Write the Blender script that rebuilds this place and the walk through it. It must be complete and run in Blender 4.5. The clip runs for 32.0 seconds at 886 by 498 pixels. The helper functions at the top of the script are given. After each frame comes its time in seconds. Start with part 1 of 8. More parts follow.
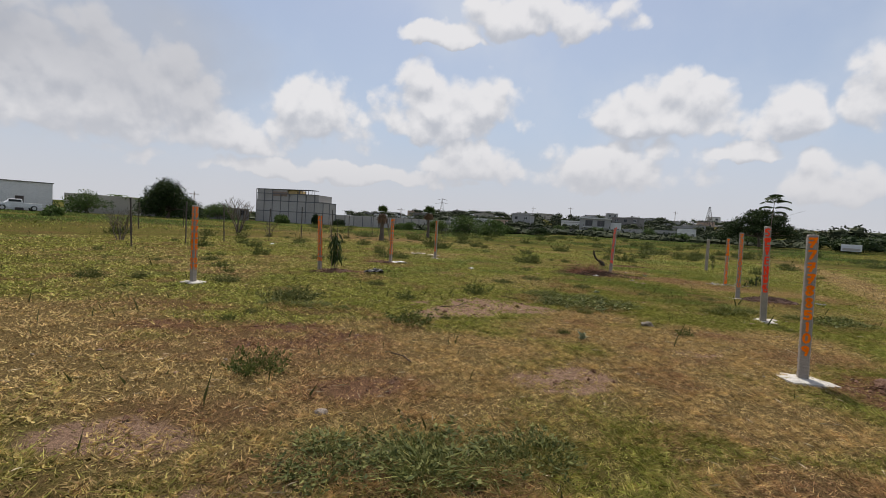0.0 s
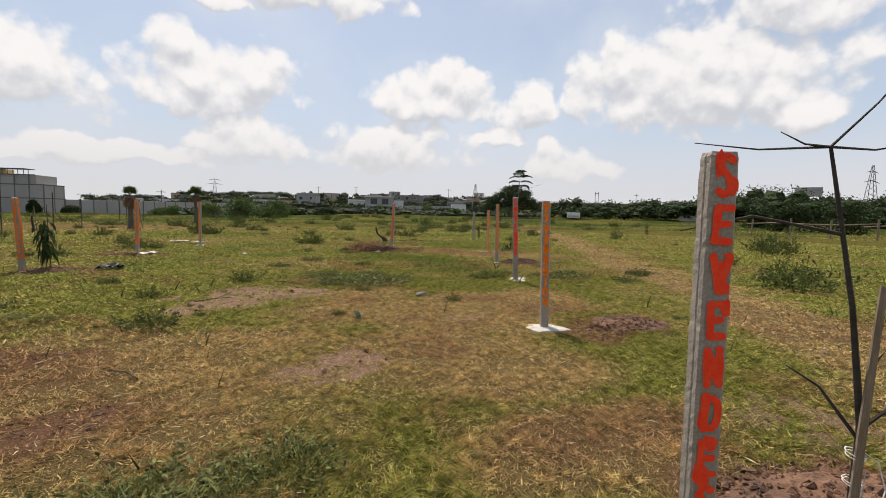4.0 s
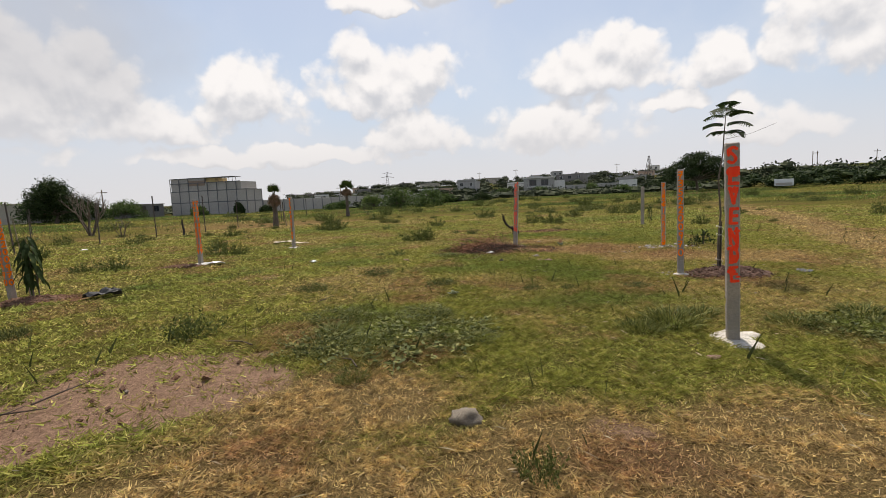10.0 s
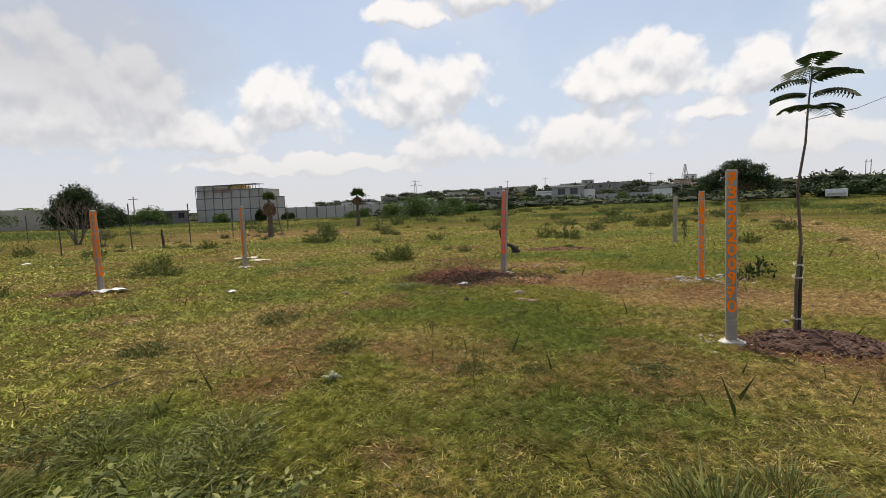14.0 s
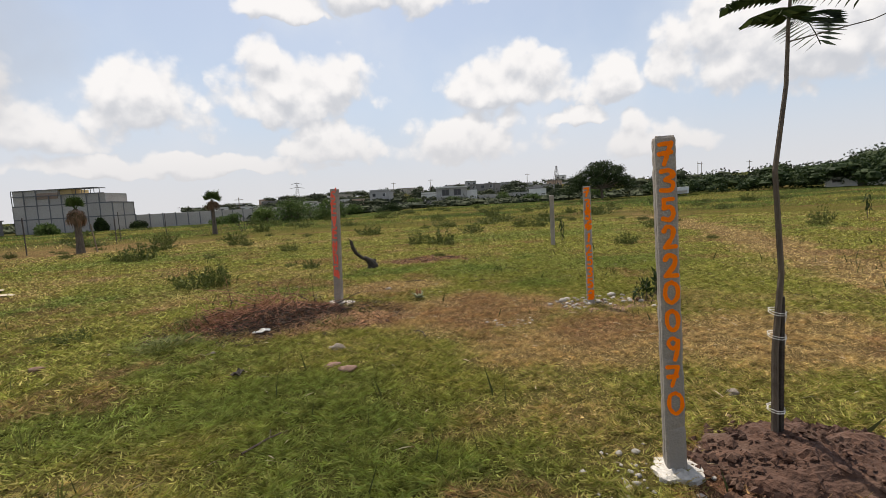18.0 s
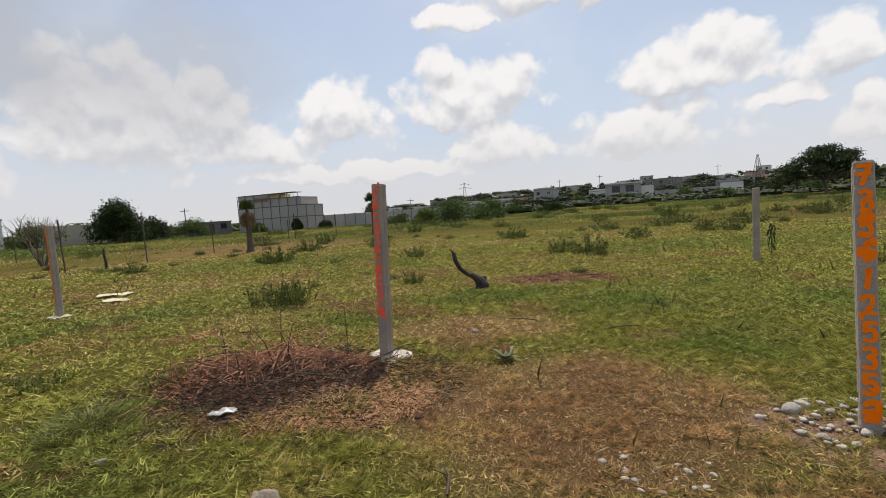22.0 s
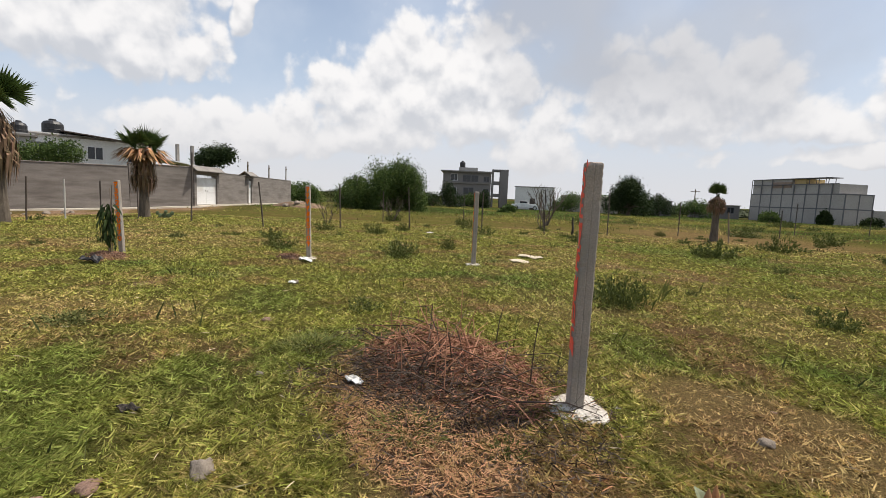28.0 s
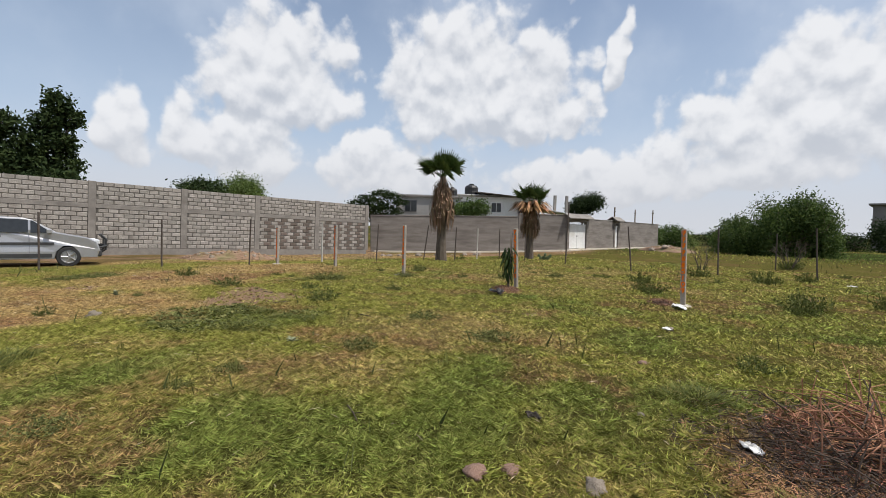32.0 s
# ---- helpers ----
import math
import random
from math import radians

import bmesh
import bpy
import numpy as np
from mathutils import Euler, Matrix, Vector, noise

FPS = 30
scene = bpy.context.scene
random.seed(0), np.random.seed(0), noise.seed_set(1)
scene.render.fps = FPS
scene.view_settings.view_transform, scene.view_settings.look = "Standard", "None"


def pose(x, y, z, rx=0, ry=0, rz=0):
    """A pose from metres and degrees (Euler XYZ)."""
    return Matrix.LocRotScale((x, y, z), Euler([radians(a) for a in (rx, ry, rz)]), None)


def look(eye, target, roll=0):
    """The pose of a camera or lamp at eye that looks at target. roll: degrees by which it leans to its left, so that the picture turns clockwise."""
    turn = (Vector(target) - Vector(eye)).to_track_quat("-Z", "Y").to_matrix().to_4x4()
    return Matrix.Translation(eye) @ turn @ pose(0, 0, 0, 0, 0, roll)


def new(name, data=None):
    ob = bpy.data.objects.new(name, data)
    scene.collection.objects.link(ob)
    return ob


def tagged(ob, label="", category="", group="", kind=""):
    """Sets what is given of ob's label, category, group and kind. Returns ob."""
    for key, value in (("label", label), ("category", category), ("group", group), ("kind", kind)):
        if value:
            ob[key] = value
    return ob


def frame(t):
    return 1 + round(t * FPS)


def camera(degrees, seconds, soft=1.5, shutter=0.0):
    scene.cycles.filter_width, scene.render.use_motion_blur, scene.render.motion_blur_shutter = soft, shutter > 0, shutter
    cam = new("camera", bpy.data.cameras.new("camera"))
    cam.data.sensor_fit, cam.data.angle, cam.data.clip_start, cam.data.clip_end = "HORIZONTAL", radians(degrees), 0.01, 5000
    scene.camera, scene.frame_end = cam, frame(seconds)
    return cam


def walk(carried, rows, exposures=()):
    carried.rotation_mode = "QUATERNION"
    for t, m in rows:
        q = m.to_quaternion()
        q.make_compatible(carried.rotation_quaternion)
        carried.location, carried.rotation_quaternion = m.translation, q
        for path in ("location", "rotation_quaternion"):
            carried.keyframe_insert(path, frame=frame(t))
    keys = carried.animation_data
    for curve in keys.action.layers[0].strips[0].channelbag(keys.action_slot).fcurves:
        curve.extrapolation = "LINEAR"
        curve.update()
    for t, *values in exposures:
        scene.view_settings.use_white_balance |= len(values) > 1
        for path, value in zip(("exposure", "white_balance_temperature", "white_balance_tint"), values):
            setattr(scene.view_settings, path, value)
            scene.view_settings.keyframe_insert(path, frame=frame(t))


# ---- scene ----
cam = camera(87.4, 32.0, soft=0.5)
PATH = [
    (0, (1.334, 1.458, 1.352), (1.301, 3.455, 1.25), 3.3),
    (0.5, (1.309, 1.509, 1.328), (1.524, 3.496, 1.247), 3.0),
    (1, (1.286, 1.525, 1.311), (1.684, 3.484, 1.232), 2.7),
    (1.5, (1.281, 1.504, 1.306), (1.827, 3.426, 1.225), 2.4),
    (2, (1.275, 1.5, 1.325), (1.928, 3.389, 1.237), 1.8),
    (2.5, (1.265, 1.48, 1.312), (2.002, 3.338, 1.23), 1.8),
    (3, (1.291, 1.507, 1.306), (2.078, 3.344, 1.217), 1.6),
    (3.5, (1.446, 1.628, 1.296), (2.293, 3.434, 1.157), 1.4),
    (5.5, (2.308, 2.764, 1.352), (2.996, 4.633, 1.178), -1.4),
    (6, (2.493, 3.126, 1.349), (3.065, 5.036, 1.192), -1.3),
    (6.5, (2.74, 3.481, 1.342), (3.263, 5.405, 1.185), -2.3),
    (7, (2.962, 3.852, 1.331), (3.408, 5.795, 1.169), -2.3),
    (7.5, (3.194, 4.2, 1.314), (3.625, 6.141, 1.102), -2.4),
    (8, (3.469, 4.511, 1.297), (3.873, 6.454, 1.051), -2.5),
    (8.5, (3.64, 4.855, 1.286), (3.965, 6.809, 1.006), -2.1),
    (9, (3.796, 5.2, 1.29), (4.085, 7.162, 1.027), -2.3),
    (9.5, (3.951, 5.567, 1.303), (4.165, 7.544, 1.086), -2.4),
    (10, (4.108, 5.943, 1.311), (4.264, 7.925, 1.091), -2.4),
    (10.5, (4.311, 6.26, 1.33), (4.554, 8.233, 1.115), -2.2),
    (11, (4.511, 6.564, 1.35), (4.795, 8.535, 1.166), -1.7),
    (11.5, (4.696, 6.912, 1.361), (4.989, 8.882, 1.177), -0.8),
    (12, (4.867, 7.239, 1.345), (5.202, 9.202, 1.154), -1.3),
    (12.5, (5.012, 7.572, 1.351), (5.212, 9.553, 1.163), -2.3),
    (13, (5.17, 7.891, 1.343), (5.242, 9.879, 1.144), -2),
    (13.5, (5.356, 8.155, 1.33), (5.443, 10.144, 1.141), -1.7),
    (14, (5.544, 8.462, 1.335), (5.576, 10.453, 1.155), -2),
    (14.5, (5.602, 8.804, 1.336), (5.549, 10.794, 1.15), -2.2),
    (16.5, (5.973, 10.136, 1.324), (5.882, 12.129, 1.182), -3.8),
    (17, (6.191, 10.374, 1.322), (6.245, 12.367, 1.165), -4.1),
    (17.5, (6.44, 10.637, 1.344), (6.708, 12.61, 1.157), -3.3),
    (18, (6.706, 10.849, 1.325), (7.204, 12.776, 1.132), -3.1),
    (18.5, (6.951, 11.113, 1.338), (7.499, 13.028, 1.155), -3.5),
    (19, (7.133, 11.469, 1.322), (7.675, 13.383, 1.116), -3.3),
    (19.5, (7.358, 11.758, 1.332), (7.879, 13.676, 1.113), -3.9),
    (20, (7.53, 12.025, 1.337), (7.876, 13.987, 1.152), -3.3),
    (20.5, (7.712, 12.403, 1.312), (7.943, 14.384, 1.166), -2.6),
    (21, (7.77, 12.685, 1.323), (7.904, 14.676, 1.198), -2.9),
    (21.5, (7.809, 12.953, 1.317), (7.755, 14.948, 1.188), -3.8),
    (22, (7.88, 13.263, 1.314), (7.679, 15.247, 1.158), -3.7),
    (22.5, (8.051, 13.493, 1.285), (7.853, 15.473, 1.092), -3.7),
    (23, (8.253, 13.675, 1.271), (7.974, 15.647, 1.083), -3.4),
    (23.5, (8.425, 13.943, 1.257), (8.079, 15.901, 1.042), -3.3),
    (24, (8.621, 14.183, 1.251), (8.231, 16.133, 1.039), -2.7),
    (24.5, (8.82, 14.454, 1.262), (8.288, 16.368, 1.035), -2.5),
    (26.5, (9.056, 15.295, 1.324), (7.718, 16.753, 1.033), -0.6),
    (27, (9.057, 15.316, 1.331), (7.54, 16.595, 1.075), 0.4),
    (27.5, (9.087, 15.305, 1.346), (7.41, 16.369, 1.106), 1.6),
    (28, (9.098, 15.311, 1.348), (7.318, 16.197, 1.133), 2.5),
    (28.5, (9.107, 15.292, 1.346), (7.26, 16.035, 1.15), 2.9),
    (29, (9.131, 15.262, 1.352), (7.227, 15.85, 1.182), 3.2),
    (29.5, (9.167, 15.227, 1.355), (7.212, 15.627, 1.217), 3.1),
    (30, (9.216, 15.193, 1.357), (7.228, 15.365, 1.223), 2.5),
    (30.5, (9.252, 15.173, 1.361), (7.257, 15.108, 1.231), 2.1),
    (31, (9.268, 15.156, 1.359), (7.289, 14.894, 1.236), 1.7),
    (31.5, (9.27, 15.141, 1.356), (7.317, 14.721, 1.266), 1.6),
    (32, (9.267, 15.126, 1.344), (7.351, 14.558, 1.263), 1.6),
]
walk(cam, [(t, look(eye, target, roll)) for t, eye, target, roll in PATH],
     [(0.0, -0.27, 6550, 12.5), (2.5, -0.08, 6700, 12.5), (5.0, -0.02, 6850, 12.5), (9.0, 0.0, 6900, 13), (14.0, 0.0, 6800, 12), (18.5, 0.0, 6800, 12), (21.0, -0.1, 6750, 12), (23.0, 0.0, 6800, 12), (26.0, 0.02, 6800, 12), (30.0, -0.04, 6500, 11), (31.5, -0.12, 6400, 11), (32.0, -0.13, 6400, 11)])

# ---- world ----
def hazy_sky():
    """Pale blue sky with cumulus banks and a milky horizon; directions in degrees of azimuth from +y and elevation."""
    w = bpy.data.worlds.new("sky")
    scene.world = w
    w.use_nodes = True
    nt = w.node_tree
    nt.nodes.clear()

    def group():
        g = bpy.data.node_groups.new("cloud_density", "ShaderNodeTree")
        g.interface.new_socket("Direction", in_out="INPUT", socket_type="NodeSocketVector")
        g.interface.new_socket("Density", in_out="OUTPUT", socket_type="NodeSocketFloat")
        n, l = g.nodes, g.links
        gi, go = n.new("NodeGroupInput"), n.new("NodeGroupOutput")

        def math_(op, a, b=None, clamp=False):
            m = n.new("ShaderNodeMath")
            m.operation, m.use_clamp = op, clamp
            for i, v in enumerate((a, b)):
                if v is None:
                    continue
                if isinstance(v, (int, float)):
                    m.inputs[i].default_value = v
                else:
                    l.new(v, m.inputs[i])
            return m.outputs[0]
        sep = n.new("ShaderNodeSeparateXYZ")
        l.new(gi.outputs[0], sep.inputs[0])
        az = math_("MULTIPLY", math_("ARCTAN2", sep.outputs[0], sep.outputs[1]), 57.29578)
        el = math_("MULTIPLY", math_("ARCSINE", sep.outputs[2]), 57.29578)

        def fbm(scale, detail, rough):
            t = n.new("ShaderNodeTexNoise")
            t.inputs["Scale"].default_value, t.inputs["Detail"].default_value = scale, detail
            t.inputs["Roughness"].default_value = rough
            l.new(gi.outputs[0], t.inputs["Vector"])
            return math_("SUBTRACT", t.outputs[0], 0.5)
        def puffs(scale):
            t = n.new("ShaderNodeTexVoronoi")
            t.feature = "SMOOTH_F1"
            t.inputs["Scale"].default_value, t.inputs["Smoothness"].default_value = scale, 0.35
            l.new(bent.outputs[0], t.inputs["Vector"])
            return math_("SUBTRACT", 0.52, t.outputs["Distance"])
        curl = n.new("ShaderNodeTexNoise")
        curl.inputs["Scale"].default_value, curl.inputs["Detail"].default_value = 24.0, 3.0
        l.new(gi.outputs[0], curl.inputs["Vector"])
        bent = n.new("ShaderNodeVectorMath")
        bent.operation = "MULTIPLY_ADD"
        bent.inputs[1].default_value = (0.05, 0.05, 0.05)
        l.new(curl.outputs["Color"], bent.inputs[0]), l.new(gi.outputs[0], bent.inputs[2])
        warp, mid, fine = fbm(5.0, 3.0, 0.5), fbm(11.0, 4.0, 0.5), fbm(34.0, 6.0, 0.55)
        azw = math_("ADD", az, math_("MULTIPLY", warp, 12.0))
        elw = math_("ADD", el, math_("MULTIPLY", mid, 5.0))
        total = None
        for a, e, ha, he in CLOUDS_AHEAD + CLOUDS_AROUND:
            da = math_("MULTIPLY", math_("SUBTRACT", azw, a), 1.0 / ha)
            up_ = math_("MULTIPLY", math_("SUBTRACT", elw, e), 1.0 / he)
            de = math_("MAXIMUM", up_, math_("MULTIPLY", up_, -2.3))
            d = math_("SUBTRACT", 1.0, math_("ADD", math_("MULTIPLY", da, da), math_("MULTIPLY", de, de)))
            total = d if total is None else math_("MAXIMUM", total, d)
        lumps = math_("ADD", math_("MULTIPLY", puffs(15.0), 1.3), math_("ADD", math_("MULTIPLY", puffs(37.0), 0.45), math_("MULTIPLY", fine, 0.7)))
        body = math_("ADD", math_("MAXIMUM", total, -1.6), lumps)
        l.new(body, go.inputs[0])
        return g

    # azimuth, height of the base, half width, height of the dome
    CLOUDS_AHEAD = [(-28, 8, 7.5, 4), (-17, 10.6, 7, 5.6), (-0.5, 12.6, 8.5, 6.2), (3, 7, 6.5, 3.8), (23, 12.8, 7.5, 5), (35, 11.8, 4.5, 4.2),
                    (18.5, 6.3, 9, 5), (31, 8.8, 2.7, 1.8), (39.5, 5.2, 6, 3.2), (-2, 21.5, 6, 1.8), (10, 23, 8, 3.4), (53, 12.5, 12.5, 8.2), (60, 19, 6, 4),
                    (62.5, 9.8, 3.5, 2.7), (-38, 9.5, 11, 8), (-51, 6.5, 6, 8), (-14, 5, 18, 1.8)]
    CLOUDS_AROUND = [(-65, 10.5, 14, 10.5), (-88, 5.5, 11, 4.2), (-125, 14.6, 8.5, 9), (-102, 14.5, 12, 11), (-87, 18, 1.6, 5.5), (-130, 7.5, 6.5, 6), (-140.5, 9, 3, 6),
                     (-113, 6, 8.5, 5.5), (-72, 7.5, 10, 6), (20, 36, 30, 9), (-60, 36, 30, 8), (-130, 40, 34, 9), (120, 18, 30, 8), (170, 20, 24, 8), (90, 32, 22, 8)]
    n, l = nt.nodes, nt.links
    out, bg = n.new("ShaderNodeOutputWorld"), n.new("ShaderNodeBackground")
    l.new(bg.outputs[0], out.inputs[0])
    co = n.new("ShaderNodeTexCoord")
    sky = n.new("ShaderNodeTexSky")
    sky.sky_type, sky.sun_disc = "NISHITA", False
    sky.sun_elevation, sky.sun_rotation = radians(SUN_EL), radians(SUN_AZ)
    sky.air_density, sky.dust_density, sky.ozone_density = 1.0, 2.0, 1.5
    gain = n.new("ShaderNodeVectorMath")
    gain.operation = "SCALE"
    gain.inputs["Scale"].default_value = SKY_GAIN
    l.new(sky.outputs[0], gain.inputs[0])
    g = group()
    here, above = n.new("ShaderNodeGroup"), n.new("ShaderNodeGroup")
    here.node_tree = above.node_tree = g
    l.new(co.outputs["Generated"], here.inputs[0])
    up = n.new("ShaderNodeVectorMath")
    up.operation = "ADD"
    up.inputs[1].default_value = (0.0, 0.0, 0.028)
    l.new(co.outputs["Generated"], up.inputs[0])
    nrm = n.new("ShaderNodeVectorMath")
    nrm.operation = "NORMALIZE"
    l.new(up.outputs[0], nrm.inputs[0])
    l.new(nrm.outputs[0], above.inputs[0])

    def ramp(v, a, b, c=0.0, d=1.0):
        m = n.new("ShaderNodeMapRange")
        m.interpolation_type = "SMOOTHSTEP"
        for i, k in enumerate((a, b, c, d)):
            m.inputs[i + 1].default_value = k
        l.new(v, m.inputs[0])
        return m.outputs[0]

    def mix(f, a, b):
        m = n.new("ShaderNodeMix")
        m.data_type = "RGBA"
        for s, v in ((m.inputs[0], f), (m.inputs[6], a), (m.inputs[7], b)):
            if isinstance(v, (tuple, float)):
                s.default_value = (*v, 1) if isinstance(v, tuple) else v
            else:
                l.new(v, s)
        return m.outputs[2]
    diff = n.new("ShaderNodeMath")
    diff.operation = "SUBTRACT"
    l.new(here.outputs[0], diff.inputs[0])
    l.new(above.outputs[0], diff.inputs[1])
    lit = ramp(diff.outputs[0], -0.8, 0.6)
    cloud = mix(lit, (0.60, 0.635, 0.69), (0.95, 0.955, 0.96))
    sep = n.new("ShaderNodeSeparateXYZ")
    l.new(co.outputs["Generated"], sep.inputs[0])
    haze = ramp(sep.outputs[2], -0.02, 0.55, 0.92, 0.2)
    base = mix(haze, gain.outputs[0], (0.585, 0.705, 0.86))
    thin = n.new("ShaderNodeTexNoise")
    thin.inputs["Scale"].default_value, thin.inputs["Detail"].default_value = 3.5, 6.0
    l.new(co.outputs["Generated"], thin.inputs["Vector"])
    open_ = ramp(sep.outputs[2], 0.45, 0.8, 1.0, 0.25)

    def times(a, b):
        m = n.new("ShaderNodeMath")
        m.operation = "MULTIPLY"
        l.new(a, m.inputs[0]), l.new(b, m.inputs[1])
        return m.outputs[0]
    veil = mix(times(ramp(thin.outputs[0], 0.40, 0.75, 0.0, 0.7), open_), base, (0.69, 0.77, 0.88))
    full = mix(times(ramp(here.outputs[0], -0.25, 0.4, 0.0, 0.94), open_), veil, cloud)
    az_, el_ = n.new("ShaderNodeMath"), n.new("ShaderNodeMath")
    az_.operation, el_.operation = "ARCTAN2", "ARCSINE"
    l.new(sep.outputs[0], az_.inputs[0]), l.new(sep.outputs[1], az_.inputs[1]), l.new(sep.outputs[2], el_.inputs[0])
    comb = n.new("ShaderNodeCombineXYZ")
    l.new(az_.outputs[0], comb.inputs[0]), l.new(el_.outputs[0], comb.inputs[1])
    wob = n.new("ShaderNodeTexNoise")
    wob.inputs["Scale"].default_value, wob.inputs["Detail"].default_value = 5.0, 5.0
    l.new(co.outputs["Generated"], wob.inputs["Vector"])
    for a, e, ra, re in ((-40, 16, 17, 10), (-52, 21, 9, 5), (-48, 15, 8, 4)):
        off = n.new("ShaderNodeVectorMath")
        off.operation = "MULTIPLY_ADD"
        off.inputs[1].default_value = (57.29578 / ra, 57.29578 / re, 0)
        off.inputs[2].default_value = (-a / ra, -e / re, 0)
        l.new(comb.outputs[0], off.inputs[0])
        ln = n.new("ShaderNodeVectorMath")
        ln.operation = "LENGTH"
        l.new(off.outputs[0], ln.inputs[0])
        sm = n.new("ShaderNodeMath")
        sm.operation = "MULTIPLY_ADD"
        l.new(wob.outputs[0], sm.inputs[0])
        sm.inputs[1].default_value = 1.6
        l.new(ln.outputs["Value"], sm.inputs[2])
        full = mix(ramp(sm.outputs[0], 1.0, 2.0, 0.62, 0.0), full, (0.50, 0.53, 0.585))
    low = mix(ramp(sep.outputs[2], 0.0, 0.21, 0.9, 0.0), full, (0.71, 0.725, 0.755))
    l.new(low, bg.inputs[0])
    bg.inputs[1].default_value = 1.0


SUN_EL, SUN_AZ = 62.0, 2.0
SKY_GAIN = 0.125
hazy_sky()
sun = new("sun", bpy.data.lights.new("sun", "SUN"))
sun.data.energy, sun.data.angle, sun.data.color = 5.0, radians(0.6), (1.0, 0.95, 0.86)
sun.matrix_world = look((0, 0, 0), (-math.sin(radians(SUN_AZ)) * math.cos(radians(SUN_EL)), -math.cos(radians(SUN_AZ)) * math.cos(radians(SUN_EL)), -math.sin(radians(SUN_EL))))


# ---- materials ----
def mat(name, c1, c2, scale=6.0, rough=0.85, bump=0.15, bscale=45.0, metal=0.0, grime=None, island=0.0, vary=0.0, trans=0.0, stretch=(1, 1, 1)):
    """Two-scale procedural surface: broad patches from c1 to c2, fine grain, bump, optional stains, and a spread over islands or objects."""
    m = bpy.data.materials.new(name)
    m.use_nodes = True
    nt = m.node_tree
    n, l = nt.nodes, nt.links
    p = n["Principled BSDF"]
    p.inputs["Roughness"].default_value, p.inputs["Metallic"].default_value = rough, metal
    if trans or island or "spray" in name:
        p.inputs["Specular IOR Level"].default_value = 0.1
    co = n.new("ShaderNodeTexCoord")
    mp = n.new("ShaderNodeMapping")
    mp.inputs["Scale"].default_value = stretch
    l.new(co.outputs["Object"], mp.inputs["Vector"])
    info = n.new("ShaderNodeObjectInfo")
    shift = n.new("ShaderNodeVectorMath")
    shift.operation = "ADD"
    l.new(mp.outputs[0], shift.inputs[0])
    k = n.new("ShaderNodeMath")
    k.operation = "MULTIPLY"
    k.inputs[1].default_value = 17.0
    l.new(info.outputs["Random"], k.inputs[0])
    l.new(k.outputs[0], shift.inputs[1])

    def noise_(s, d=4.0):
        t = n.new("ShaderNodeTexNoise")
        t.inputs["Scale"].default_value, t.inputs["Detail"].default_value = s, d
        l.new(shift.outputs[0], t.inputs["Vector"])
        return t.outputs[0]

    def mixc(f, a, b, mode="MIX"):
        x = n.new("ShaderNodeMix")
        x.data_type, x.blend_type = "RGBA", mode
        for s, v in ((x.inputs[0], f), (x.inputs[6], a), (x.inputs[7], b)):
            if isinstance(v, tuple):
                s.default_value = (*v, 1)
            elif isinstance(v, float):
                s.default_value = v
            else:
                l.new(v, s)
        return x.outputs[2]

    def ramp(v, a, b, c=0.0, d=1.0):
        r = n.new("ShaderNodeMapRange")
        for i, q in enumerate((a, b, c, d)):
            r.inputs[i + 1].default_value = q
        l.new(v, r.inputs[0])
        return r.outputs[0]
    col = mixc(ramp(noise_(scale), 0.3, 0.7), tuple(c1), tuple(c2))
    fine = noise_(bscale, 6.0)
    g = n.new("ShaderNodeHueSaturation")
    l.new(col, g.inputs["Color"])
    l.new(ramp(fine, 0.25, 0.75, *((0.95, 1.05) if "spray" in name else (0.78, 1.2))), g.inputs["Value"])
    col = g.outputs[0]
    if grime:
        col = mixc(ramp(noise_(scale * 0.45, 7.0), 0.5, 0.72), col, tuple(grime))
    for amount, src in ((island, "island"), (vary, "object")):
        if amount:
            if src == "island":
                ge = n.new("ShaderNodeNewGeometry")
                o = ge.outputs["Random Per Island"]
            else:
                o = info.outputs["Random"]
            h = n.new("ShaderNodeHueSaturation")
            l.new(col, h.inputs["Color"])
            l.new(ramp(o, 0, 1, 1 - amount, 1 + amount), h.inputs["Value"])
            l.new(ramp(o, 0, 1, 0.5 + amount * 0.05, 0.5 - amount * 0.05), h.inputs["Hue"])
            col = h.outputs[0]
    l.new(col, p.inputs["Base Color"])
    if bump:
        b = n.new("ShaderNodeBump")
        b.inputs["Strength"].default_value, b.inputs["Distance"].default_value = bump, 0.02
        l.new(fine, b.inputs["Height"])
        l.new(b.outputs[0], p.inputs["Normal"])
    if trans:
        t = n.new("ShaderNodeBsdfTranslucent")
        l.new(col, t.inputs[0])
        mx = n.new("ShaderNodeMixShader")
        mx.inputs[0].default_value = trans
        l.new(p.outputs[0], mx.inputs[1])
        l.new(t.outputs[0], mx.inputs[2])
        l.new(mx.outputs[0], n["Material Output"].inputs[0])
    return m


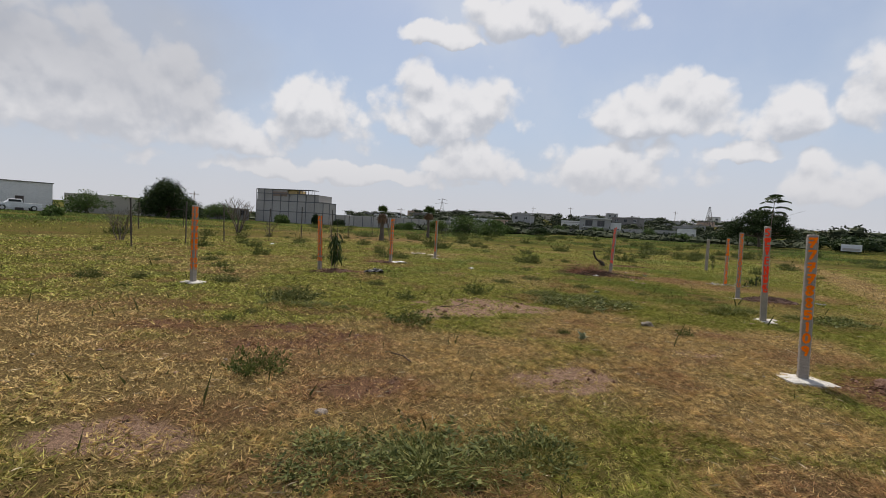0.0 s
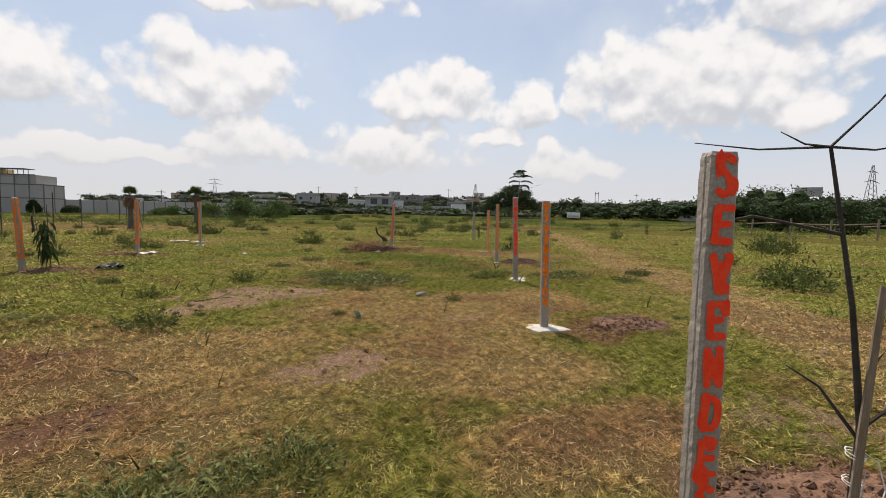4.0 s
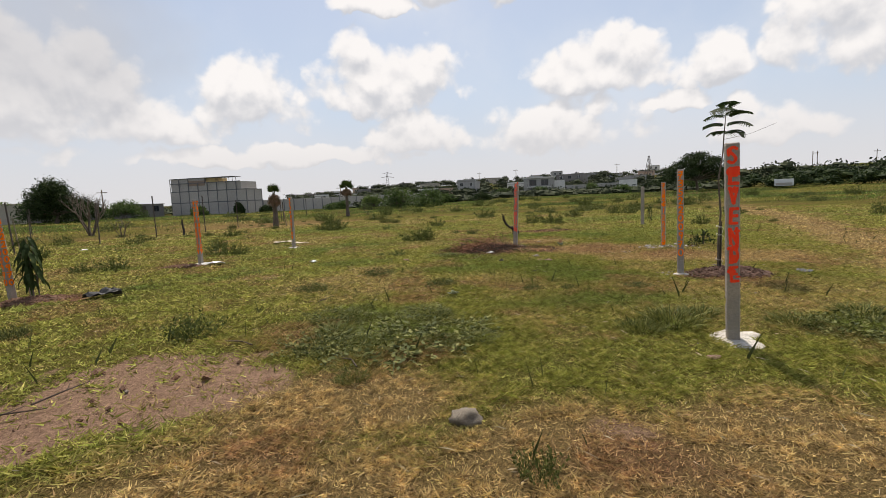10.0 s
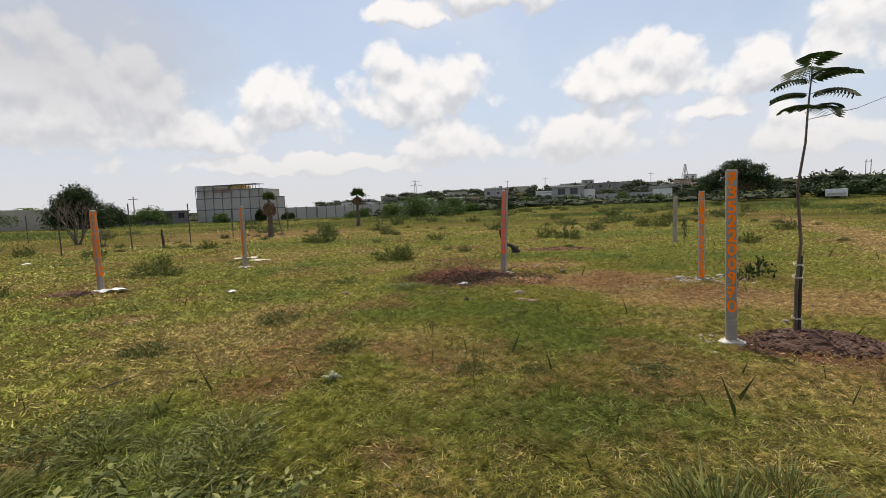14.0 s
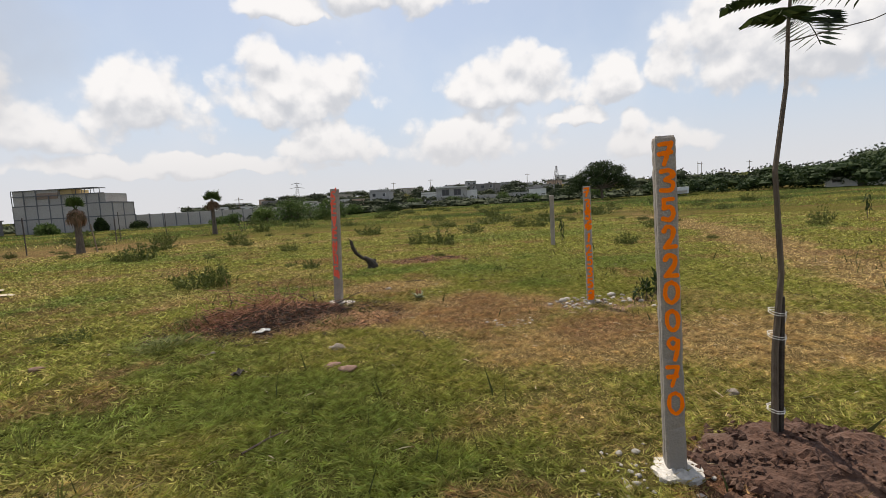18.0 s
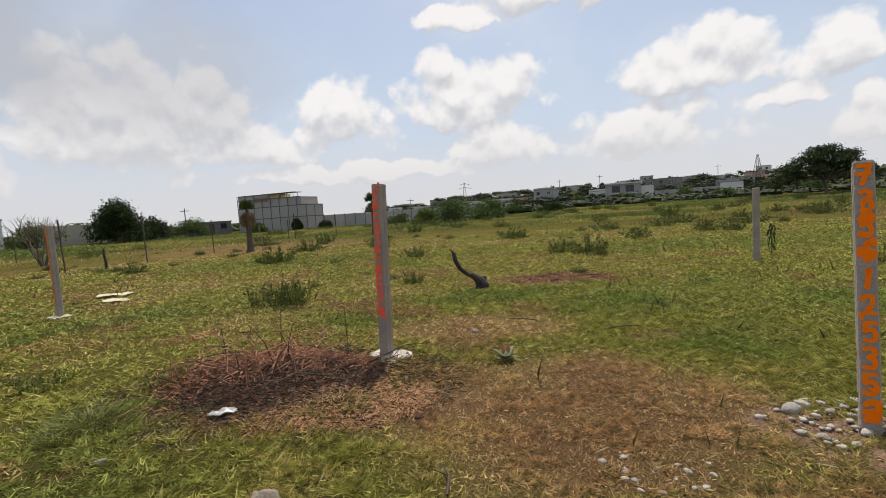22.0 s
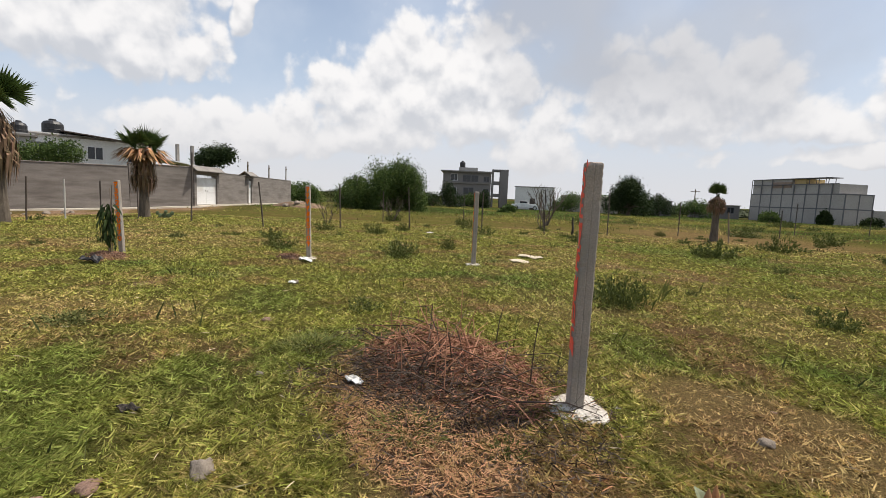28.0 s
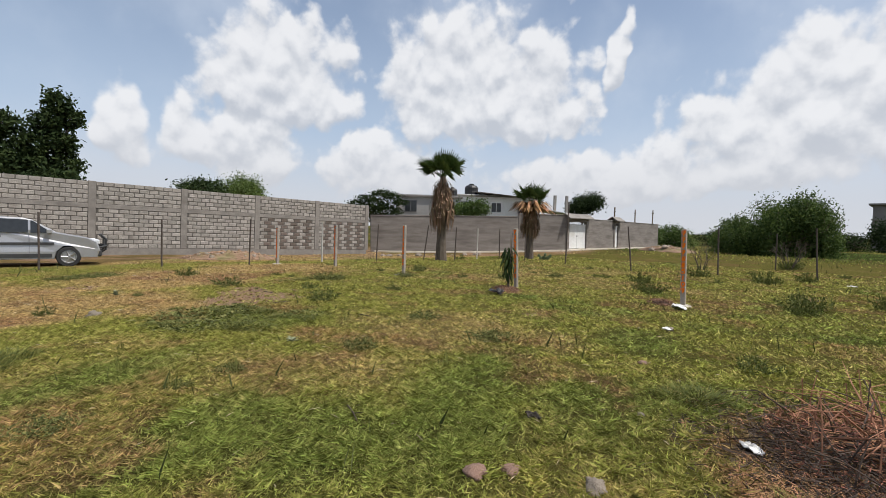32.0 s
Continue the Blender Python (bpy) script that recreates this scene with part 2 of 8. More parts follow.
def cover_mat(name, blades):
    """Soil, dry and lush grass blended by the 'cover' attribute of the ground and of the blades; ground tones hold
    shade between blades.
    """
    m = bpy.data.materials.new(name)
    m.use_nodes = True
    n, l = m.node_tree.nodes, m.node_tree.links
    p = n["Principled BSDF"]
    p.inputs["Roughness"].default_value = 0.9
    p.inputs["Specular IOR Level"].default_value = 0.15 if blades else 0.0
    at = n.new("ShaderNodeAttribute")
    at.attribute_name = "cover"
    sep = n.new("ShaderNodeSeparateColor")
    l.new(at.outputs["Color"], sep.inputs[0])
    co = n.new("ShaderNodeTexCoord")

    def noise_(s, d=5.0):
        t = n.new("ShaderNodeTexNoise")
        t.inputs["Scale"].default_value, t.inputs["Detail"].default_value = s, d
        t.inputs["Roughness"].default_value = 0.6
        l.new(co.outputs["Object"], t.inputs["Vector"])
        return t.outputs[0]

    def ramp(v, a, b, c=0.0, d=1.0):
        r = n.new("ShaderNodeMapRange")
        for i, q in enumerate((a, b, c, d)):
            r.inputs[i + 1].default_value = q
        l.new(v, r.inputs[0])
        return r.outputs[0]

    def mixc(f, a, b):
        x = n.new("ShaderNodeMix")
        x.data_type = "RGBA"
        for s, v in ((x.inputs[0], f), (x.inputs[6], a), (x.inputs[7], b)):
            if isinstance(v, tuple):
                s.default_value = (*v, 1)
            else:
                l.new(v, s)
        return x.outputs[2]

    def add(a, b, k):
        x = n.new("ShaderNodeMath")
        x.operation = "MULTIPLY_ADD"
        l.new(b, x.inputs[0])
        x.inputs[1].default_value = k
        l.new(a, x.inputs[2])
        return x.outputs[0]
    n1, n2, n3 = noise_(1.7), noise_(14.0), noise_(70.0, 3.0)
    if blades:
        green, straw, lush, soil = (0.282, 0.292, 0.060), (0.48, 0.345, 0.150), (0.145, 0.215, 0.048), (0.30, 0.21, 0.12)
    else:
        # grass tones far below the blades': shade at their roots put into the colour
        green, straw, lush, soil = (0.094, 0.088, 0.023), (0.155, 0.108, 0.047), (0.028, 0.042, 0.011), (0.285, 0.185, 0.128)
    dry_ = add(add(sep.outputs[1], n1, 0.5), n2, 0.7)
    if blades:
        island = n.new("ShaderNodeNewGeometry").outputs["Random Per Island"]
        turn = n.new("ShaderNodeMath")
        turn.operation = "MULTIPLY"
        turn.inputs[1].default_value = 7.13
        l.new(island, turn.inputs[0])
        part_ = n.new("ShaderNodeMath")
        part_.operation = "FRACT"
        l.new(turn.outputs[0], part_.inputs[0])
        dry_ = add(dry_, part_.outputs[0], 0.6)
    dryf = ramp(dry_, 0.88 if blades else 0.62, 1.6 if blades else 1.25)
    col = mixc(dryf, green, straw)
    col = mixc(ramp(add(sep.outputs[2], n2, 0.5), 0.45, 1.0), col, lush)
    thatch = ramp(add(add(at.outputs["Alpha"], n2, 0.9), n1, 0.6), 0.85, 1.35, 0.0, 0.9)
    if blades:
        thatch_ = n.new("ShaderNodeMath")
        thatch_.operation = "MULTIPLY"
        l.new(thatch, thatch_.inputs[0])
        l.new(ramp(part_.outputs[0], 0.0, 0.6, 0.35, 1.0), thatch_.inputs[1])
        col = mixc(thatch_.outputs[0], col, (0.34, 0.195, 0.10))
    else:
        col = mixc(thatch, col, (0.130, 0.074, 0.040))
    if not blades:
        # dark flecks painted as the shaded gaps between blades
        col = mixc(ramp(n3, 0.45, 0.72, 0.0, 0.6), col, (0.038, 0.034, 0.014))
        col = mixc(ramp(n2, 0.54, 0.70, 0.0, 0.45), col, (0.165, 0.122, 0.056))
        soilc = mixc(ramp(n2, 0.3, 0.7), soil, (0.185, 0.118, 0.080))
        red = mixc(ramp(n3, 0.3, 0.7), (0.165, 0.085, 0.050), (0.10, 0.055, 0.035))
        col = mixc(ramp(add(sep.outputs[0], n2, 0.35), 0.42, 0.75), col, soilc)
        col = mixc(ramp(add(at.outputs["Alpha"], n2, 0.4), 0.72, 1.0), col, red)
        fibre = n.new("ShaderNodeTexNoise")
        fibre.inputs["Scale"].default_value, fibre.inputs["Detail"].default_value = 75.0, 4.0
        fibre.inputs["Roughness"].default_value, fibre.inputs["Distortion"].default_value = 0.65, 1.2
        l.new(co.outputs["Object"], fibre.inputs["Vector"])
        grain = n.new("ShaderNodeHueSaturation")
        l.new(col, grain.inputs["Color"])
        l.new(ramp(fibre.outputs[0], 0.33, 0.67, 0.45, 1.65), grain.inputs["Value"])
        col = grain.outputs[0]
        b = n.new("ShaderNodeBump")
        b.inputs["Strength"].default_value, b.inputs["Distance"].default_value = 0.9, 0.03
        l.new(add(fibre.outputs[0], n2, 1.5), b.inputs["Height"])
        l.new(b.outputs[0], p.inputs["Normal"])
        l.new(col, p.inputs["Base Color"])
        return m
    ge = n.new("ShaderNodeNewGeometry")
    h = n.new("ShaderNodeHueSaturation")
    l.new(col, h.inputs["Color"])
    vary_ = n.new("ShaderNodeMath")
    vary_.operation = "MULTIPLY"
    l.new(ramp(ge.outputs["Random Per Island"], 0, 1, 0.52, 1.38), vary_.inputs[0])
    l.new(ramp(n2, 0.34, 0.66, 0.5, 1.55), vary_.inputs[1])
    l.new(vary_.outputs[0], h.inputs["Value"])
    l.new(ramp(ge.outputs["Random Per Island"], 0, 1, 0.485, 0.51), h.inputs["Hue"])
    l.new(h.outputs[0], p.inputs["Base Color"])
    t = n.new("ShaderNodeBsdfTranslucent")
    l.new(h.outputs[0], t.inputs[0])
    mx = n.new("ShaderNodeMixShader")
    mx.inputs[0].default_value = 0.22
    l.new(p.outputs[0], mx.inputs[1])
    l.new(t.outputs[0], mx.inputs[2])
    l.new(mx.outputs[0], n["Material Output"].inputs[0])
    return m


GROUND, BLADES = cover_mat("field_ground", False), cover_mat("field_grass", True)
CONCRETE = mat("cast_concrete", (0.29, 0.252, 0.215), (0.36, 0.315, 0.27), 5, 0.9, 0.25, 90, grime=(0.25, 0.235, 0.21))
PAD = mat("white_cement", (0.45, 0.42, 0.37), (0.58, 0.545, 0.485), 9, 0.95, 0.9, 45, grime=(0.38, 0.32, 0.25))
ORANGE = mat("orange_spray", (1.0, 0.185, 0.003), (1.0, 0.225, 0.005), 30, 0.6, 0.05, 120)
RED = mat("red_spray", (1.0, 0.055, 0.02), (1.0, 0.09, 0.035), 30, 0.6, 0.1, 120)
PINK = mat("faded_red_spray", (0.88, 0.12, 0.075), (0.92, 0.19, 0.12), 30, 0.7, 0.1, 120)
BLOCK = mat("pale_concrete_block", (0.27, 0.248, 0.222), (0.36, 0.335, 0.30), 5, 0.95, 0.5, 60, vary=0.16, grime=(0.22, 0.20, 0.178))
BLOCK_DARK = mat("brown_block", (0.115, 0.090, 0.075), (0.16, 0.13, 0.108), 5, 0.95, 0.3, 60, vary=0.15)
MORTAR = mat("grey_mortar", (0.075, 0.068, 0.06), (0.16, 0.145, 0.13), 3, 0.95, 0.4, 50)
BEAM = mat("poured_concrete", (0.20, 0.183, 0.165), (0.26, 0.24, 0.215), 3, 0.92, 0.2, 60, grime=(0.16, 0.145, 0.13))
RENDER = mat("grey_cement_render", (0.165, 0.145, 0.130), (0.235, 0.210, 0.188), 1.2, 0.95, 0.7, 14, grime=(0.125, 0.108, 0.095), stretch=(0.8, 0.8, 4.5))
PANEL = mat("weathered_panel", (0.36, 0.335, 0.305), (0.42, 0.395, 0.36), 0.3, 0.9, 0.1, 9)
PANEL_DARK = mat("dark_joint", (0.13, 0.13, 0.135), (0.16, 0.16, 0.165), 2, 0.9, 0.1, 20)
WHITE = mat("white_paint", (0.70, 0.70, 0.69), (0.78, 0.78, 0.77), 2, 0.6, 0.05, 30, grime=(0.60, 0.58, 0.54))
OCHRE = mat("ochre_paint", (0.50, 0.36, 0.16), (0.56, 0.41, 0.19), 2, 0.8, 0.1, 30)
BROWN_WALL = mat("brown_brick_infill", (0.26, 0.19, 0.145), (0.32, 0.235, 0.18), 1.0, 0.95, 0.2, 20)
HOUSE = [mat("house_wall", c, tuple(v * 1.15 for v in c), 0.6, 0.9, 0.1, 12) for c in
         ((0.62, 0.61, 0.58), (0.33, 0.32, 0.305), (0.42, 0.38, 0.32), (0.19, 0.175, 0.165), (0.46, 0.33, 0.25))]
GLASS = mat("dark_window_glass", (0.022, 0.025, 0.028), (0.03, 0.033, 0.036), 2, 0.12, 0.0, 9)
STEEL = mat("rusty_dark_steel", (0.055, 0.045, 0.04), (0.09, 0.065, 0.05), 9, 0.7, 0.2, 60)
PALE_PIPE = mat("pale_pipe", (0.42, 0.40, 0.37), (0.50, 0.48, 0.44), 6, 0.6, 0.1, 40)
WOOD = mat("weathered_wood", (0.17, 0.125, 0.085), (0.26, 0.20, 0.14), 6, 0.9, 0.4, 30, stretch=(4, 4, 0.6))
DARKWOOD = mat("charred_wood", (0.030, 0.024, 0.020), (0.065, 0.052, 0.042), 12, 0.95, 0.6, 40)
BARK = mat("grey_brown_bark", (0.085, 0.066, 0.050), (0.15, 0.12, 0.09), 7, 0.95, 0.6, 30, stretch=(2, 2, 0.6))
LEAF = mat("tree_leaf", (0.052, 0.086, 0.024), (0.100, 0.148, 0.040), 1.2, 0.6, 0.0, 9, island=0.4, trans=0.25)
LEAF_DARK = mat("dark_tree_leaf", (0.020, 0.036, 0.013), (0.042, 0.064, 0.020), 0.8, 0.65, 0.0, 9, island=0.4, trans=0.2)
LEAF_BRIGHT = mat("light_tree_leaf", (0.090, 0.135, 0.035), (0.13, 0.175, 0.05), 1.2, 0.6, 0.0, 9, island=0.35, trans=0.3)
LEAF_FAR = mat("far_leaf", (0.028, 0.038, 0.020), (0.062, 0.072, 0.037), 0.05, 0.8, 0.0, 2, island=0.4)
WEED = mat("weed_leaf", (0.062, 0.082, 0.022), (0.125, 0.145, 0.042), 5, 0.6, 0.0, 40, island=0.4, trans=0.25)
LONG_GRASS = mat("long_grass", (0.095, 0.112, 0.030), (0.190, 0.200, 0.058), 5, 0.6, 0.0, 40, island=0.55, trans=0.15)
WEED_GREY = mat("grey_weed_leaf", (0.090, 0.104, 0.032), (0.180, 0.188, 0.064), 5, 0.7, 0.0, 40, island=0.6, trans=0.1)
STALK = mat("green_stalk", (0.060, 0.075, 0.025), (0.10, 0.112, 0.042), 9, 0.7, 0.0, 40, island=0.25)
FROND = mat("palm_frond", (0.040, 0.070, 0.018), (0.075, 0.110, 0.030), 3, 0.5, 0.0, 20, vary=0.25, trans=0.2)
DEAD_FROND = mat("dead_palm_frond", (0.150, 0.098, 0.062), (0.245, 0.165, 0.105), 4, 0.9, 0.0, 20, island=0.4)
TWIG = mat("dry_red_brown_twig", (0.225, 0.112, 0.066), (0.385, 0.210, 0.125), 9, 0.9, 0.0, 30, island=0.6)
TWIG_DARK = mat("dark_stick", (0.060, 0.045, 0.036), (0.10, 0.078, 0.062), 9, 0.9, 0.2, 30, island=0.3)
STRAW = mat("dry_orange_needles", (0.32, 0.17, 0.08), (0.42, 0.25, 0.13), 9, 0.9, 0.0, 30, island=0.35)
SOIL = mat("turned_red_soil", (0.120, 0.060, 0.034), (0.195, 0.102, 0.058), 9, 0.97, 0.9, 40, grime=(0.06, 0.034, 0.024))
STONE = mat("grey_stone", (0.19, 0.155, 0.118), (0.28, 0.235, 0.185), 9, 0.95, 0.5, 50, vary=0.2)
STONE_RED = mat("reddish_clod", (0.22, 0.13, 0.095), (0.30, 0.19, 0.14), 9, 0.95, 0.6, 40)
PLASTIC_WHITE = mat("white_plastic_scrap", (0.72, 0.72, 0.70), (0.82, 0.82, 0.80), 9, 0.5, 0.2, 40, grime=(0.55, 0.52, 0.46))
CARDBOARD = mat("sun_bleached_cardboard", (0.46, 0.38, 0.27), (0.60, 0.51, 0.38), 6, 0.9, 0.2, 40)
BLACK_CLOTH = mat("black_plastic_sheet", (0.018, 0.017, 0.017), (0.035, 0.033, 0.032), 8, 0.6, 0.4, 30)
CAR_PAINT = mat("silver_car_paint", (0.44, 0.44, 0.45), (0.47, 0.47, 0.48), 1, 0.3, 0.0, 90, metal=0.6)
TYRE = mat("black_rubber", (0.018, 0.018, 0.018), (0.028, 0.028, 0.028), 9, 0.85, 0.1, 60)
ALLOY = mat("alloy_wheel", (0.50, 0.50, 0.50), (0.56, 0.56, 0.56), 4, 0.35, 0.0, 60, metal=0.8)
TRIM = mat("black_plastic_trim", (0.03, 0.03, 0.03), (0.045, 0.045, 0.045), 8, 0.6, 0.1, 60)
TAIL = mat("red_lamp_lens", (0.35, 0.02, 0.015), (0.42, 0.03, 0.02), 8, 0.2, 0.0, 60)
TANK = mat("black_water_tank_plastic", (0.015, 0.015, 0.016), (0.025, 0.025, 0.026), 3, 0.45, 0.0, 30)
SHEET = mat("white_corrugated_sheet", (0.58, 0.60, 0.62), (0.68, 0.70, 0.72), 2, 0.5, 0.1, 40)
STRING = mat("white_string", (0.66, 0.64, 0.58), (0.75, 0.73, 0.67), 20, 0.9, 0.0, 40)


# ---- geometry helpers ----
def ss(a, b, v):
    t = np.clip((np.asarray(v, float) - a) / (b - a), 0, 1)
    return t * t * (3 - 2 * t)


def vnoise(x, y, seed=0):
    """Smooth value noise in the plane, 0 to 1."""
    xi, yi = np.floor(x), np.floor(y)
    fx, fy = x - xi, y - yi
    fx, fy = fx * fx * (3 - 2 * fx), fy * fy * (3 - 2 * fy)

    def h(a, b):
        v = np.sin(a * 127.1 + b * 311.7 + seed * 74.7) * 43758.5453
        return v - np.floor(v)
    return (h(xi, yi) * (1 - fx) + h(xi + 1, yi) * fx) * (1 - fy) + (h(xi, yi + 1) * (1 - fx) + h(xi + 1, yi + 1) * fx) * fy


def fbm(x, y, seed=0, octaves=4):
    x, y = np.asarray(x, float), np.asarray(y, float)
    return sum(vnoise(x * 2 ** i + i * 5.3, y * 2 ** i - i * 3.1, seed + i) * 0.5 ** (i + 1) for i in range(octaves)) / (1 - 0.5 ** octaves)


class Geo:
    """Gathers vertices and faces for one mesh."""

    def __init__(self):
        self.v, self.f = [], []

    def add(self, verts, faces):
        k = len(self.v)
        self.v.extend(tuple(p) for p in verts)
        self.f.extend(tuple(i + k for i in f) for f in faces)
        return self

    def box(self, x0, y0, z0, x1, y1, z1):
        return self.add([(x0, y0, z0), (x1, y0, z0), (x1, y1, z0), (x0, y1, z0), (x0, y0, z1), (x1, y0, z1), (x1, y1, z1), (x0, y1, z1)],
                        [(0, 3, 2, 1), (4, 5, 6, 7), (0, 1, 5, 4), (1, 2, 6, 5), (2, 3, 7, 6), (3, 0, 4, 7)])

    def cbox(self, x0, y0, z0, x1, y1, z1, c=0.01):
        """A box whose edges are cut by c."""
        bm = bmesh.new()
        bmesh.ops.create_cube(bm, size=1)
        for v in bm.verts:
            v.co = Vector(((x0 + x1) / 2 + v.co.x * (x1 - x0), (y0 + y1) / 2 + v.co.y * (y1 - y0), (z0 + z1) / 2 + v.co.z * (z1 - z0)))
        bmesh.ops.bevel(bm, geom=bm.edges[:], offset=c, segments=1, affect="EDGES")
        bm.verts.index_update()
        self.add([v.co for v in bm.verts], [[v.index for v in f.verts] for f in bm.faces])
        bm.free()
        return self

    def tube(self, pts, radii, sides=6, caps=True):
        pts = [Vector(p) for p in pts]
        rings, n = [], len(pts)
        for i, p in enumerate(pts):
            d = (pts[min(i + 1, n - 1)] - pts[max(i - 1, 0)]).normalized()
            a = d.orthogonal().normalized() if i == 0 else (a - d * a.dot(d)).normalized()
            b = d.cross(a)
            rings.append([p + (a * math.cos(2 * math.pi * k / sides) + b * math.sin(2 * math.pi * k / sides)) * radii[i] for k in range(sides)])
        faces = [(i * sides + k, i * sides + (k + 1) % sides, (i + 1) * sides + (k + 1) % sides, (i + 1) * sides + k) for i in range(n - 1) for k in range(sides)]
        if caps:
            faces += [tuple(reversed(range(sides))), tuple(range((n - 1) * sides, n * sides))]
        return self.add([v for r in rings for v in r], faces)

    def lathe(self, profile, sides=20, at=(0, 0, 0)):
        """profile: (radius, z) from the bottom up."""
        n = len(profile)
        vs = [(at[0] + r * math.cos(2 * math.pi * k / sides), at[1] + r * math.sin(2 * math.pi * k / sides), at[2] + z) for r, z in profile for k in range(sides)]
        fs = [(i * sides + k, i * sides + (k + 1) % sides, (i + 1) * sides + (k + 1) % sides, (i + 1) * sides + k) for i in range(n - 1) for k in range(sides)]
        fs += [tuple(reversed(range(sides))), tuple(range((n - 1) * sides, n * sides))]
        return self.add(vs, fs)

    def mesh(self, name, smooth=False):
        me = bpy.data.meshes.new(name)
        me.from_pydata(self.v, [], self.f)
        if smooth:
            me.shade_smooth()
        me.update()
        return me


def part(name, geo, material, parent=None, label="", smooth=False):
    """One mesh object from a Geo or a ready mesh, under a thing or a part."""
    me = geo.mesh(name, smooth) if isinstance(geo, Geo) else geo
    if material and not me.materials:
        me.materials.append(material)
    ob = new(name, me)
    if parent is not None:
        ob.parent = parent
    if label:
        ob["label"] = label
    return ob


def thing(name, m, label, category, group="", kind=""):
    """An Empty at the thing's base that parents its parts."""
    ob = new(name)
    ob.empty_display_size = 0.2
    ob.matrix_world = m
    return tagged(ob, label, category, group, kind)


def tri_mesh(name, v, nv, attr=None):
    """A mesh of loose polygons with nv corners each from an array of shape (n * nv, 3)."""
    n = len(v) // nv
    me = bpy.data.meshes.new(name)
    me.vertices.add(len(v))
    me.vertices.foreach_set("co", np.ascontiguousarray(v, np.float32).ravel())
    me.loops.add(len(v))
    me.loops.foreach_set("vertex_index", np.arange(len(v), dtype=np.int32))
    me.polygons.add(n)
    me.polygons.foreach_set("loop_start", np.arange(n, dtype=np.int32) * nv)
    me.update(calc_edges=True)
    if attr is not None:
        a = me.attributes.new("cover", "FLOAT_COLOR", "POINT")
        a.data.foreach_set("color", np.ascontiguousarray(attr, np.float32).ravel())
    return me


# ---- ground ----
def hill(x, y):
    """The height of the land: a flat field, a slight fall towards the lane, a far rise with the town."""
    x, y = np.asarray(x, float), np.asarray(y, float)
    r = np.hypot(x - 5, y - 10)
    az = np.degrees(np.arctan2(x - 5, y - 10))
    u = (x - 0.76) * -0.53 + (y - 1.71) * -0.85
    z = -(0.10 * ss(-0.6, 1.6, u) + 0.10 * ss(1.4, 4.0, u)) * (1 - ss(-26, -34, x)) - 0.20 * ss(-4, -18, x) * ss(2, 8, u) * (1 - ss(-23, -31, x))
    z = z + 1.0 * ss(45, 115, r) * ss(-2, 14, az) * (1 - ss(62, 85, az))
    z = z + 6.3 * ss(135, 300, r) * ss(-20, 2, az) * (1 - ss(45, 90, az)) + 3.5 * ss(150, 400, r)
    return z


def land(x, y):
    near = 1 - ss(30, 60, np.hypot(np.asarray(x) - 5, np.asarray(y) - 10))
    return hill(x, y) + near * (0.05 * (fbm(np.asarray(x) * 0.45, np.asarray(y) * 0.45, 3, 3) - 0.5) + 0.022 * (fbm(np.asarray(x) * 2.2, np.asarray(y) * 2.2, 7, 2) - 0.5))


# bare patches: centre, half sizes, turn, strength of pale soil, strength of red soil
BARE = [(1.6, 8.8, 1.1, 0.6, 0.5, 0.9, 0), (6.6, 16.45, 1.15, 0.7, 0.2, 0.3, 0.62), (5.6, 17.0, 0.9, 0.5, 0.0, 0.2, 0.6), (2.0, 9.25, 1.25, 0.85, 0.3, 1, 0), (2.45, 5.7, 0.6, 0.42, 0.2, 0.9, 0), (6.0, 5.85, 0.5, 0.42, 0, 0.5, 1), (8.75, 12.35, 0.72, 0.5, -0.3, 0.3, 1),
        (-1.35, 13.5, 0.75, 0.4, 0.4, 0.5, 0.8), (-0.95, 16.75, 0.5, 0.25, 0, 0.3, 0.8), (9.1, 21.7, 1.2, 0.8, 0, 0.45, 0.95), (-0.6, 7.0, 0.75, 0.35, 0, 0.3, 0.75),
        (-0.5, 6.35, 0.6, 0.35, 0.2, 0.3, 0.7), (0.66, 5.2, 0.5, 0.35, 0.3, 0.35, 0.7), (-1.95, 6.8, 0.45, 0.3, 0, 0.3, 0.7), (0.05, 6.8, 0.8, 0.3, 0, 0.2, 0.7),
        (4.25, 2.75, 1.0, 0.5, -0.4, 0.5, 0.9), (5.2, 3.5, 0.9, 0.5, -0.6, 0.5, 0.2), (10.1, 15.85, 0.85, 0.5, 0, 0.6, 0), (6.0, 16.95, 0.9, 0.6, 0.2, 0.35, 0.45), (7.3, 16.6, 0.7, 0.5, 0, 0.3, 0.2),
        (4.4, 7.0, 0.35, 0.2, 0, 0.6, 0), (-0.6, 4.1, 0.7, 0.3, 0, 0.7, 0), (0.4, 3.4, 0.6, 0.35, 0, 0.55, 0.3), (5.3, 8.3, 0.3, 0.25, 0, 0.5, 0), (5.6, 5.85, 0.8, 0.55, 0.3, 0.3, 0.95), (3.0, 10.9, 0.5, 0.22, 0, 0.2, 0.4),
        (-3.0, 20.2, 0.8, 0.3, 0, 0.4, 0.2), (1.5, 14.5, 0.5, 0.3, 0, 0.4, 0), (9.4, 17.9, 0.5, 0.35, 0, 0.4, 0.3), (2.3, 23.5, 2.2, 0.4, 0.2, 0.35, 0)]
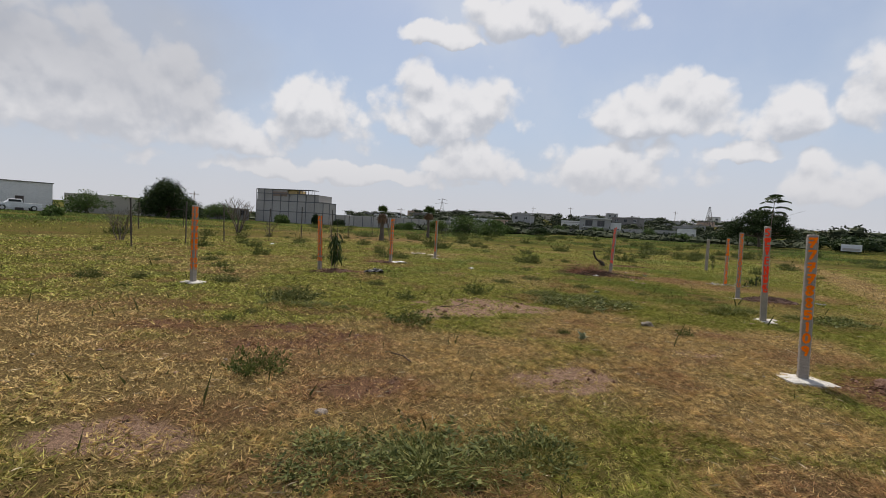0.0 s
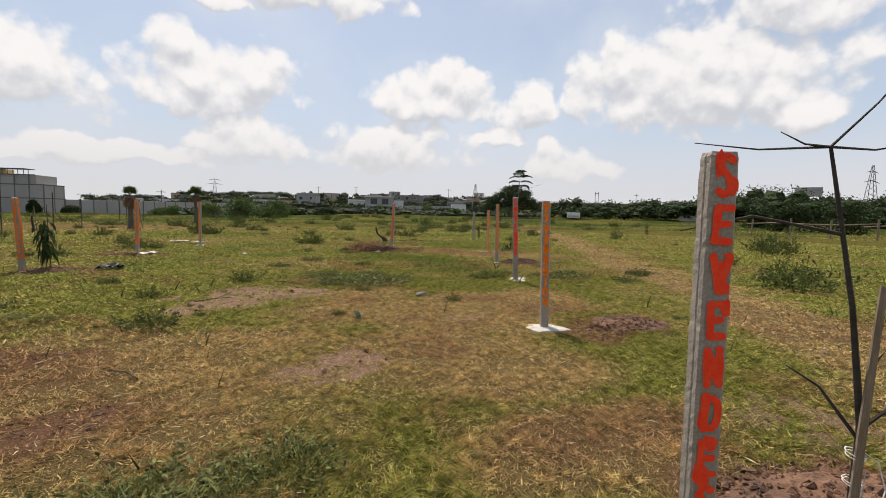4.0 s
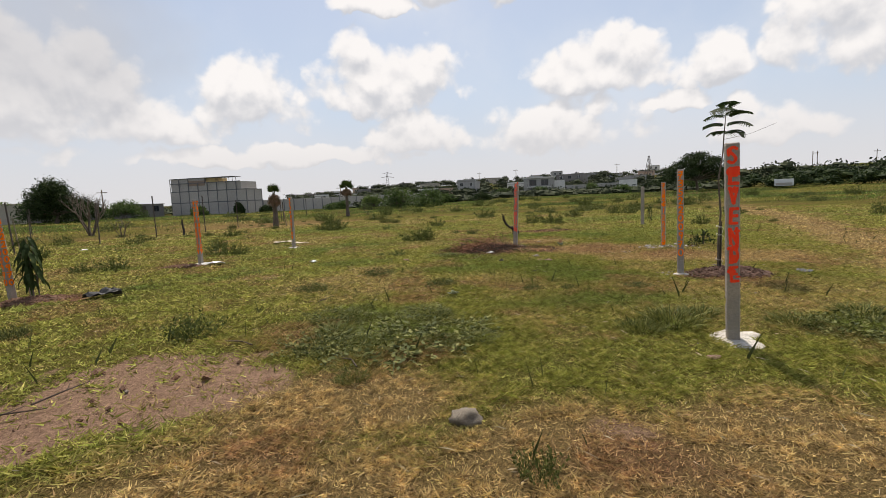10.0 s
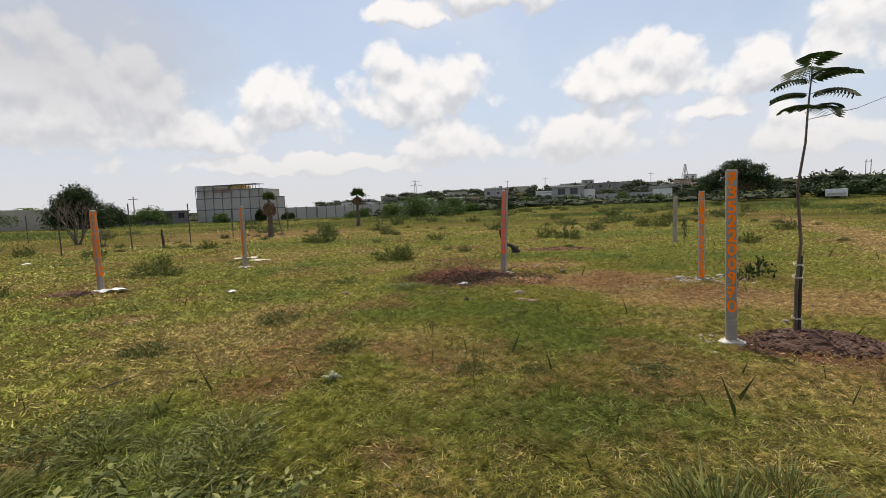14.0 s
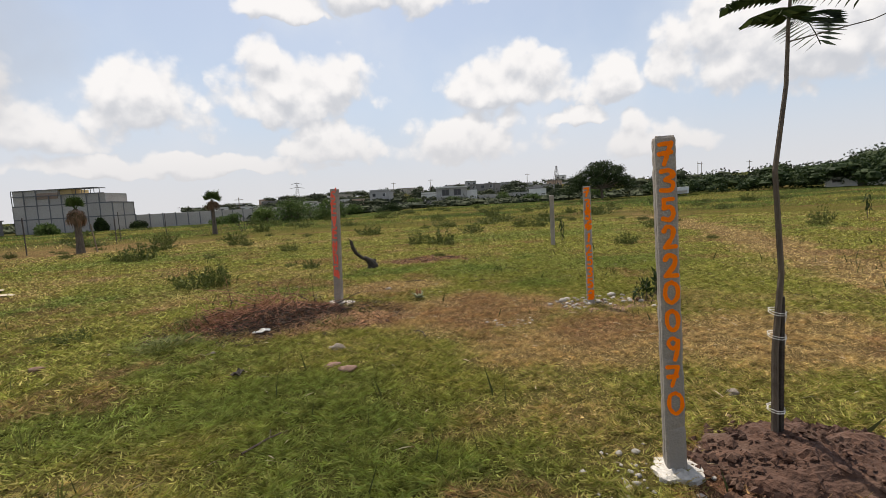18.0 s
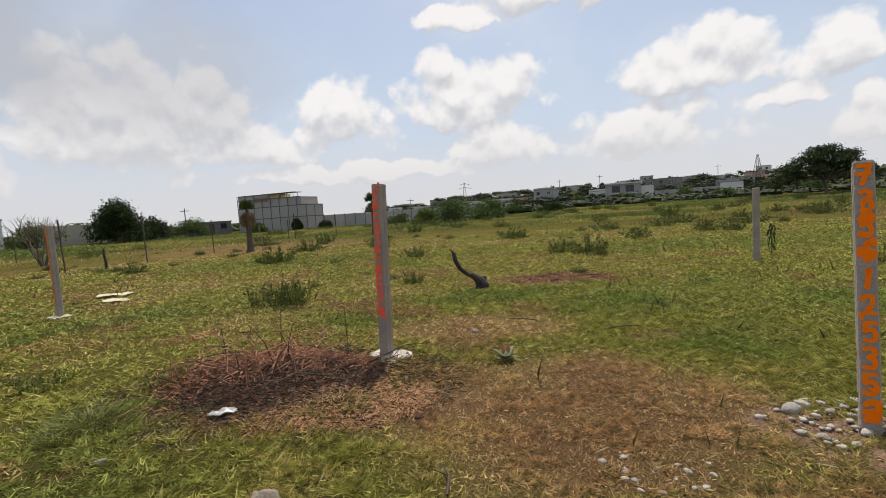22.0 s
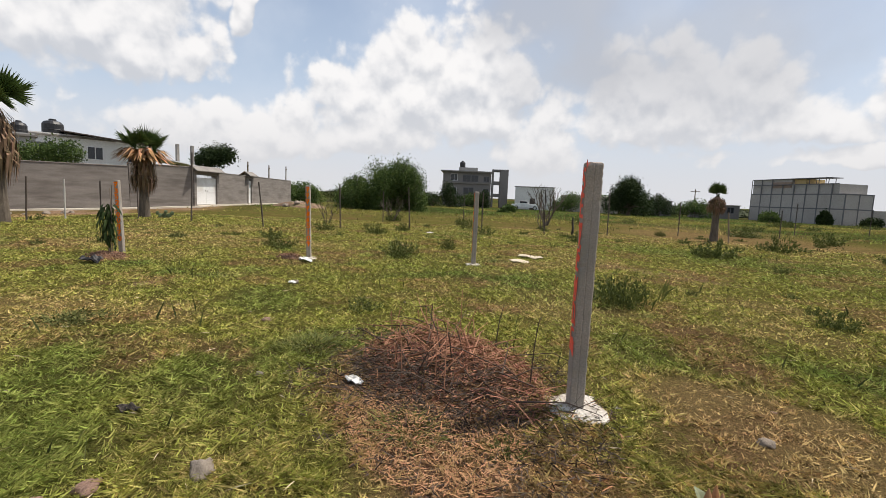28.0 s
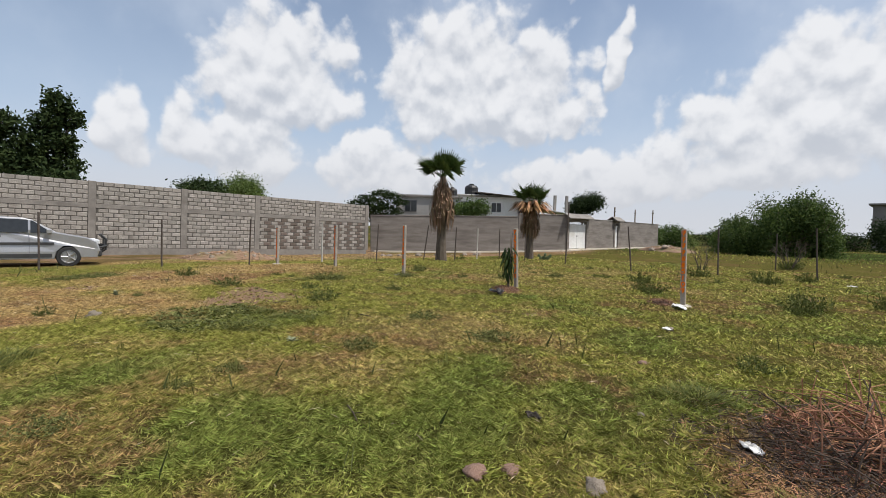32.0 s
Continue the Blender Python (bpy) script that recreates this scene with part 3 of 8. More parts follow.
LUSH = [(7.1, 12.8, 1.0, 0.6), (6.4, 11.3, 1.4, 0.8), (9.9, 17.6, 1.0, 0.8), (5.5, 14.2, 1.2, 0.8), (3.6, 10.8, 1.2, 1.2), (1.4, 4.0, 0.9, 0.4), (6.2, 14.2, 1.5, 0.8), (5.2, 16.2, 1.0, 0.9), (5.0, 14.4, 1.4, 0.7), (6.6, 13.6, 1.2, 0.8), (5.4, 15.4, 1.2, 0.9), (4.1, 10.3, 1.3, 0.7), (6.6, 10.1, 0.5, 0.35), (8.2, 9.7, 0.8, 0.5), (9.6, 19.4, 1.6, 1.2), (6.2, 18.9, 1.6, 0.9), (1.3, 4.1, 0.9, 0.35),
        (3.3, 6.6, 0.9, 0.5), (12.5, 19.0, 2.5, 1.6), (6.8, 12.9, 1.3, 0.8), (-1.0, 19.0, 1.5, 1.0), (-2.4, 16.8, 0.8, 0.5), (3.0, 16.0, 1.3, 0.8), (1.0, 28, 6, 3), (14, 27, 6, 3)]
DRY = [(3.4, 7.7, 1.5, 1.0), (4.3, 6.9, 1.6, 1.2), (3.4, 5.9, 1.2, 1.0), (5.6, 7.5, 1.2, 1.0), (8.3, 16.3, 1.5, 1.2), (9.2, 14.6, 1.4, 0.9), (4.9, 8.0, 1.1, 0.8), (1.2, 6.6, 1.8, 0.8), (3.7, 8.9, 1.0, 0.6), (10.5, 14.0, 1.4, 1.0), (3.8, 5.0, 1.0, 0.7), (7.6, 18.4, 1.2, 0.7), (-0.3, 5.2, 1.5, 0.9), (6.0, 8.0, 1.0, 0.7), (3.6, 3.8, 1.0, 0.6), (0.2, 5.6, 2.8, 2.2), (-3.5, 5.5, 2.5, 2.5), (-5, 38, 7, 5), (-12, 46, 9, 6)]
# worn brown thatch in the grass: centre and half sizes
THATCH = [(4.1, 11.9, 0.45, 0.4), (7.1, 11.7, 0.6, 0.35), (1.5, 14.6, 0.5, 0.25), (8.5, 16.2, 1.0, 1.2), (9.4, 14.9, 0.9, 0.7), (5.9, 19.9, 0.9, 0.5), (6.8, 19.3, 0.8, 0.5), (7.6, 17.8, 0.6, 0.5),
          (3.6, 14.4, 0.3, 0.6), (3.9, 9.7, 0.8, 0.5), (3.7, 3.9, 0.9, 0.45), (-0.2, 4.5, 0.8, 0.4), (-1.3, 6.7, 1.3, 0.6), (5.2, 8.0, 0.5, 0.4), (-0.1, 6.3, 1.2, 0.8), (0.6, 5.1, 0.7, 0.5), (3.0, 10.4, 0.5, 0.6), (1.2, 3.9, 0.8, 0.4), (5.6, 7.0, 0.7, 0.5), (-2.6, 8.0, 1.2, 0.6)]
TRACK = [(6.2, 2.8), (7.6, 4.7), (9.5, 7.0), (11.6, 11.3), (14.0, 15.2), (19.5, 23.6), (29.0, 41.5), (40, 66), (52, 92)]


def cover(x, y):
    """Pale soil, dryness, lushness and red soil, 0 to 1 each, at points of the plan."""
    x, y = np.asarray(x, float), np.asarray(y, float)
    wob = 0.5 * (fbm(x * 1.6, y * 1.6, 11) - 0.5)
    soil, red = np.zeros_like(x), np.zeros_like(x)
    for cx, cy, a, b, turn, s, k in BARE:
        c, d = math.cos(turn), math.sin(turn)
        u, v = ((x - cx) * c + (y - cy) * d) / a, (-(x - cx) * d + (y - cy) * c) / b
        m = 1 - ss(0.55, 1.15, np.hypot(u, v) + wob * 2.0 + 0.5 * (fbm(x * 7, y * 7, 13, 2) - 0.5))
        soil, red = np.maximum(soil, m * s), np.maximum(red, m * k)
    for cx, cy, a, b in THATCH:
        red = np.maximum(red, 0.5 * (1 - ss(0.3, 1.3, np.hypot((x - cx) / a, (y - cy) / b) + wob * 1.8)))
    red = np.maximum(red, 0.4 * ss(0.55, 0.72, fbm(x * 1.2, y * 1.2, 41)))
    big = fbm(x * 0.22, y * 0.22, 21)
    mid = fbm(x * 0.9, y * 0.9, 25)
    dry = 0.45 * ss(0.47, 0.74, 0.5 * big + 0.5 * mid)
    lush = 0.32 * ss(0.45, 0.75, fbm(x * 0.35 + 4, y * 0.35, 33)) + 0.25 * ss(0.5, 0.7, fbm(x * 1.7, y * 1.7, 35))
    for cx, cy, a, b in LUSH:
        m = 1 - ss(0.2, 1.35, np.hypot((x - cx) / a, (y - cy) / b) + wob * 1.6)
        lush, dry = np.maximum(lush, m * 0.48), dry * (1 - 0.7 * m)
    for cx, cy, a, b in DRY:
        m = 1 - ss(0.4, 1.25, np.hypot((x - cx) / a, (y - cy) / b) + wob)
        dry, lush = np.maximum(dry, m * 0.95), lush * (1 - m)
    d = np.full_like(x, 99.0)
    for (ax, ay), (bx, by) in zip(TRACK, TRACK[1:]):
        t = np.clip(((x - ax) * (bx - ax) + (y - ay) * (by - ay)) / ((bx - ax) ** 2 + (by - ay) ** 2), 0, 1)
        d = np.minimum(d, np.hypot(x - ax - t * (bx - ax), y - ay - t * (by - ay)))
    m = 1 - ss(0.3, 1.3, d + wob * 3)
    dry, lush, soil = np.maximum(dry, 0.85 * m), lush * (1 - m), np.maximum(soil, 0.28 * m)
    u = (x - 0.2) * -0.53 + (y - 1.0) * -0.85
    lane = ss(2.0, 4.2, u + wob * 3) * ss(-40, -25, x + y * 0.2)
    soil, dry = np.maximum(soil, 0.5 * lane * ss(0.35, 0.6, fbm(x * 0.5, y * 0.5, 90))), np.maximum(dry, 0.9 * lane)
    # far green patches, which also darken the ground in place of blade self-shadow
    far = ss(24, 50, np.hypot(x - 5, y - 10))
    lush, dry = np.maximum(lush * (1 - far), far * (0.15 + 0.7 * ss(0.35, 0.6, fbm(x * 0.09, y * 0.16, 95)))), dry * (1 - 0.7 * far)
    return np.clip(np.stack([soil, dry, lush, red], -1), 0, 1)


def axis(lo, hi, step, reach):
    mid = np.arange(lo, hi + step / 2, step)
    out = step * np.cumsum(1.13 ** np.arange(1, 70))
    out = out[out < reach]
    return np.concatenate([lo - out[::-1], mid, hi + out])


GRID = []


def on_sheet(x, y):
    """The height of the ground mesh itself."""
    xs, ys, Z = GRID[0]
    i, j = np.clip(np.searchsorted(xs, x) - 1, 0, len(xs) - 2), np.clip(np.searchsorted(ys, y) - 1, 0, len(ys) - 2)
    u, v = (x - xs[i]) / (xs[i + 1] - xs[i]), (y - ys[j]) / (ys[j + 1] - ys[j])
    return (Z[j, i] * (1 - u) + Z[j, i + 1] * u) * (1 - v) + (Z[j + 1, i] * (1 - u) + Z[j + 1, i + 1] * u) * v


def ground_sheet():
    xs, ys = axis(-7, 15, 0.14, 3500), axis(1, 27, 0.14, 3500)
    X, Y = np.meshgrid(xs, ys)
    c = cover(X, Y)
    Z = land(X, Y) + 0.03 * c[..., 3] * (fbm(X * 5, Y * 5, 51) - 0.3) - 0.015 * c[..., 0]
    GRID.append((xs, ys, Z))
    nx, ny = len(xs), len(ys)
    i = np.arange(nx * ny).reshape(ny, nx)
    q = np.stack([i[:-1, :-1], i[:-1, 1:], i[1:, 1:], i[1:, :-1]], -1).reshape(-1, 4)
    me = bpy.data.meshes.new("ground")
    me.from_pydata(np.stack([X, Y, Z], -1).reshape(-1, 3).tolist(), [], q.tolist())
    a = me.attributes.new("cover", "FLOAT_COLOR", "POINT")
    a.data.foreach_set("color", c.reshape(-1).astype(np.float32))
    me.shade_smooth()
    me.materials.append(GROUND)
    tagged(new("ground", me), "grassy field with dry patches and bare reddish soil", "ground", kind="structure")


ground_sheet()


def gz(x, y):
    return float(land(np.array([x]), np.array([y]))[0])


# ---- boundary posts ----
# strokes of the sprayed hand: points in a box from (0, 0) to (1, 1)
HAND = {"0": [[(0.5, 0.97), (0.12, 0.8), (0.08, 0.3), (0.5, 0.03), (0.92, 0.3), (0.9, 0.78), (0.5, 0.97)]], "1": [[(0.42, 0.86), (0.56, 0.95), (0.5, 0.5), (0.46, 0.05)]],
        "2": [[(0.1, 0.78), (0.4, 0.97), (0.85, 0.85), (0.75, 0.5), (0.1, 0.06)], [(0.1, 0.06), (0.95, 0.08)]], "3": [[(0.1, 0.92), (0.6, 0.97), (0.9, 0.76), (0.4, 0.54)], [(0.4, 0.54), (0.9, 0.38), (0.75, 0.08), (0.1, 0.06)]],
        "5": [[(0.9, 0.95), (0.18, 0.93)], [(0.18, 0.93), (0.16, 0.55)], [(0.16, 0.55), (0.7, 0.6), (0.92, 0.3), (0.6, 0.05), (0.08, 0.1)]], "7": [[(0.06, 0.92), (0.92, 0.94)], [(0.92, 0.94), (0.62, 0.5), (0.3, 0.03)]],
        "8": [[(0.9, 0.9), (0.5, 0.97), (0.14, 0.78), (0.5, 0.52), (0.88, 0.26), (0.5, 0.03), (0.12, 0.24), (0.5, 0.52), (0.88, 0.78), (0.55, 0.97)]], "9": [[(0.9, 0.78), (0.5, 0.97), (0.1, 0.76), (0.45, 0.5), (0.88, 0.72)], [(0.9, 0.85), (0.78, 0.4), (0.55, 0.02)]],
        "S": [[(0.9, 0.88), (0.45, 0.97), (0.12, 0.74), (0.6, 0.5), (0.88, 0.24), (0.5, 0.03), (0.08, 0.12)]], "V": [[(0.06, 0.96), (0.5, 0.04)], [(0.5, 0.04), (0.94, 0.96)]], "N": [[(0.12, 0.03), (0.12, 0.95)], [(0.12, 0.95), (0.86, 0.06)], [(0.88, 0.05), (0.9, 0.97)]],
        "E": [[(0.14, 0.95), (0.14, 0.05)], [(0.1, 0.94), (0.92, 0.96)], [(0.14, 0.5), (0.84, 0.52)], [(0.1, 0.06), (0.94, 0.05)]], "D": [[(0.16, 0.96), (0.16, 0.05)], [(0.16, 0.95), (0.75, 0.84), (0.9, 0.45), (0.7, 0.1), (0.14, 0.05)]]}


def smoothed(pts, k=5):
    """Catmull-Rom points along a stroke."""
    p = [pts[0]] + list(pts) + [pts[-1]]
    out = []
    for i in range(1, len(p) - 2):
        for j in range(k):
            t = j / k
            out.append(tuple(0.5 * (2 * b + (c - a) * t + (2 * a - 5 * b + 4 * c - d) * t * t + (3 * b - a - 3 * c + d) * t ** 3) for a, b, c, d in zip(*p[i - 1:i + 3])))
    return out + [tuple(pts[-1])]


def painted(text, width, top, bottom, fat, rng, grow=1.0):
    """Hand-sprayed characters one above another on the face y = 0 of a post, top to bottom."""
    g = Geo()
    step = (top - bottom) / len(text)
    for i, ch in enumerate(text):
        bar = [[[(0.1, 0.46), (0.75, 0.5)]], [[(0.02, 0.5), (0.85, 0.54)]], []][rng.randrange(3)] if ch == "7" else []
        w, h, a = width * rng.uniform(0.84, 0.97), step * rng.uniform(0.9, 0.98) * grow, rng.uniform(-0.06, 0.06)
        ox, oz = rng.uniform(-0.003, 0.003), top - step * (i + 0.5) + rng.uniform(-0.004, 0.004)
        for k, stroke in enumerate(HAND[ch] + bar):
            pts = [((x - 0.5) * (w - fat), (z - 0.5) * (h - fat)) for x, z in smoothed(stroke)]
            pts = [(x * math.cos(a) - z * math.sin(a) + ox, x * math.sin(a) + z * math.cos(a) + oz) for x, z in pts]
            half = fat / 2 * rng.uniform(0.85, 1.12)
            n, edge, y = len(pts), [], -0.0003 * (k + (i % 2) * 5)
            for j, (x, z) in enumerate(pts):
                dx, dz = pts[min(j + 1, n - 1)][0] - pts[max(j - 1, 0)][0], pts[min(j + 1, n - 1)][1] - pts[max(j - 1, 0)][1]
                m_ = math.hypot(dx, dz) or 1.0
                q = half * (1 + rng.uniform(-0.14, 0.14))
                edge.append((x, z, -dz / m_ * q, dx / m_ * q))
            lim = width / 2
            vs = [(min(max(x + s_ * u, -lim), lim), y, z + s_ * v) for x, z, u, v in edge for s_ in (1, -1)]
            fs = [(2 * j, 2 * j + 1, 2 * j + 3, 2 * j + 2) for j in range(n - 1)]
            for j, s_ in ((0, -1), (n - 1, 1)):
                x, z, u, v = edge[j]
                b = len(vs)
                vs += [(min(max(x + math.cos(t) * u + s_ * math.sin(t) * v, -lim), lim), y, z + math.cos(t) * v - s_ * math.sin(t) * u) for t in (math.pi * q / 6 for q in range(7))]
                fs.append(tuple(range(b, b + 7)))
            g.add(vs, fs)
    return g


def smear(width, top, bottom, n, rng):
    """Loose overspray blotches on a post's face."""
    g = Geo()
    for _ in range(n):
        z, x = rng.uniform(bottom, top), rng.uniform(-width * 0.4, width * 0.4)
        rx, rz = rng.uniform(0.008, width * 0.5), rng.uniform(0.008, 0.045)
        k = 9
        g.add([(min(max(x + rx * math.cos(6.283 * i / k) * rng.uniform(0.6, 1.2), -width / 2), width / 2), rng.uniform(0, 0.0006), z + rz * math.sin(6.283 * i / k) * rng.uniform(0.6, 1.2)) for i in range(k)], [tuple(range(k))])
    return g


def post_mesh(h, w, rng):
    """A cast post: chamfered edges, a mould groove on its sides, a rough top."""
    a, c = w / 2, 0.009
    ring = [(-a + c, -a), (a - c, -a), (a, -a + c), (a, -0.012), (a - 0.004, -0.006), (a, 0.0), (a, a - c), (a - c, a), (-a + c, a), (-a, a - c), (-a, 0.0), (-a + 0.004, -0.006), (-a, -0.012), (-a, -a + c)]
    n, levels = len(ring), [-0.12] + [h * i / 70 for i in range(70)] + [h - 0.012, h]
    g = Geo()
    vs = []
    for j, z in enumerate(levels):
        k = (0.985, 0.9)[max(0, j - len(levels) + 2)] if j >= len(levels) - 2 else 1.0
        for i, (x, y) in enumerate(ring):
            corner = {13: 1, 0: 1, 1: 2, 2: 2, 6: 3, 7: 3, 8: 4, 9: 4}.get(i, 0)
            chip = 0.0
            if corner:
                chip = 0.004 * max(0.0, noise.noise(Vector((z * 9.0, corner * 3.7, h * 31)))) + 0.007 * max(0.0, noise.noise(Vector((z * 37.0, corner * 5.1, h * 17))) - 0.15)
            q = k * (1 - chip / a)
            vs.append((x * q + rng.uniform(-0.0012, 0.0012), y * q + rng.uniform(-0.0008, 0.0008) + (0.0015 if chip > 0.004 else 0), z + (0.008 * noise.noise(Vector((x * 40, y * 40, h))) if j == len(levels) - 1 else 0)))
    fs = [(j * n + i, j * n + (i + 1) % n, (j + 1) * n + (i + 1) % n, (j + 1) * n + i) for j in range(len(levels) - 1) for i in range(n)]
    vs.append((0, 0, h + 0.004))
    k = (len(levels) - 1) * n
    fs += [(k + i, k + (i + 1) % n, len(vs) - 1) for i in range(n)]
    return g.add(vs, fs)


def pad_mesh(r, rng, h=0.02):
    g, n = Geo(), 22
    rad = [0.9 * r * rng.uniform(0.65, 1.2) for _ in range(n)]
    rad = [(rad[i - 1] + rad[i] * 2 + rad[(i + 1) % n]) / 4 * (1.12 if i % 6 in (2, 3) else 1.0) for i in range(n)]
    vs = [(q * k * math.cos(6.2832 * i / n), q * k * math.sin(6.2832 * i / n), z + rng.uniform(-0.006, 0.006)) for k, z in ((1.06, -0.06), (1.0, h * 0.6), (0.85, h), (0.5, h + 0.008)) for i, q in enumerate(rad)]
    vs.append((0, 0, h + 0.01))
    fs = [(j * n + i, j * n + (i + 1) % n, (j + 1) * n + (i + 1) % n, (j + 1) * n + i) for j in range(3) for i in range(n)] + [(3 * n + i, 3 * n + (i + 1) % n, 4 * n) for i in range(n)]
    return g.add(vs, fs)


def marker_post(x, y, h, turn, paint, text="", tip=(0, 0), pad=0.28, w=0.09, span=None, side="", seed=1, label="", bold=True, worn=False):
    rng = random.Random(seed)
    lean = Matrix.Rotation(radians(-turn), 2) @ Vector(tip)
    lean = (math.degrees(-lean.y / h), math.degrees(lean.x / h))
    t = thing("marker_post", pose(x, y, gz(x, y), lean[0], lean[1], turn), label, "post", "boundary marker posts")
    part("shaft", post_mesh(h, w, rng), CONCRETE, t)
    top, bottom = span or (h - 0.02, h * 0.17)
    for k, (s, rz) in enumerate(((text, 0), (side, -90))):
        if not s:
            continue
        g = painted(s, w - 0.004, top, bottom, (0.0235 if bold else 0.0205) if paint is ORANGE else 0.0245, rng)
        if paint is not ORANGE or worn:
            sm = smear(w - 0.004, top, bottom, 14, rng)
            g.add([(px, py + 0.001, pz) for px, py, pz in sm.v], sm.f)
        ob = part("painted_lettering", g, paint, t, "sprayed " + ("orange digits" if paint is ORANGE else "red letters") + " down the face")
        ob.matrix_local = pose(0, 0, 0, 0, 0, rz) @ pose(0, -w / 2 - 0.0025, 0)
    if pad:
        part("footing", pad_mesh(pad, rng), PAD, t, "rough white cement footing")
    return t


NUM_A, NUM_B, NUM_C, WORD = "7777885109", "7352200970", "7351125352", "SEVENDE"
R, Q = -27.0, 67.7
marker_post(3.13, 2.86, 1.53, R, RED, WORD + "SE", span=(1.53, 0.12), seed=3, pad=0.22, label="grey concrete post with bright red sprayed letters, beside a bare sapling")
marker_post(4.95, 6.13, 1.47, R, ORANGE, NUM_A, tip=(0.015, 0.066), seed=4, pad=0.27, label="grey concrete post with an orange sprayed number in white cement")
marker_post(6.845, 9.58, 1.66, R, RED, WORD, tip=(-0.14, -0.11), w=0.097, seed=5, pad=0.26, span=(1.65, 0.52), label="leaning grey concrete post with red sprayed letters")
marker_post(8.26, 12.63, 1.60, R, ORANGE, NUM_B, tip=(0.05, 0.125), seed=6, pad=0.13, bold=False, label="grey concrete post with an orange sprayed number beside a staked sapling")
marker_post(9.87, 15.89, 1.46, R, ORANGE, NUM_C, tip=(0.10, 0.20), seed=7, pad=0, span=(1.45, 0.03), worn=True, label="grey concrete post with a worn orange number among rubble")
marker_post(6.86, 17.45, 1.61, R, PINK, WORD, tip=(0.055, -0.045), w=0.1, seed=8, pad=0.25, span=(1.6, 0.4), label="grey concrete post with faded red letters beside a brush pile")
marker_post(0.72, 20.21, 1.53, -22, ORANGE, NUM_A, seed=9, pad=0.2, label="plain grey concrete post with orange paint on one face")
marker_post(-0.68, 17.08, 1.50, Q, ORANGE, NUM_A, tip=(0.016, -0.04), side=NUM_A, seed=10, pad=0.2, label="grey concrete post with orange numbers on two faces")
marker_post(-2.10, 13.65, 1.46, Q, ORANGE, NUM_B, tip=(-0.04, -0.06), side=NUM_B, seed=11, pad=0, label="grey concrete post with an orange number beside a leafy sapling")
marker_post(-3.52, 10.14, 1.46, Q, ORANGE, NUM_A, side=NUM_A, seed=12, pad=0.24, label="grey concrete post with orange numbers on two faces")
marker_post(-4.85, 7.12, 1.42, Q, ORANGE, NUM_B, seed=13, pad=0, label="orange-sprayed concrete post near the lane")
marker_post(-5.25, 4.52, 1.36, Q, ORANGE, NUM_A, seed=14, pad=0.2, label="orange-sprayed concrete post near the lane")
marker_post(13.06, 22.84, 1.42, R, ORANGE, "", seed=15, pad=0, w=0.12, label="bare grey concrete post in the tall grass")


# ---- walls by the lane ----
def wall_frame(a, b):
    """A pose with x from a to b along a wall and y through it."""
    d = Vector(b) - Vector(a)
    return pose(a[0], a[1], a[2], 0, -math.degrees(math.atan2(d.z, math.hypot(d.x, d.y))), math.degrees(math.atan2(d.y, d.x))), d.length


PIECES = []          # small pieces laid at the end of the file


def block_wall():
    """A wall of pale blocks between poured pilasters, with a tie beam and a checkered bay end."""
    m, length = wall_frame((-19.45, 1.04, -0.33), (5.6, -12.41, 0.12))
    t = thing("wall_block", m, "unrendered pale concrete block wall with poured pilasters and tie beam", "wall", kind="structure")
    bay, plinth, c = 3.75, 0.2, 0.2
    lower, beam = plinth + 9 * c, 0.2
    upper = lower + beam
    top = upper + 5 * c
    part("core", Geo().box(0, 0.0, -0.3, length, 0.138, top - 0.01), MORTAR, t, "grey mortar joints")
    part("plinth", Geo().box(0, -0.01, -0.5, length, 0.16, plinth), BEAM, t)
    part("tie_beam", Geo().cbox(0, -0.01, lower, length, 0.162, upper, 0.008), BEAM, t)
    for i in range(8):
        x = i * bay
        part("pilaster", Geo().cbox(x - 0.14, -0.02, plinth, x + 0.14, 0.17, top + 0.01, 0.008), BEAM, t)
    PIECES.append((t, length, bay, plinth, c, upper))


block_wall()


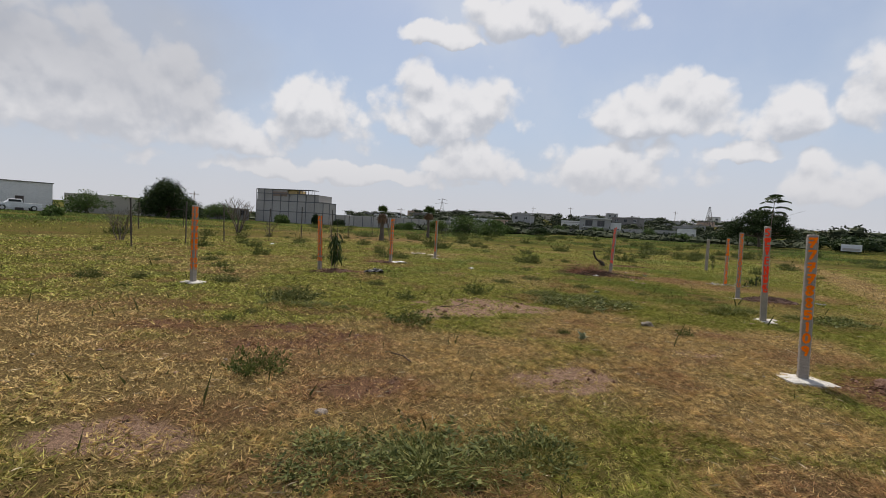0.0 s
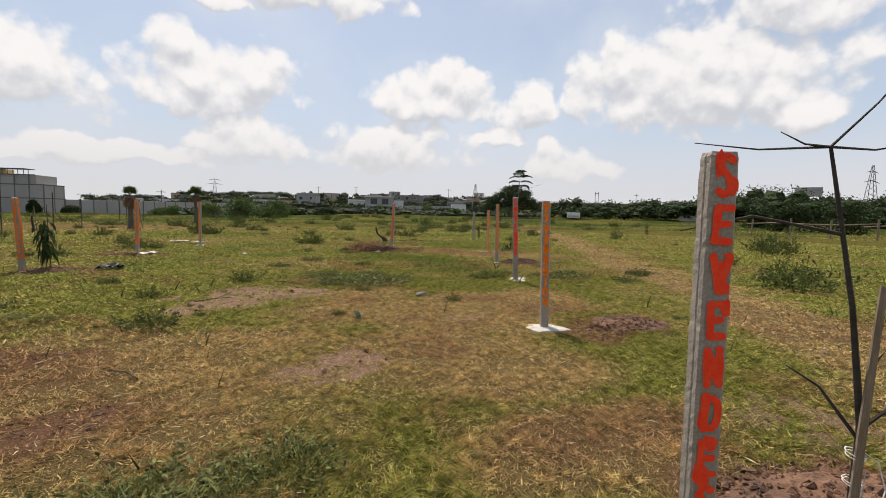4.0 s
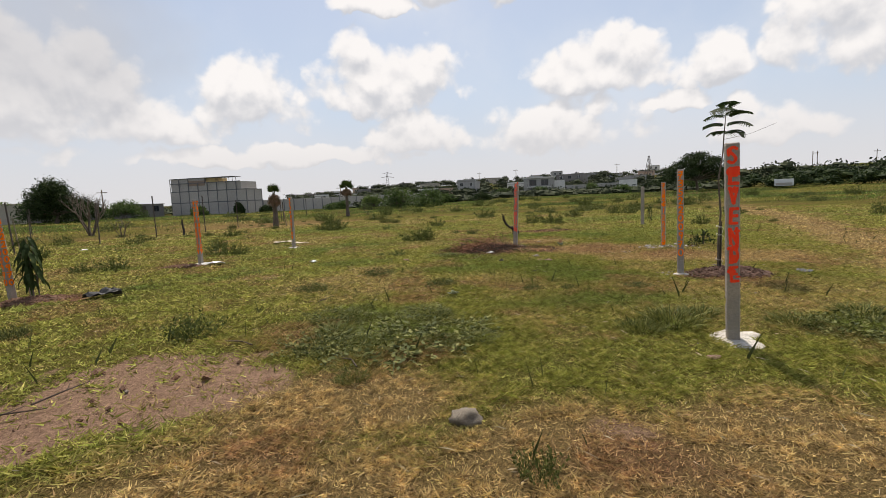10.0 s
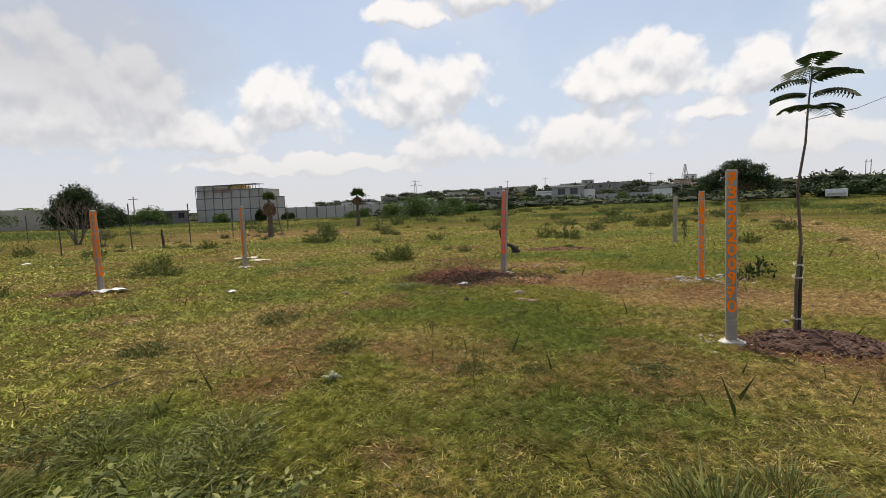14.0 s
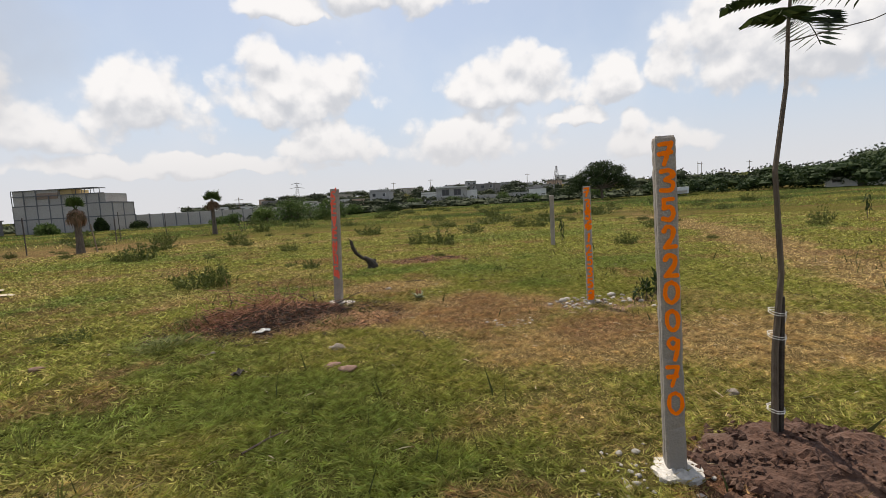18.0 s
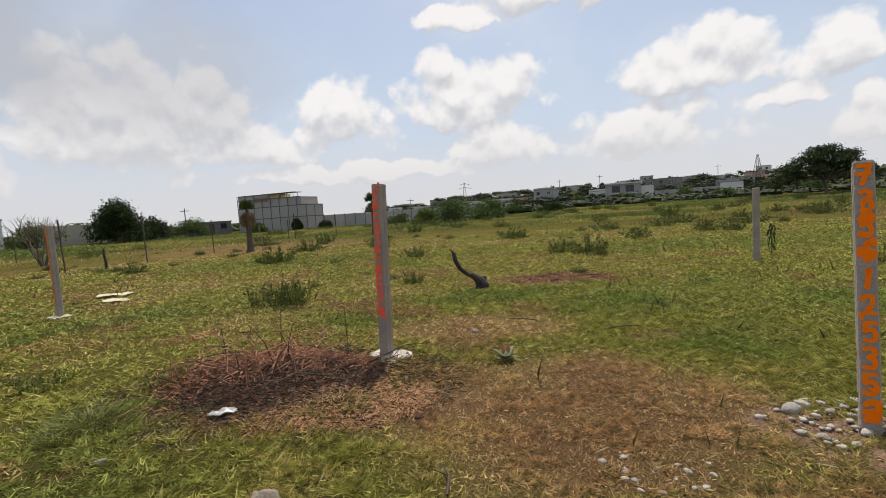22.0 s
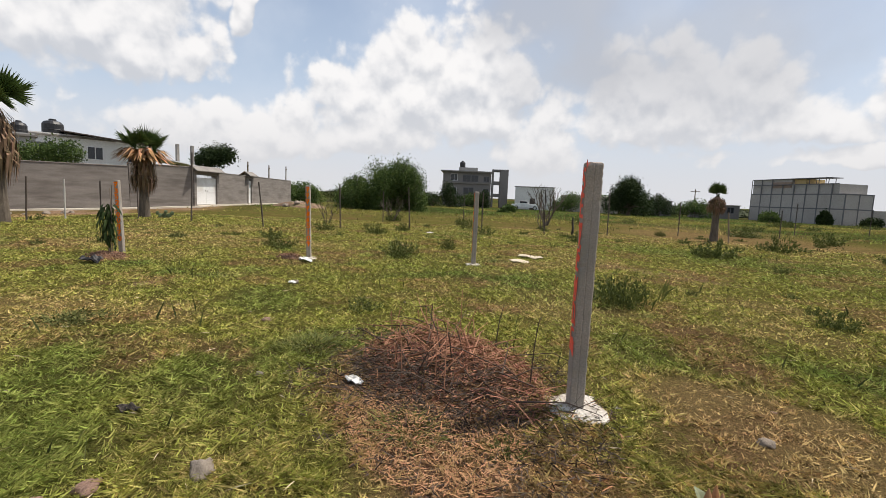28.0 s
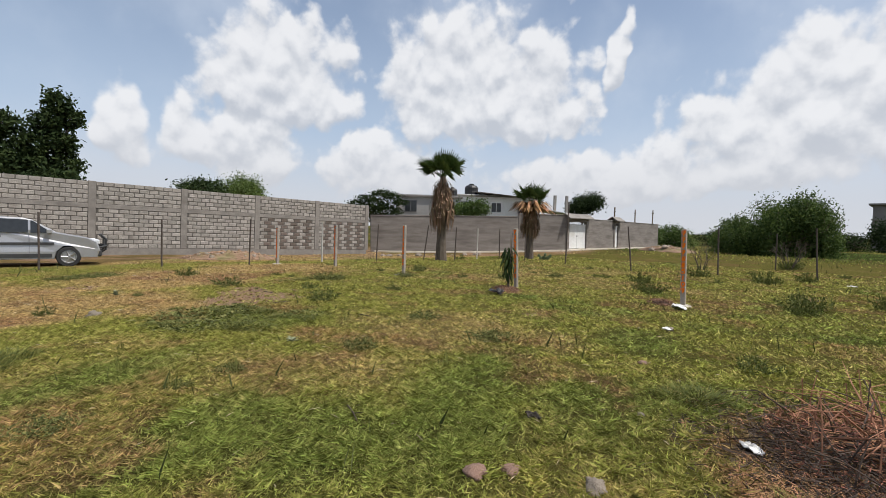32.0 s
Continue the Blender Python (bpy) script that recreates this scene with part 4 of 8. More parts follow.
def grey_wall():
    runs = [((-22.6, 0.0, -0.34), (-28.6, 10.2, -0.05), 2.62), ((-28.6, 10.2, -0.05), (-30.9, 14.0, 0.0), 2.85)]
    for k, (a, b, h) in enumerate(runs + [((-33.2, 15.55, 0.02), (-38.4, 18.1, 0.05), 2.6), ((-39.3, 18.55, 0.05), (-49.5, 23.6, 0.05), 2.6)]):
        m, length = wall_frame(a, b)
        t = thing("wall_%d" % (k + 1), m, "weathered grey cement-rendered boundary wall along the lane", "wall", kind="structure")
        part("face", Geo().cbox(0, -0.1, -0.4, length, 0.1, h, 0.02), RENDER, t)
        part("coping", Geo().cbox(-0.02, -0.13, h + 0.003, length + 0.02, 0.13, h + 0.07, 0.015), BEAM if k > 1 else RENDER, t)
    m, length = wall_frame((-22.2, 0.4, -0.36), (-49.0, 22.6, 0.0))
    g = Geo()
    for a, b in (((-21.9, 0.7), (-30.3, 14.4)), ((-30.3, 14.4), (-49.2, 24.4))):
        n = 12
        for i in range(n):
            p, q = [(a[0] + (b[0] - a[0]) * s / n, a[1] + (b[1] - a[1]) * s / n) for s in (i, i + 1)]
            d = Vector((q[0] - p[0], q[1] - p[1], 0)).normalized()
            o = Vector((d.y, -d.x, 0)) * 0.55
            z0, z1 = gz(*p) + 0.10, gz(*q) + 0.10
            c = [Vector((p[0], p[1], z0)), Vector((q[0], q[1], z1)), Vector((q[0], q[1], z1)) - o, Vector((p[0], p[1], z0)) - o]
            g.add([v - Vector((0, 0, 0.4)) for v in c] + c, [(0, 3, 2, 1), (4, 5, 6, 7), (0, 1, 5, 4), (1, 2, 6, 5), (2, 3, 7, 6), (3, 0, 4, 7)])
    tagged(part("pavement", g, mat("pale_worn_concrete", (0.50, 0.45, 0.37), (0.60, 0.55, 0.46), 2, 0.95, 0.2, 40, grime=(0.40, 0.33, 0.25))), "narrow pale concrete pavement at the foot of the wall", "pavement", kind="structure")


grey_wall()


def gateway(a, b, h, leaf_h, name, overhang, label):
    """A gate in the wall: two piers, metal leaf or leaves, a little pitched tile roof on top."""
    m, length = wall_frame(a, b)
    t = thing(name, m, label, "gate", kind="structure")
    for x in (-0.14, length - 0.14):
        part("pier", Geo().cbox(x, -0.16, -0.3, x + 0.28, 0.16, h, 0.02), RENDER, t)
    part("lintel", Geo().cbox(-0.14, -0.14, h - 0.28, length + 0.14, 0.14, h - 0.002, 0.015), RENDER, t)
    n = 2 if length > 1.6 else 1
    w = (length - 0.28) / n
    for i in range(n):
        x = 0.14 + i * w
        leaf = part("leaf", Geo().cbox(x + 0.01, -0.03, 0.08, x + w - 0.01, 0.01, leaf_h, 0.01), WHITE, t, "white sheet-metal gate leaf")
        for z in (0.12, leaf_h / 2, leaf_h - 0.08):
            part("rail", Geo().box(x + 0.02, -0.046, z, x + w - 0.02, -0.033, z + 0.04), WHITE, leaf)
        part("bolt", Geo().tube([(x + w - 0.1 if i == 0 else x + 0.1, -0.07, leaf_h * 0.5), (x + w - 0.1 if i == 0 else x + 0.1, -0.07, leaf_h * 0.5 + 0.14)], [0.012, 0.012], 6), STEEL, leaf)
    g = Geo()
    for i in range(int(length / 0.13)):
        g.tube([(0.2 + i * 0.13, 0, leaf_h), (0.2 + i * 0.13, 0, h - 0.28)], [0.009, 0.009], 5)
    part("grille", g, STEEL, t)
    for s in (-1, 1):
        o = 0.55
        g = Geo().add([(-overhang, s * 0.02, h + 0.42), (length + overhang, s * 0.02, h + 0.42), (length + overhang, s * o, h + 0.05), (-overhang, s * o, h + 0.05)] +
                      [(-overhang, s * 0.02, h + 0.36), (length + overhang, s * 0.02, h + 0.36), (length + overhang, s * o, h - 0.01), (-overhang, s * o, h - 0.01)],
                      [(0, 1, 2, 3), (7, 6, 5, 4), (0, 3, 7, 4), (1, 5, 6, 2), (3, 2, 6, 7), (0, 4, 5, 1)])
        part("roof_slope", g, BEAM if s < 0 else BROWN_WALL, t)
    for x in (0.0, length):
        part("gable", Geo().add([(x - 0.05, -0.5, h + 0.0), (x - 0.05, 0.5, h + 0.0), (x - 0.05, 0, h + 0.36), (x + 0.05, -0.5, h + 0.0), (x + 0.05, 0.5, h + 0.0), (x + 0.05, 0, h + 0.36)],
                                [(0, 1, 2), (5, 4, 3), (0, 3, 4, 1), (1, 4, 5, 2), (2, 5, 3, 0)]), RENDER, t)
    return t


gateway((-30.9, 14.0, 0.0), (-33.2, 15.55, 0.02), 2.62, 2.15, "gate_1", 0.35, "double white metal gate under a small pitched roof")
gateway((-38.4, 18.1, 0.05), (-39.3, 18.55, 0.05), 2.62, 2.2, "gate_2", 0.45, "narrow white metal door under a small dark canopy")


# ---- fence ----
def fence_post(x, y, h, lean, material, r=0.028, seed=0, label="", group="field fence posts"):
    rng = random.Random(seed)
    z = gz(x, y)
    pts = [(rng.uniform(-0.006, 0.006) + lean[0] * s, rng.uniform(-0.006, 0.006) + lean[1] * s, -0.1 + (h + 0.1) * s) for s in (0, 0.25, 0.5, 0.75, 1)]
    ob = part("fence_post", Geo().tube(pts, [r * rng.uniform(0.9, 1.1) for _ in pts], 7), material)
    ob.matrix_world = pose(x, y, z)
    return tagged(ob, label or "thin dark rusty steel fence post standing in the grass", "fence post", group)


for k, (x, y, h, lx, ly, mt) in enumerate([
        (0.35, 1.05, 1.6, 0, 0, STEEL), (-2.05, 2.65, 1.5, 0, 0, STEEL), (-4.25, 4.10, 1.6, 0.03, 0.08, STEEL), (-6.75, 5.45, 1.6, 0, 0, PALE_PIPE), (-8.3, 7.05, 1.55, 0.05, 0.1, STEEL),
        (-9.9, 8.55, 1.55, 0.1, 0.25, STEEL), (-11.3, 9.6, 1.5, 0.04, 0.06, STEEL), (-12.9, 10.3, 1.5, 0, 0, PALE_PIPE), (-14.6, 11.1, 1.5, 0, 0, STEEL), (-13.0, 12.6, 1.3, 0, 0, STEEL), (-9.5, 17.0, 1.68, 0.05, -0.18, STEEL), (-9.3, 19.85, 1.68, 0.03, -0.06, STEEL),
        (-9.2, 22.8, 1.76, 0, -0.12, STEEL), (-8.3, 25.8, 1.7, 0.03, 0, STEEL), (-7.5, 28.6, 1.95, 0.02, -0.08, STEEL), (-6.4, 31.3, 1.93, 0, -0.05, STEEL), (-6.35, 36.0, 1.7, 0, 0, STEEL),
        (-3.1, 34.9, 1.3, -0.2, 0.1, WOOD), (-5.2, 42.6, 1.5, 0, 0, STEEL), (-6.3, 46.2, 1.95, 0, 0, STEEL), (-5.8, 54.0, 1.8, 0, 0, STEEL), (-13.9, 23.2, 1.6, 0, 0, STEEL), (-18.5, 30.5, 1.7, 0, 0, STEEL), (-20.0, 38.0, 1.7, 0, 0, STEEL)]):
    fence_post(x, y, h, (lx, ly), mt, 0.026 if mt is STEEL else 0.03, k)
fence_post(-12.2, 14.5, 2.75, (0.0, 0.06), STEEL, 0.03, 77, "tall dark metal pole at the field edge", "poles at the field edge")
for k, (x, y, h) in enumerate([(41.0, 23.2, 1.5), (43.1, 18.7, 1.5), (42.0, 21.0, 1.4), (44.5, 16.0, 1.5), (40.2, 25.6, 1.4), (46, 13, 1.5)]):
    fence_post(x, y, h, (0.05, 0), WOOD, 0.07, 30 + k, "rough weathered wooden fence post far across the field", "wooden fence posts")


def rail(a, b, r, label):
    pts = [Vector(a).lerp(Vector(b), s) + Vector((0, 0, 0.08 * math.sin(7 * s))) for s in (0, 0.25, 0.5, 0.75, 1)]
    tagged(part("fence_rail", Geo().tube(pts, [r, r, r * 0.9, r * 0.8, r * 0.6], 6), WOOD), label, "fence rail", "wooden fence rails")


rail((39.8, 25.8, gz(40, 25) + 1.0), (43.3, 18.6, gz(43, 18) + 1.15), 0.05, "crooked wooden pole laid along the far fence")
rail((42.8, 19.4, gz(43, 18) + 0.95), (46.2, 12.9, gz(46, 13) + 1.2), 0.05, "crooked wooden pole laid along the far fence")


# ---- vehicles ----
def wheel(parent, x, y, r, w):
    tyre = part("wheel", Geo().lathe([(r * 0.62, -w * 0.2), (r * 0.66, -w / 2), (r * 0.93, -w / 2), (r, -w * 0.32), (r, w * 0.32), (r * 0.93, w / 2), (r * 0.66, w / 2), (r * 0.62, w * 0.2)], 24), TYRE, parent, smooth=False)
    tyre.matrix_local = pose(x, y, r, 90, 0, 0)
    part("rim", Geo().lathe([(r * 0.64, -w * 0.42), (r * 0.66, w * 0.4), (r * 0.6, w * 0.43), (r * 0.55, w * 0.28), (r * 0.2, w * 0.30), (r * 0.14, w * 0.42)], 20), ALLOY, tyre)
    for k in range(5):
        a = 2 * math.pi * k / 5
        g = Geo().tube([(r * 0.1 * math.cos(a), r * 0.1 * math.sin(a), w * 0.37), (r * 0.6 * math.cos(a), r * 0.6 * math.sin(a), w * 0.40)], [r * 0.1, r * 0.07], 5)
        part("spoke", g, ALLOY, tyre)
    return tyre


def side_body(profile, half, inset):
    """A body swept across the car from a side profile (x, z), narrowing above the waist by inset."""
    n = len(profile)
    zmax, waist = max(p[1] for p in profile), 0.95
    rows = [(-1, 0.0, 0.955), (-1, 0.025, 0.985), (-1, 0.10, 1.0), (1, 0.10, 1.0), (1, 0.025, 0.985), (1, 0.0, 0.955)]
    vs = []
    for s, inward, k in rows:
        for x, z in profile:
            tuck = inset * max(0, (z - waist) / (zmax - waist))
            vs.append((x * (0.5 + 0.5 * k), s * (half - tuck - inward), 0.62 + (z - 0.62) * k))
    fs = [(r * n + i, r * n + (i + 1) % n, (r + 1) * n + (i + 1) % n, (r + 1) * n + i) for r in range(len(rows) - 1) for i in range(n)]
    fs += [tuple(reversed(range(n))), tuple(range((len(rows) - 1) * n, len(rows) * n))]
    return Geo().add(vs, fs)


def car(m, label):
    """A small silver car; its nose points to -x."""
    t = thing("parked_car", m, label, "car")
    prof = [(-2.00, 0.30), (-2.06, 0.55), (-1.98, 0.74), (-1.75, 0.84), (-1.05, 0.98), (-0.95, 1.0), (-0.30, 1.42), (-0.05, 1.48), (1.25, 1.50), (1.60, 1.42), (1.88, 1.02), (1.93, 0.92), (1.95, 0.42), (1.9, 0.30),
            (1.66, 0.30), (1.60, 0.50), (1.44, 0.64), (1.20, 0.64), (1.02, 0.50), (0.96, 0.26), (-0.86, 0.26), (-0.92, 0.50), (-1.1, 0.64), (-1.34, 0.64), (-1.52, 0.50), (-1.58, 0.30)]

    def zz(z):
        return z + 0.11 * min(1.0, max(0.0, (z - 0.5) / 0.3))
    part("body", side_body([(x, zz(z)) for x, z in prof], 0.86, 0.16), CAR_PAINT, t, "silver bodywork")
    for s in (-1, 1):
        def pane(name, pts, mt, out=0.006, lab=""):
            pts = [(x, zz(z)) for x, z in pts]

            def yy(z):
                return s * (0.86 - 0.16 * max(0, (z - 0.95) / 0.66) + out)
            g = Geo().add([(x, yy(z), z) for x, z in pts] + [(x, yy(z) - s * 0.02, z) for x, z in pts],
                          [tuple(range(len(pts))) if s < 0 else tuple(reversed(range(len(pts))))] + [(i, i + len(pts), (i + 1) % len(pts) + len(pts), (i + 1) % len(pts)) for i in range(len(pts))])
            return part(name, g, mt, t, lab)
        pane("side_window", [(-0.80, 1.0), (-0.28, 1.0), (-0.28, 1.39), (-0.33, 1.38)], GLASS)
        pane("side_window", [(-0.22, 1.0), (0.50, 1.0), (0.50, 1.43), (-0.22, 1.41)], GLASS)
        pane("side_window", [(0.58, 1.0), (1.14, 1.0), (1.14, 1.42), (0.58, 1.43)], GLASS)
        pane("side_window", [(1.22, 1.02), (1.66, 1.04), (1.50, 1.36), (1.22, 1.41)], GLASS)
        pane("sill_trim", [(-0.8, 0.31), (0.92, 0.31), (0.92, 0.44), (-0.8, 0.44)], TRIM, 0.012)
        pane("rub_strip", [(-0.85, 0.66), (0.95, 0.66), (0.95, 0.72), (-0.85, 0.72)], TRIM, 0.01)
        pane("door_seam", [(0.62, 0.46), (0.63, 0.46), (0.63, 0.98), (0.62, 0.98)], TRIM, 0.003)
        pane("door_seam", [(-0.25, 0.46), (-0.24, 0.46), (-0.24, 0.98), (-0.25, 0.98)], TRIM, 0.003)
        pane("door_handle", [(0.40, 0.86), (0.54, 0.86), (0.54, 0.90), (0.40, 0.90)], TRIM, 0.02)
        pane("tail_lamp", [(1.80, 0.92), (1.90, 0.92), (1.84, 1.12), (1.76, 1.12)], TAIL, 0.008)
        part("roof_bar", Geo().tube([(-0.05, s * 0.6, 1.58), (0.05, s * 0.6, 1.67), (1.2, s * 0.6, 1.69), (1.32, s * 0.6, 1.60)], [0.018] * 4, 6), STEEL, t)
        part("mirror", Geo().cbox(-0.80, s * 0.86 if s > 0 else -1.02, 1.09, -0.66, 1.02 if s > 0 else -0.86, 1.23, 0.02), CAR_PAINT, t)
        for x in (-1.22, 1.32):
            wheel(t, x, s * 0.77, 0.33, -0.2 * s)
    part("windscreen", Geo().add([(-0.93, -0.72, 1.12), (-0.93, 0.72, 1.12), (-0.33, 0.62, 1.51), (-0.33, -0.62, 1.51)], [(0, 3, 2, 1)]), GLASS, t).location = (-0.012, 0, 0.012)
    part("rear_window", Geo().add([(1.86, -0.66, 1.16), (1.86, 0.66, 1.16), (1.63, 0.58, 1.49), (1.63, -0.58, 1.49)], [(0, 1, 2, 3)]), GLASS, t).location = (0.012, 0, 0.004)
    part("front_bumper", Geo().cbox(-2.12, -0.80, 0.32, -1.97, 0.80, 0.54, 0.04), TRIM, t)
    part("rear_bumper", Geo().cbox(1.9, -0.80, 0.32, 2.03, 0.80, 0.54, 0.03), TRIM, t)
    for s in (-1, 1):
        part("headlight", Geo().cbox(-2.05, s * 0.62 - 0.16, 0.73, -1.86, s * 0.62 + 0.16, 0.9, 0.03), SHEET, t)
        part("guard_upright", Geo().tube([(-2.06, s * 0.34, 0.4), (-2.26, s * 0.34, 0.55), (-2.28, s * 0.34, 0.9), (-2.14, s * 0.34, 1.04)], [0.035] * 4, 8), TRIM, t)
    part("guard_bar", Geo().tube([(-2.0, -0.78, 0.62), (-2.2, -0.6, 0.66), (-2.28, -0.3, 0.68), (-2.28, 0.3, 0.68), (-2.2, 0.6, 0.66), (-2.0, 0.78, 0.62)], [0.04] * 6, 8), TRIM, t, "black tubular nose guard")
    part("guard_top", Geo().tube([(-2.14, -0.34, 1.04), (-2.16, 0, 1.06), (-2.14, 0.34, 1.04)], [0.035] * 3, 8), TRIM, t)
    return t


def pickup(m, label):
    t = thing("pickup_truck", m, label, "pickup truck")
    prof = [(-2.6, 0.45), (-2.62, 0.85), (-2.4, 1.0), (-1.35, 1.08), (-0.85, 1.62), (0.35, 1.64), (0.5, 1.1), (2.55, 1.06), (2.58, 0.5), (2.05, 0.45), (1.9, 0.72), (1.45, 0.72), (1.3, 0.42), (-1.3, 0.42), (-1.45, 0.72), (-1.95, 0.72), (-2.1, 0.45)]
    part("body", side_body(prof, 0.9, 0.12), WHITE, t, "white bodywork")
    for s in (-1, 1):
        y = s * 0.82
        part("side_window", Geo().cbox(-1.05, y - 0.03, 1.12, 0.28, y + 0.03, 1.52, 0.01), GLASS, t)
        for x in (-1.7, 1.68):
            wheel(t, x, s * 0.8, 0.36, 0.22 * s)
    part("bed_opening", Geo().cbox(0.62, -0.75, 1.063, 2.45, 0.75, 1.075, 0.004), TRIM, t)
    part("bumper", Geo().cbox(-2.72, -0.85, 0.45, -2.62, 0.85, 0.65, 0.02), TRIM, t)
    return t


car(pose(-1.27, -2.40, gz(-1.27, -2.4) - 0.01, 0, 0, -32), "silver small car parked on the lane by the block wall")
pickup(pose(-60.6, 66.5, gz(-61, 66.5), 0, 0, 52), "white pickup truck parked before a white building")


# ---- buildings ----
def window(parent, x, y, z, w, h, frame_mat, out=-1, bars=True):
    """A window set in a wall face at depth y, facing out * y."""
    fr = part("window", Geo().box(x, y, z, x + w, y + out * 0.05, z + h), frame_mat, parent)
    part("pane", Geo().box(x + 0.07, y + out * 0.052, z + 0.07, x + w - 0.07, y + out * 0.058, z + h - 0.07), GLASS, fr)
    if bars:
        part("mullion", Geo().box(x + w / 2 - 0.03, y + out * 0.06, z + 0.05, x + w / 2 + 0.03, y + out * 0.075, z + h - 0.05), frame_mat, fr)
    return fr


def panel_building():
    """A large grey building of panels between dark joints, in two tiers, with an open roof frame."""
    L, C, Rr = Vector((-40.9, 100.5, 0)), Vector((-25.1, 95.7, 0)), Vector((-23.7, 100.3, 0))
    t = thing("panel_building", Matrix(), "large grey panelled building with dark joints and a roof frame", "building")
    f, s = (C - L), (Rr - C)
    fd, sd = f.normalized(), s.normalized()
    back = L + s
    def prism(pts, z0, z1):
        n = len(pts)
        return Geo().add([(p.x, p.y, z0) for p in pts] + [(p.x, p.y, z1) for p in pts], [tuple(reversed(range(n))), tuple(range(n, 2 * n))] + [(i, (i + 1) % n, (i + 1) % n + n, i + n) for i in range(n)])
    deep = sd * 4.9
    part("lower_block", prism([L, C, C + deep, L + deep], -0.5, 4.55), PANEL, t)
    a = L + fd * 0.1 + sd * 0.2
    u1 = L + fd * (f.length * 0.93)
    part("upper_storey", prism([a, u1 + sd * 0.2, u1 + sd * 5, a + sd * 5], 4.55, 6.0), PANEL, t)
    def bit(name, f0, f1, s0, s1, z0, z1, material, label=""):
        o = [L + fd * f.length * q + sd * r for q, r in ((f0, s0), (f1, s0), (f1, s1), (f0, s1))]
        return part(name, prism(o, z0, z1), material, t, label)
    bit("roof_step", 0.006, 0.46, 0.2, 5, 6.003, 6.9, PANEL)
    bit("brown_infill", 0.25, 0.46, 0.10, 0.24, 5.5, 6.45, BROWN_WALL, "brown block infill on the upper storey")
    bit("ochre_room", 0.463, 0.585, 0.6, 4, 6.003, 6.88, OCHRE, "ochre roof room")
    bit("roof_slab", 0.0, 0.84, 0.0, 2.4, 6.9, 7.0, PANEL_DARK)
    for k in range(6):
        p = L + fd * f.length * (0.60 + 0.046 * k) + sd * (0.1 if k % 2 else 2.2)
        part("roof_post", Geo().tube([(p.x, p.y, 6.0), (p.x, p.y, 6.9)], [0.05, 0.05], 5), PANEL_DARK, t)
    def strip(o, d, x0, x1, z0, z1, out):
        p, q = o + d * x0 + out * 0.05, o + d * x1 + out * 0.05
        part("joint", prism([p, q, q - out * 0.1, p - out * 0.1], z0, z1), PANEL_DARK, t)
    of, os_ = Vector((fd.y, -fd.x, 0)), Vector((sd.y, -sd.x, 0))
    for z in (2.25, 4.4):
        strip(L, fd, 0, f.length, z, z + 0.16, of)
        strip(C, sd, 0, 4.9, z, z + 0.16, os_)
    strip(L, fd, 0, f.length * 0.93, 5.95, 6.08, of)
    for k in range(9):
        x = f.length * k / 8
        strip(L, fd, max(x - 0.07, 0), x + 0.07, 0, 4.55 if k > 7 else (6.9 if k < 3 else 6.0), of)
    for k in range(1, 3):
        strip(C, sd, k * 2.4 - 0.07, k * 2.4 + 0.07, 0, 4.55, os_)
    # long precast wall beyond the building
    m, length = wall_frame((C + sd * 5).to_tuple(), (14.0, 128.0, 0.4))
    w = thing("wall_precast", m, "long pale precast panel wall", "wall", kind="structure")
    n = int(length / 2.1)
    for i in range(n):
        part("panel", Geo().cbox(i * 2.1 + 0.06, -0.06, -0.5, (i + 1) * 2.1 - 0.06, 0.06, 2.3, 0.02), PANEL, w)
        part("post", Geo().box(i * 2.1 - 0.08, -0.1, -0.5, i * 2.1 + 0.08, 0.1, 2.42), PANEL_DARK, w)


panel_building()


def block_house(name, m, w, d, h, wall, label, storeys=1, windows=2, seed=0, parapet=0.35, category="house", group=""):
    """A flat-roofed house: walls, roof slab, parapet, doors and windows on the side that looks to -y."""
    rng = random.Random(seed)
    t = thing(name, m, label, category, group)
    part("wall", Geo().box(0, 0, -1.5, w, d, h), wall, t)
    part("roof", Geo().box(-0.15, -0.15, h, w + 0.15, d + 0.15, h + 0.14), BEAM, t)
    if parapet:
        part("parapet", Geo().box(0, 0, h + 0.14, w, 0.12, h + 0.14 + parapet), wall, t)
    sh = h / storeys
    for s in range(storeys):
        for k in range(windows):
            x = w * (k + 0.5) / windows - 0.6 + rng.uniform(-0.3, 0.3)
            if s == 0 and k == windows // 2 and rng.random() < 0.6:
                part("door", Geo().box(x, -0.05, -0.1, x + 1.0, 0.0, 2.05), STEEL, t)
            else:
                window(t, x, 0, s * sh + 0.95, 1.2, min(1.15, sh - 1.2), WHITE if rng.random() < 0.5 else PANEL_DARK)
    return t


def water_tank(x, y, z, r=0.55, h=1.15, label="black plastic water tank on a flat roof"):
    t = thing("water_tank", pose(x, y, z), label, "water tank", "roof water tanks")
    part("shell", Geo().lathe([(r, 0), (r, h * 0.3), (r * 1.03, h * 0.34), (r, h * 0.38), (r, h * 0.72), (r * 0.8, h * 0.9), (r * 0.35, h)], 20), TANK, t, smooth=False)
    part("lid", Geo().lathe([(r * 0.36, h), (r * 0.36, h * 1.07), (r * 0.3, h * 1.1)], 14), TANK, t)


